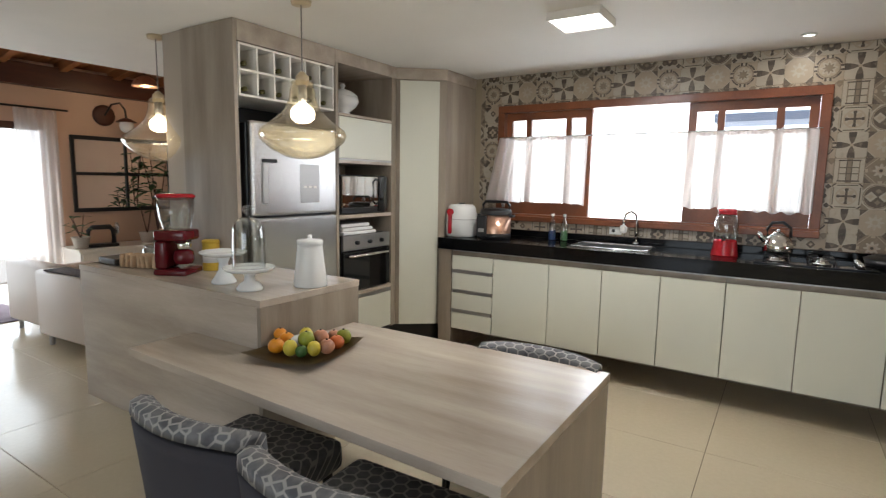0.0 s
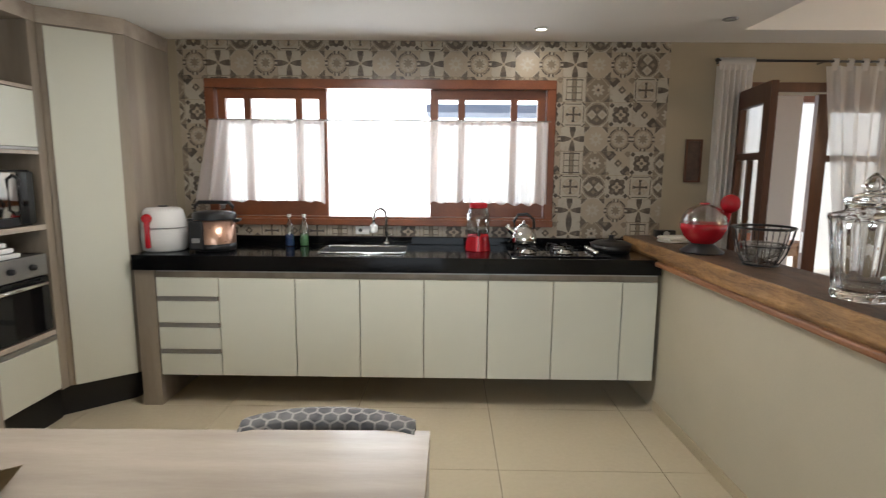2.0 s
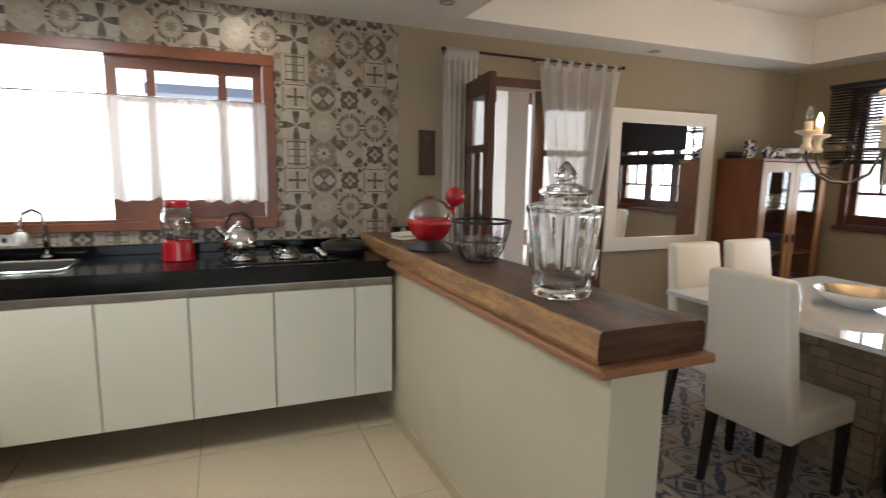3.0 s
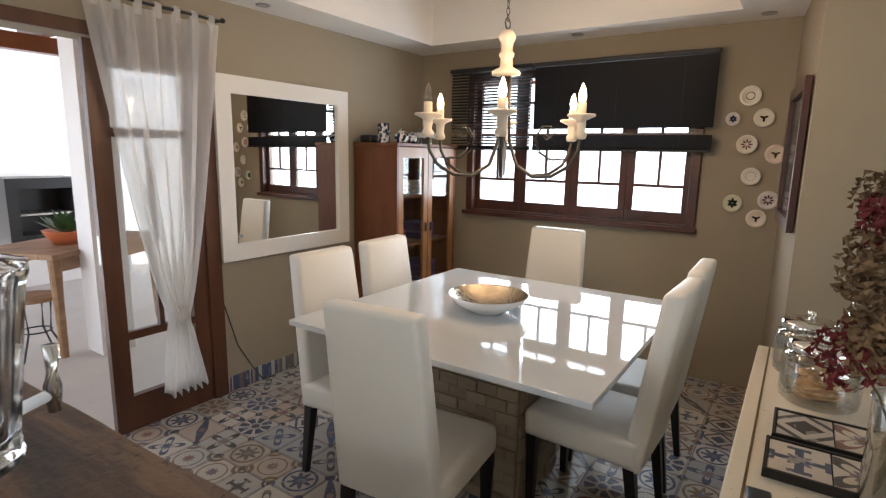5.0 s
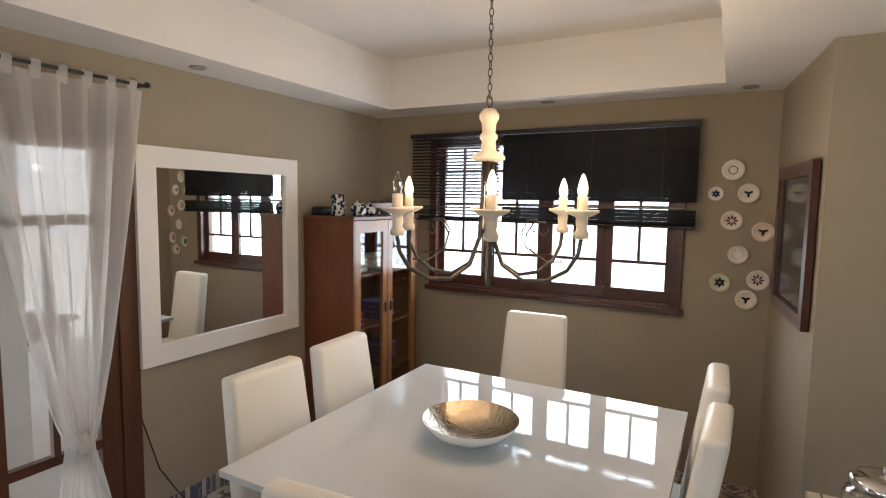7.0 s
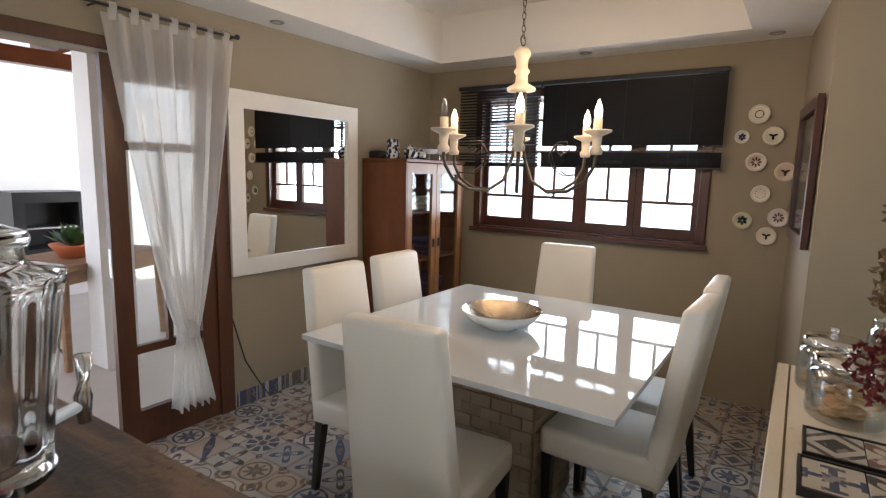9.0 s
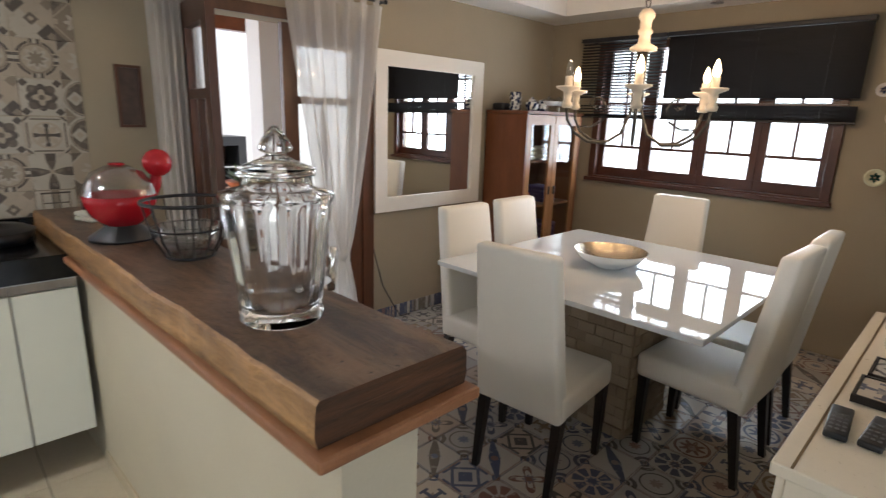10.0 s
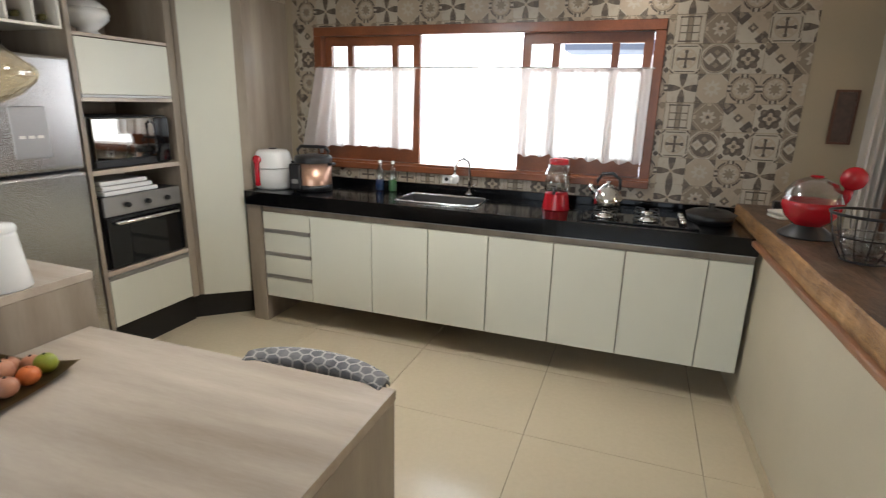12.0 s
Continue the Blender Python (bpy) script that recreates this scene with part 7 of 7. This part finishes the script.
for k in range(6):
    part("board", box(-0.6, 0.6, -0.36 + k * 0.12 + 0.002, -0.36 + (k + 1) * 0.12 - 0.002, 0.76, 0.80, 0.003), OLDWOOD, pt)
for sx in (-1, 1):
    for sy in (-1, 1):
        part("leg", tube([(sx * 0.52, sy * 0.29, 0.758), (sx * 0.52, sy * 0.29, 0.4), (sx * 0.53, sy * 0.30, 0.0)], [0.045, 0.035, 0.03], 10), OLDWOOD, pt)
    part("apron", box(-0.52, 0.52, sx * 0.29 - 0.012, sx * 0.29 + 0.012, 0.65, 0.757), OLDWOOD, pt)
fb = tagged(thing("planter_bowl", (5.05, 8.45, 0.781)), "orange clay planter bowl with green plant", "planter")
part("bowl", lathe([(0, 0), (0.10, 0), (0.17, 0.10), (0.175, 0.11), (0.16, 0.11), (0, 0.09)], 32), surface("orange_clay", (0.60, 0.18, 0.07), 0.6, vary=0.1), fb, smooth=True)
rnd = random.Random(31)
for k in range(40):
    a, e = rnd.uniform(0, 6.28), rnd.uniform(0.2, 1.2)
    d = Vector((math.cos(a) * math.cos(e), math.sin(a) * math.cos(e), math.sin(e)))
    s = d.cross(Vector((0, 0, 1))).normalized() * 0.03
    l = rnd.uniform(0.12, 0.24)
    bm = bmesh.new()
    o = Vector((0, 0, 0.09)) + Vector((d.x, d.y, 0)) * 0.05
    bm.faces.new([bm.verts.new(v) for v in (o, o + d * l * 0.5 + s, o + d * l, o + d * l * 0.5 - s)])
    part("leaf", bm, bpy.data.materials["plant_leaf"], fb)
stl = tagged(thing("iron_stool", (4.70, 8.25, -0.02)), "low wrought iron stool with wooden seat", "stool")
part("seat", lathe([(0, 0.44), (0.17, 0.44), (0.17, 0.47), (0, 0.472)], 28), OLDWOOD, stl)
for k in range(4):
    a = math.pi / 4 + k * math.pi / 2
    part("leg", tube([(0.12 * math.cos(a), 0.12 * math.sin(a), 0.44), (0.10 * math.cos(a), 0.10 * math.sin(a), 0.2), (0.2 * math.cos(a), 0.2 * math.sin(a), 0.008)], 0.008, 6), BLACK, stl)
part("ring", tube(circle(0, 0, 0.2, 0.10, 20), 0.006, 6, closed=True), BLACK, stl)
# neighbour roof seen over the cafe curtains
nr = structure(finish(prism([(1.6, 9.6), (4.2, 9.6), (4.2, 10.3), (1.6, 10.3)], 2.25, 2.35), "neighbour_roof", surface("blue_grey_roofing", (0.25, 0.30, 0.42), 0.6)), "blue-grey awning roof outside the kitchen", "roof")

# ---- laid pieces ----
def kitchen_floor():
    parent = bpy.data.objects["floor"]
    xs = [2.17 + 0.84 * k for k in range(-10, 4)]
    ys = [5.21 + 0.71 * k for k in range(-9, 3)]
    cache = {}
    for x in xs:
        for y in ys:
            x0, x1, y0, y1 = x, x + 0.84, y, y + 0.71
            x0, x1, y0, y1 = max(x0, -6.3), min(x1, 3.45 if y0 > 3.4 else EX), max(y0, -1.0), min(y1, NY)
            if x1 - x0 < 0.02 or y1 - y0 < 0.02:
                continue
            key = (round(x1 - x0, 3), round(y1 - y0, 3))
            if key not in cache:
                w, h = key[0] / 2 - 0.0015, key[1] / 2 - 0.0015
                bm = box(-w, w, -h, h, -0.006, 0, 0.001)
                me = bpy.data.meshes.new("tile")
                bm.to_mesh(me)
                bm.free()
                me.materials.append(PORCELAIN_FLOOR)
                cache[key] = me
            o = new("tile", cache[key])
            o.parent = parent
            o.location = ((x0 + x1) / 2, (y0 + y1) / 2, 0)


kitchen_floor()


def pattern_tile(name, floor):
    """Printed encaustic-style tiles: each tile draws one of eight motifs by its own random number."""
    g = G(name)
    o = g.obj()
    sx, sy, sz = (g.node("ShaderNodeSeparateXYZ", k, Vector=o) for k in range(3))
    u = g.math("MULTIPLY", sx, 5.0)
    v = g.math("MULTIPLY", sy if floor else sz, 5.0)
    au, av = g.math("ABSOLUTE", u), g.math("ABSOLUTE", v)
    d = g.math("SQRT", g.math("ADD", g.math("MULTIPLY", u, u), g.math("MULTIPLY", v, v)))
    a = g.math("ARCTAN2", v, u)
    mn, mx = g.math("MINIMUM", au, av), g.math("MAXIMUM", au, av)
    sm = g.math("ADD", au, av)
    cu, cv = g.math("SUBTRACT", 0.5, au), g.math("SUBTRACT", 0.5, av)
    dc = g.math("SQRT", g.math("ADD", g.math("MULTIPLY", cu, cu), g.math("MULTIPLY", cv, cv)))

    def lt(x, k):
        return g.math("LESS_THAN", x, k)

    def band(x, lo, hi):
        return g.math("MULTIPLY", g.math("GREATER_THAN", x, lo), lt(x, hi))

    def lobes(n, lo, hi, phase=0.0):
        c = g.math("COSINE", g.math("ADD", g.math("MULTIPLY", a, n), phase))
        return g.math("ADD", lo + (hi - lo) / 2, g.math("MULTIPLY", c, (hi - lo) / 2))

    def both(*m):
        r = m[0]
        for k in m[1:]:
            r = g.math("MAXIMUM", r, k)
        return r

    def cut(m, k):
        return g.math("MULTIPLY", m, g.math("SUBTRACT", 1.0, k))

    motifs = [
        both(cut(lt(d, lobes(4, 0.03, 0.5)), lt(d, lobes(4, 0.0, 0.28))), lt(dc, 0.10)),
        both(cut(lt(dc, 0.27), band(dc, 0.12, 0.17)), cut(band(d, 0.33, 0.37), lt(dc, 0.3))),
        both(band(d, 0.36, 0.43), cut(lt(d, lobes(8, 0.16, 0.33)), lt(d, 0.08)), lt(dc, 0.14)),
        both(g.math("MULTIPLY", lt(mn, 0.045), lt(mx, 0.31)), g.math("MULTIPLY", band(mx, 0.24, 0.31), lt(mn, 0.12)), band(dc, 0.12, 0.18), lt(dc, 0.06)),
        both(cut(lt(g.math("ABSOLUTE", g.math("SUBTRACT", u, v)), g.math("SUBTRACT", 0.22, g.math("MULTIPLY", d, 0.25))), lt(d, 0.09)), band(sm, 0.86, 0.92)),
        both(cut(lt(sm, 0.46), lt(sm, 0.36)), lt(sm, 0.22), g.math("MULTIPLY", band(mx, 0.40, 0.46), lt(mn, 0.28)), lt(dc, 0.12)),
        both(cut(lt(d, lobes(4, 0.08, 0.46, 3.14159)), lt(d, lobes(4, 0.02, 0.30, 3.14159))), lt(d, 0.07), lt(dc, 0.07)),
        both(cut(band(d, 0.18, 0.45), lt(g.math("ABSOLUTE", g.math("SINE", g.math("MULTIPLY", a, 4.0))), 0.45)), lt(d, 0.10), band(dc, 0.05, 0.1)),
    ]
    rnd = g.node("ShaderNodeObjectInfo", 5)
    m = motifs[0]
    for k in range(1, 8):
        s = g.math("GREATER_THAN", rnd, k / 8)
        m = g.math("ADD", g.math("MULTIPLY", m, g.math("SUBTRACT", 1.0, s)), g.math("MULTIPLY", motifs[k], s))
    r2 = g.math("FRACT", g.math("MULTIPLY", rnd, 57.31))
    r3 = g.math("FRACT", g.math("MULTIPLY", rnd, 191.7))
    wear = g.noise(28, 5, world_pos(g))
    fine = g.noise(160, 4, world_pos(g))
    if floor:
        ink = g.ramp(r2, [(0.0, (0.035, 0.05, 0.10)), (0.22, (0.05, 0.045, 0.045)), (0.42, (0.16, 0.065, 0.045)), (0.58, (0.05, 0.07, 0.14)), (0.74, (0.13, 0.11, 0.09)), (0.9, (0.19, 0.12, 0.06))])
        base = g.ramp(r3, [(0.0, (0.46, 0.43, 0.38)), (0.35, (0.56, 0.51, 0.43)), (0.6, (0.38, 0.36, 0.34)), (0.85, (0.46, 0.37, 0.29))])
        for rr in (ink, base):
            rr.node.color_ramp.interpolation = "CONSTANT"
        second = g.ramp(g.math("FRACT", g.math("MULTIPLY", rnd, 313.3)), [(0.0, (0.24, 0.20, 0.17)), (0.5, (0.22, 0.10, 0.08)), (0.8, (0.12, 0.15, 0.22))])
    else:
        ink = g.ramp(r2, [(0.0, (0.060, 0.046, 0.034)), (0.5, (0.095, 0.074, 0.053)), (0.8, (0.045, 0.038, 0.030))])
        base = g.ramp(r3, [(0.0, (0.34, 0.31, 0.245)), (0.5, (0.28, 0.25, 0.195)), (0.85, (0.19, 0.16, 0.12))])
        base.node.color_ramp.interpolation = "CONSTANT"
        second = g.ramp(r2, [(0.0, (0.27, 0.21, 0.14)), (1.0, (0.20, 0.16, 0.11))])
    inner = both(lt(d, lobes(8, 0.10, 0.16)), band(mx, 0.465, 0.485))
    col = g.mix(m, g.mix(inner, base, second), ink)
    col = g.mix(g.math("MULTIPLY", g.math("GREATER_THAN", wear, 0.60), 0.45), col, base)
    col = g.mix(g.math("MULTIPLY", fine, 0.18), col, (0.20, 0.17, 0.13))
    g.bump(fine, 0.08, 0.001)
    return g.done(col, g.math("ADD", 0.22 if floor else 0.30, g.math("MULTIPLY", wear, 0.2)), 0)


FLOOR_PRINT = pattern_tile("printed_floor_tile", True)
WALL_PRINT = pattern_tile("printed_wall_tile", False)


def quad_piece(name, mat, w0, w1, h0, h1, floor, cache={}):
    key = (mat.name, floor, round(w0, 3), round(w1, 3), round(h0, 3), round(h1, 3))
    if key not in cache:
        bm = box(w0, w1, h0, h1, -0.006, 0, 0.0012) if floor else box(w0, w1, -0.005, 0.0, h0, h1, 0.0012)
        me = bpy.data.meshes.new(name)
        bm.to_mesh(me)
        bm.free()
        me.materials.append(mat)
        cache[key] = me
    return cache[key]


def dining_floor():
    base = structure(finish(box(3.452, EX - 0.001, 3.42, NY - 0.001, -0.0045, -0.002), "floor_dining", GROUT), "patterned encaustic tile floor of the dining area", "floor")
    s, j = 0.2, 0.0012
    for i in range(19):
        for k in range(16):
            x, y = 3.453 + s * i, NY - 0.002 - s * (k + 1)
            w = min(s, EX - 0.002 - x)
            if w < 0.02 or (x > 5.84 and y < SY - 0.19):
                continue
            o = new("tile", quad_piece("tile", FLOOR_PRINT, -0.1 + j, -0.1 + w - j, -0.1 + j, 0.1 - j, True))
            o.parent = base
            o.location = (x + 0.1, y + 0.1, 0.0015)
    sk = structure(thing("baseboard_dining"), "patterned tile skirting along the dining wall", "skirting")
    for i in range(10):
        x = DX1 + 0.062 + 0.2 * i
        w = min(0.2, EX - 0.01 - x)
        if w > 0.02:
            o = new("tile", quad_piece("tile", WALL_PRINT, -0.1, -0.1 + w - 0.002, -0.1, 0.0, False))
            o.data = o.data.copy()
            o.data.materials[0] = FLOOR_PRINT
            o.parent = sk
            o.location = (x + 0.1, NY - 0.001, 0.1035)


dining_floor()


def motif_tile(name, kind):
    """One printed motif of the brown and cream wall tiles, drawn over a 16.6 cm square."""
    g = G(name)
    o = g.obj()
    sx, sz = (g.node("ShaderNodeSeparateXYZ", k, Vector=o) for k in (0, 2))
    u, v = g.math("MULTIPLY", sx, 6.02), g.math("MULTIPLY", sz, 6.02)
    au, av = g.math("ABSOLUTE", u), g.math("ABSOLUTE", v)
    d = g.math("SQRT", g.math("ADD", g.math("MULTIPLY", u, u), g.math("MULTIPLY", v, v)))
    a = g.math("ARCTAN2", v, u)
    mn, mx, sm = g.math("MINIMUM", au, av), g.math("MAXIMUM", au, av), g.math("ADD", au, av)

    def lt(x, k):
        return g.math("LESS_THAN", x, k)

    def gt(x, k):
        return g.math("GREATER_THAN", x, k)

    def band(x, lo, hi):
        return g.math("MULTIPLY", gt(x, lo), lt(x, hi))

    def both(*m):
        r = m[0]
        for k in m[1:]:
            r = g.math("MAXIMUM", r, k)
        return r

    def meet(*m):
        r = m[0]
        for k in m[1:]:
            r = g.math("MULTIPLY", r, k)
        return r

    def lobes(n, lo, hi, phase=0.0):
        c = g.math("COSINE", g.math("ADD", g.math("MULTIPLY", a, n), phase))
        return g.math("ADD", lo + (hi - lo) / 2, g.math("MULTIPLY", c, (hi - lo) / 2))

    def diamond(cx, cy, r):
        return lt(g.math("ADD", g.math("ABSOLUTE", g.math("SUBTRACT", u, cx)), g.math("ABSOLUTE", g.math("SUBTRACT", v, cy))), r)

    def bar(m, lo, hi, n, w):
        return meet(band(m, lo, hi), lt(n, w))

    # each motif: ground tone, then (mask, tone) layers
    CREAMY, SAND, MID, INK, OLIVE = (0.42, 0.375, 0.30), (0.37, 0.305, 0.225), (0.20, 0.158, 0.112), (0.040, 0.030, 0.022), (0.085, 0.066, 0.045)
    petal = lt(mn, g.math("MULTIPLY", g.math("MULTIPLY", mx, 0.55), g.math("SUBTRACT", 1.0, g.math("MULTIPLY", mx, 1.1))))
    corner = gt(sm, 0.74)
    if kind == "leaf":
        layers = [CREAMY, (petal, OLIVE), (meet(petal, gt(mx, 0.30)), INK), (gt(sm, 0.93), MID), (lt(d, 0.06), SAND)]
    elif kind == "octagon":
        layers = [SAND, (lt(d, lobes(8, 0.16, 0.30)), CREAMY), (lt(d, 0.09), SAND), (corner, OLIVE), (band(sm, 0.70, 0.74), CREAMY)]
    elif kind == "rosette":
        layers = [SAND, (lt(d, lobes(8, 0.20, 0.30)), CREAMY), (lt(d, lobes(8, 0.12, 0.21)), MID), (bar(mx, 0.36, 0.5, mn, 0.12), INK), (bar(mx, 0.36, 0.5, mn, 0.045), CREAMY), (band(d, 0.34, 0.385), MID), (meet(band(d, 0.40, 0.46), gt(mn, 0.16)), INK)]
    elif kind == "frame":
        layers = [CREAMY, (lt(au, 0.10), MID), (bar(av, 0.38, 0.43, au, 0.36), INK), (bar(av, 0.10, 0.14, au, 0.34), OLIVE), (bar(au, 0.06, 0.10, av, 0.40), OLIVE), (bar(au, 0.30, 0.34, av, 0.38), MID), (gt(mx, 0.475), MID)]
    elif kind == "star":
        layers = [MID, (lt(d, lobes(8, 0.16, 0.27)), CREAMY), (lt(d, 0.115), SAND), (lt(d, 0.06), INK), (corner, OLIVE), (bar(mx, 0.40, 0.5, mn, 0.07), SAND), (band(sm, 0.58, 0.62), SAND)]
    elif kind == "diagonal":
        below = lt(g.math("ADD", u, v), 0.0)
        layers = [SAND, (below, CREAMY), (diamond(0, 0, 0.17), OLIVE), (diamond(0, 0, 0.07), SAND), (diamond(-0.36, 0.36, 0.27), INK), (diamond(0.36, -0.36, 0.27), INK), (diamond(-0.42, 0.42, 0.12), MID), (diamond(0.42, -0.42, 0.12), MID), (diamond(0.40, 0.40, 0.16), MID), (diamond(-0.44, -0.44, 0.10), MID)]
    elif kind == "cross":
        layers = [CREAMY, (band(d, 0.30, 0.36), SAND), (lt(d, lobes(4, 0.12, 0.30, 3.14159)), SAND), (bar(mx, 0.0, 0.31, mn, 0.038), INK), (bar(mx, 0.22, 0.31, mn, 0.058), INK), (bar(mx, 0.41, 0.45, mn, 0.34), OLIVE), (gt(sm, 0.84), INK), (gt(sm, 0.91), SAND)]
    elif kind in ("circle", "circle_upright"):
        p, q = (0.22, 0.0) if kind == "circle" else (0.0, 0.22)
        layers = [CREAMY, (lt(d, 0.475), OLIVE), (band(d, 0.43, 0.455), SAND), (both(diamond(q, p, 0.10), diamond(-q, -p, 0.10)), MID), (both(diamond(p, q, 0.205), diamond(-p, -q, 0.205)), CREAMY), (both(diamond(p, q, 0.10), diamond(-p, -q, 0.10)), SAND), (corner, MID)]
    else:
        layers = [CREAMY, (lt(d, lobes(4, 0.24, 0.41, 3.14159)), OLIVE), (lt(d, lobes(4, 0.22, 0.36)), INK), (lt(d, lobes(4, 0.12, 0.22)), SAND), (lt(d, 0.07), OLIVE), (both(diamond(0.38, 0.38, 0.11), diamond(-0.38, 0.38, 0.11), diamond(0.38, -0.38, 0.11), diamond(-0.38, -0.38, 0.11)), INK), (gt(mx, 0.48), SAND)]
    col = g.mix(0.0, layers[0], layers[0])
    for m, tone in layers[1:]:
        col = g.mix(m, col, tone)
    pos = world_pos(g)
    wear, fine, cloud = g.noise(30, 5, pos), g.noise(170, 4, pos), g.noise(6, 3, pos)
    col = g.mix(g.ramp(wear, [(0.55, (0, 0, 0)), (0.68, (0.45, 0.45, 0.45))]), col, (0.28, 0.235, 0.175))
    col = g.mix(g.math("MULTIPLY", cloud, 0.40), col, (0.15, 0.115, 0.08))
    g.bump(fine, 0.08, 0.001)
    return g.done(col, g.math("ADD", 0.30, g.math("MULTIPLY", wear, 0.2)), 0)


def wall_tiles():
    panel = structure(finish(box(-0.06, 3.416, NY - 0.003, NY - 0.0005, 1.0, 1.12), "tile_backing", GROUT), "patterned brown and cream tile panel round the kitchen window", "wall")
    kinds = ("leaf", "octagon", "rosette", "frame", "star", "diagonal", "cross", "circle", "circle_upright", "quatrefoil")
    PRINT = {k: motif_tile("wall_tile_" + k, k) for k in kinds}
    block = [["cross", "circle", "quatrefoil"], ["leaf", "octagon", "rosette"], ["frame", "star", "diagonal"]]
    end = [["quatrefoil", "rosette"], ["circle_upright", "octagon"], ["cross", "leaf"], ["diagonal", "star"], ["rosette", "octagon"], ["quatrefoil", "circle"], ["cross", "circle"], ["leaf", "octagon"], ["frame", "star"]]
    foot = ["leaf", "frame", "diagonal", "quatrefoil", "cross"]
    s, h = 0.165, 0.167
    wx0, wx1, wz0, wz1 = 0.187, 2.640, 1.122, 2.138
    for i in range(-2, 20):
        for k in range(9):
            cx, cz = 0.207 + s * (i + 0.5), 2.496 - h * (k + 0.5)
            x0, x1 = max(cx - s / 2, 0.001), min(cx + s / 2, 3.415)
            z0, z1 = max(cz - h / 2, 1.041), min(cz + h / 2, H - 0.001)
            if x1 - x0 < 0.012 or z1 - z0 < 0.012:
                continue
            kind = end[k][min(i - 18, 1)] if i >= 18 else block[k % 3][i % 3]
            if k == 8 and i < 16:
                kind = foot[(i * 2 + i // 3) % 5]
            rects = []
            if x1 <= wx0 or x0 >= wx1 or z1 <= wz0 or z0 >= wz1:
                rects = [(x0, x1, z0, z1)]
            else:
                zlo, zhi = max(z0, wz0), min(z1, wz1)
                if x0 < wx0:
                    rects.append((x0, wx0, zlo, zhi))
                if x1 > wx1:
                    rects.append((wx1, x1, zlo, zhi))
                if z1 > wz1:
                    rects.append((x0, x1, wz1, z1))
                if z0 < wz0:
                    rects.append((x0, x1, z0, wz0))
            jl, jb = (0.0012 if i % 3 == 0 else 0.0002), (0.0022 if k % 3 == 2 else 0.0006)
            for a, b, c, d in rects:
                if b - a < 0.008 or d - c < 0.008:
                    continue
                o = new("tile", quad_piece("tile", PRINT[kind], a - cx + jl, b - cx - 0.0002, c - cz + jb, d - cz - 0.0004, False))
                o.parent = panel
                o.location = (cx, NY - 0.001, cz)
    return panel


wall_tiles()

for t in TRAY_TILES:
    for dx in (-0.0615, 0.0615):
        o = new("tile", quad_piece("tile", FLOOR_PRINT, -0.06, 0.06, -0.076, 0.076, True))
        o.parent = t
        o.location = (dx, 0, 0.0185)
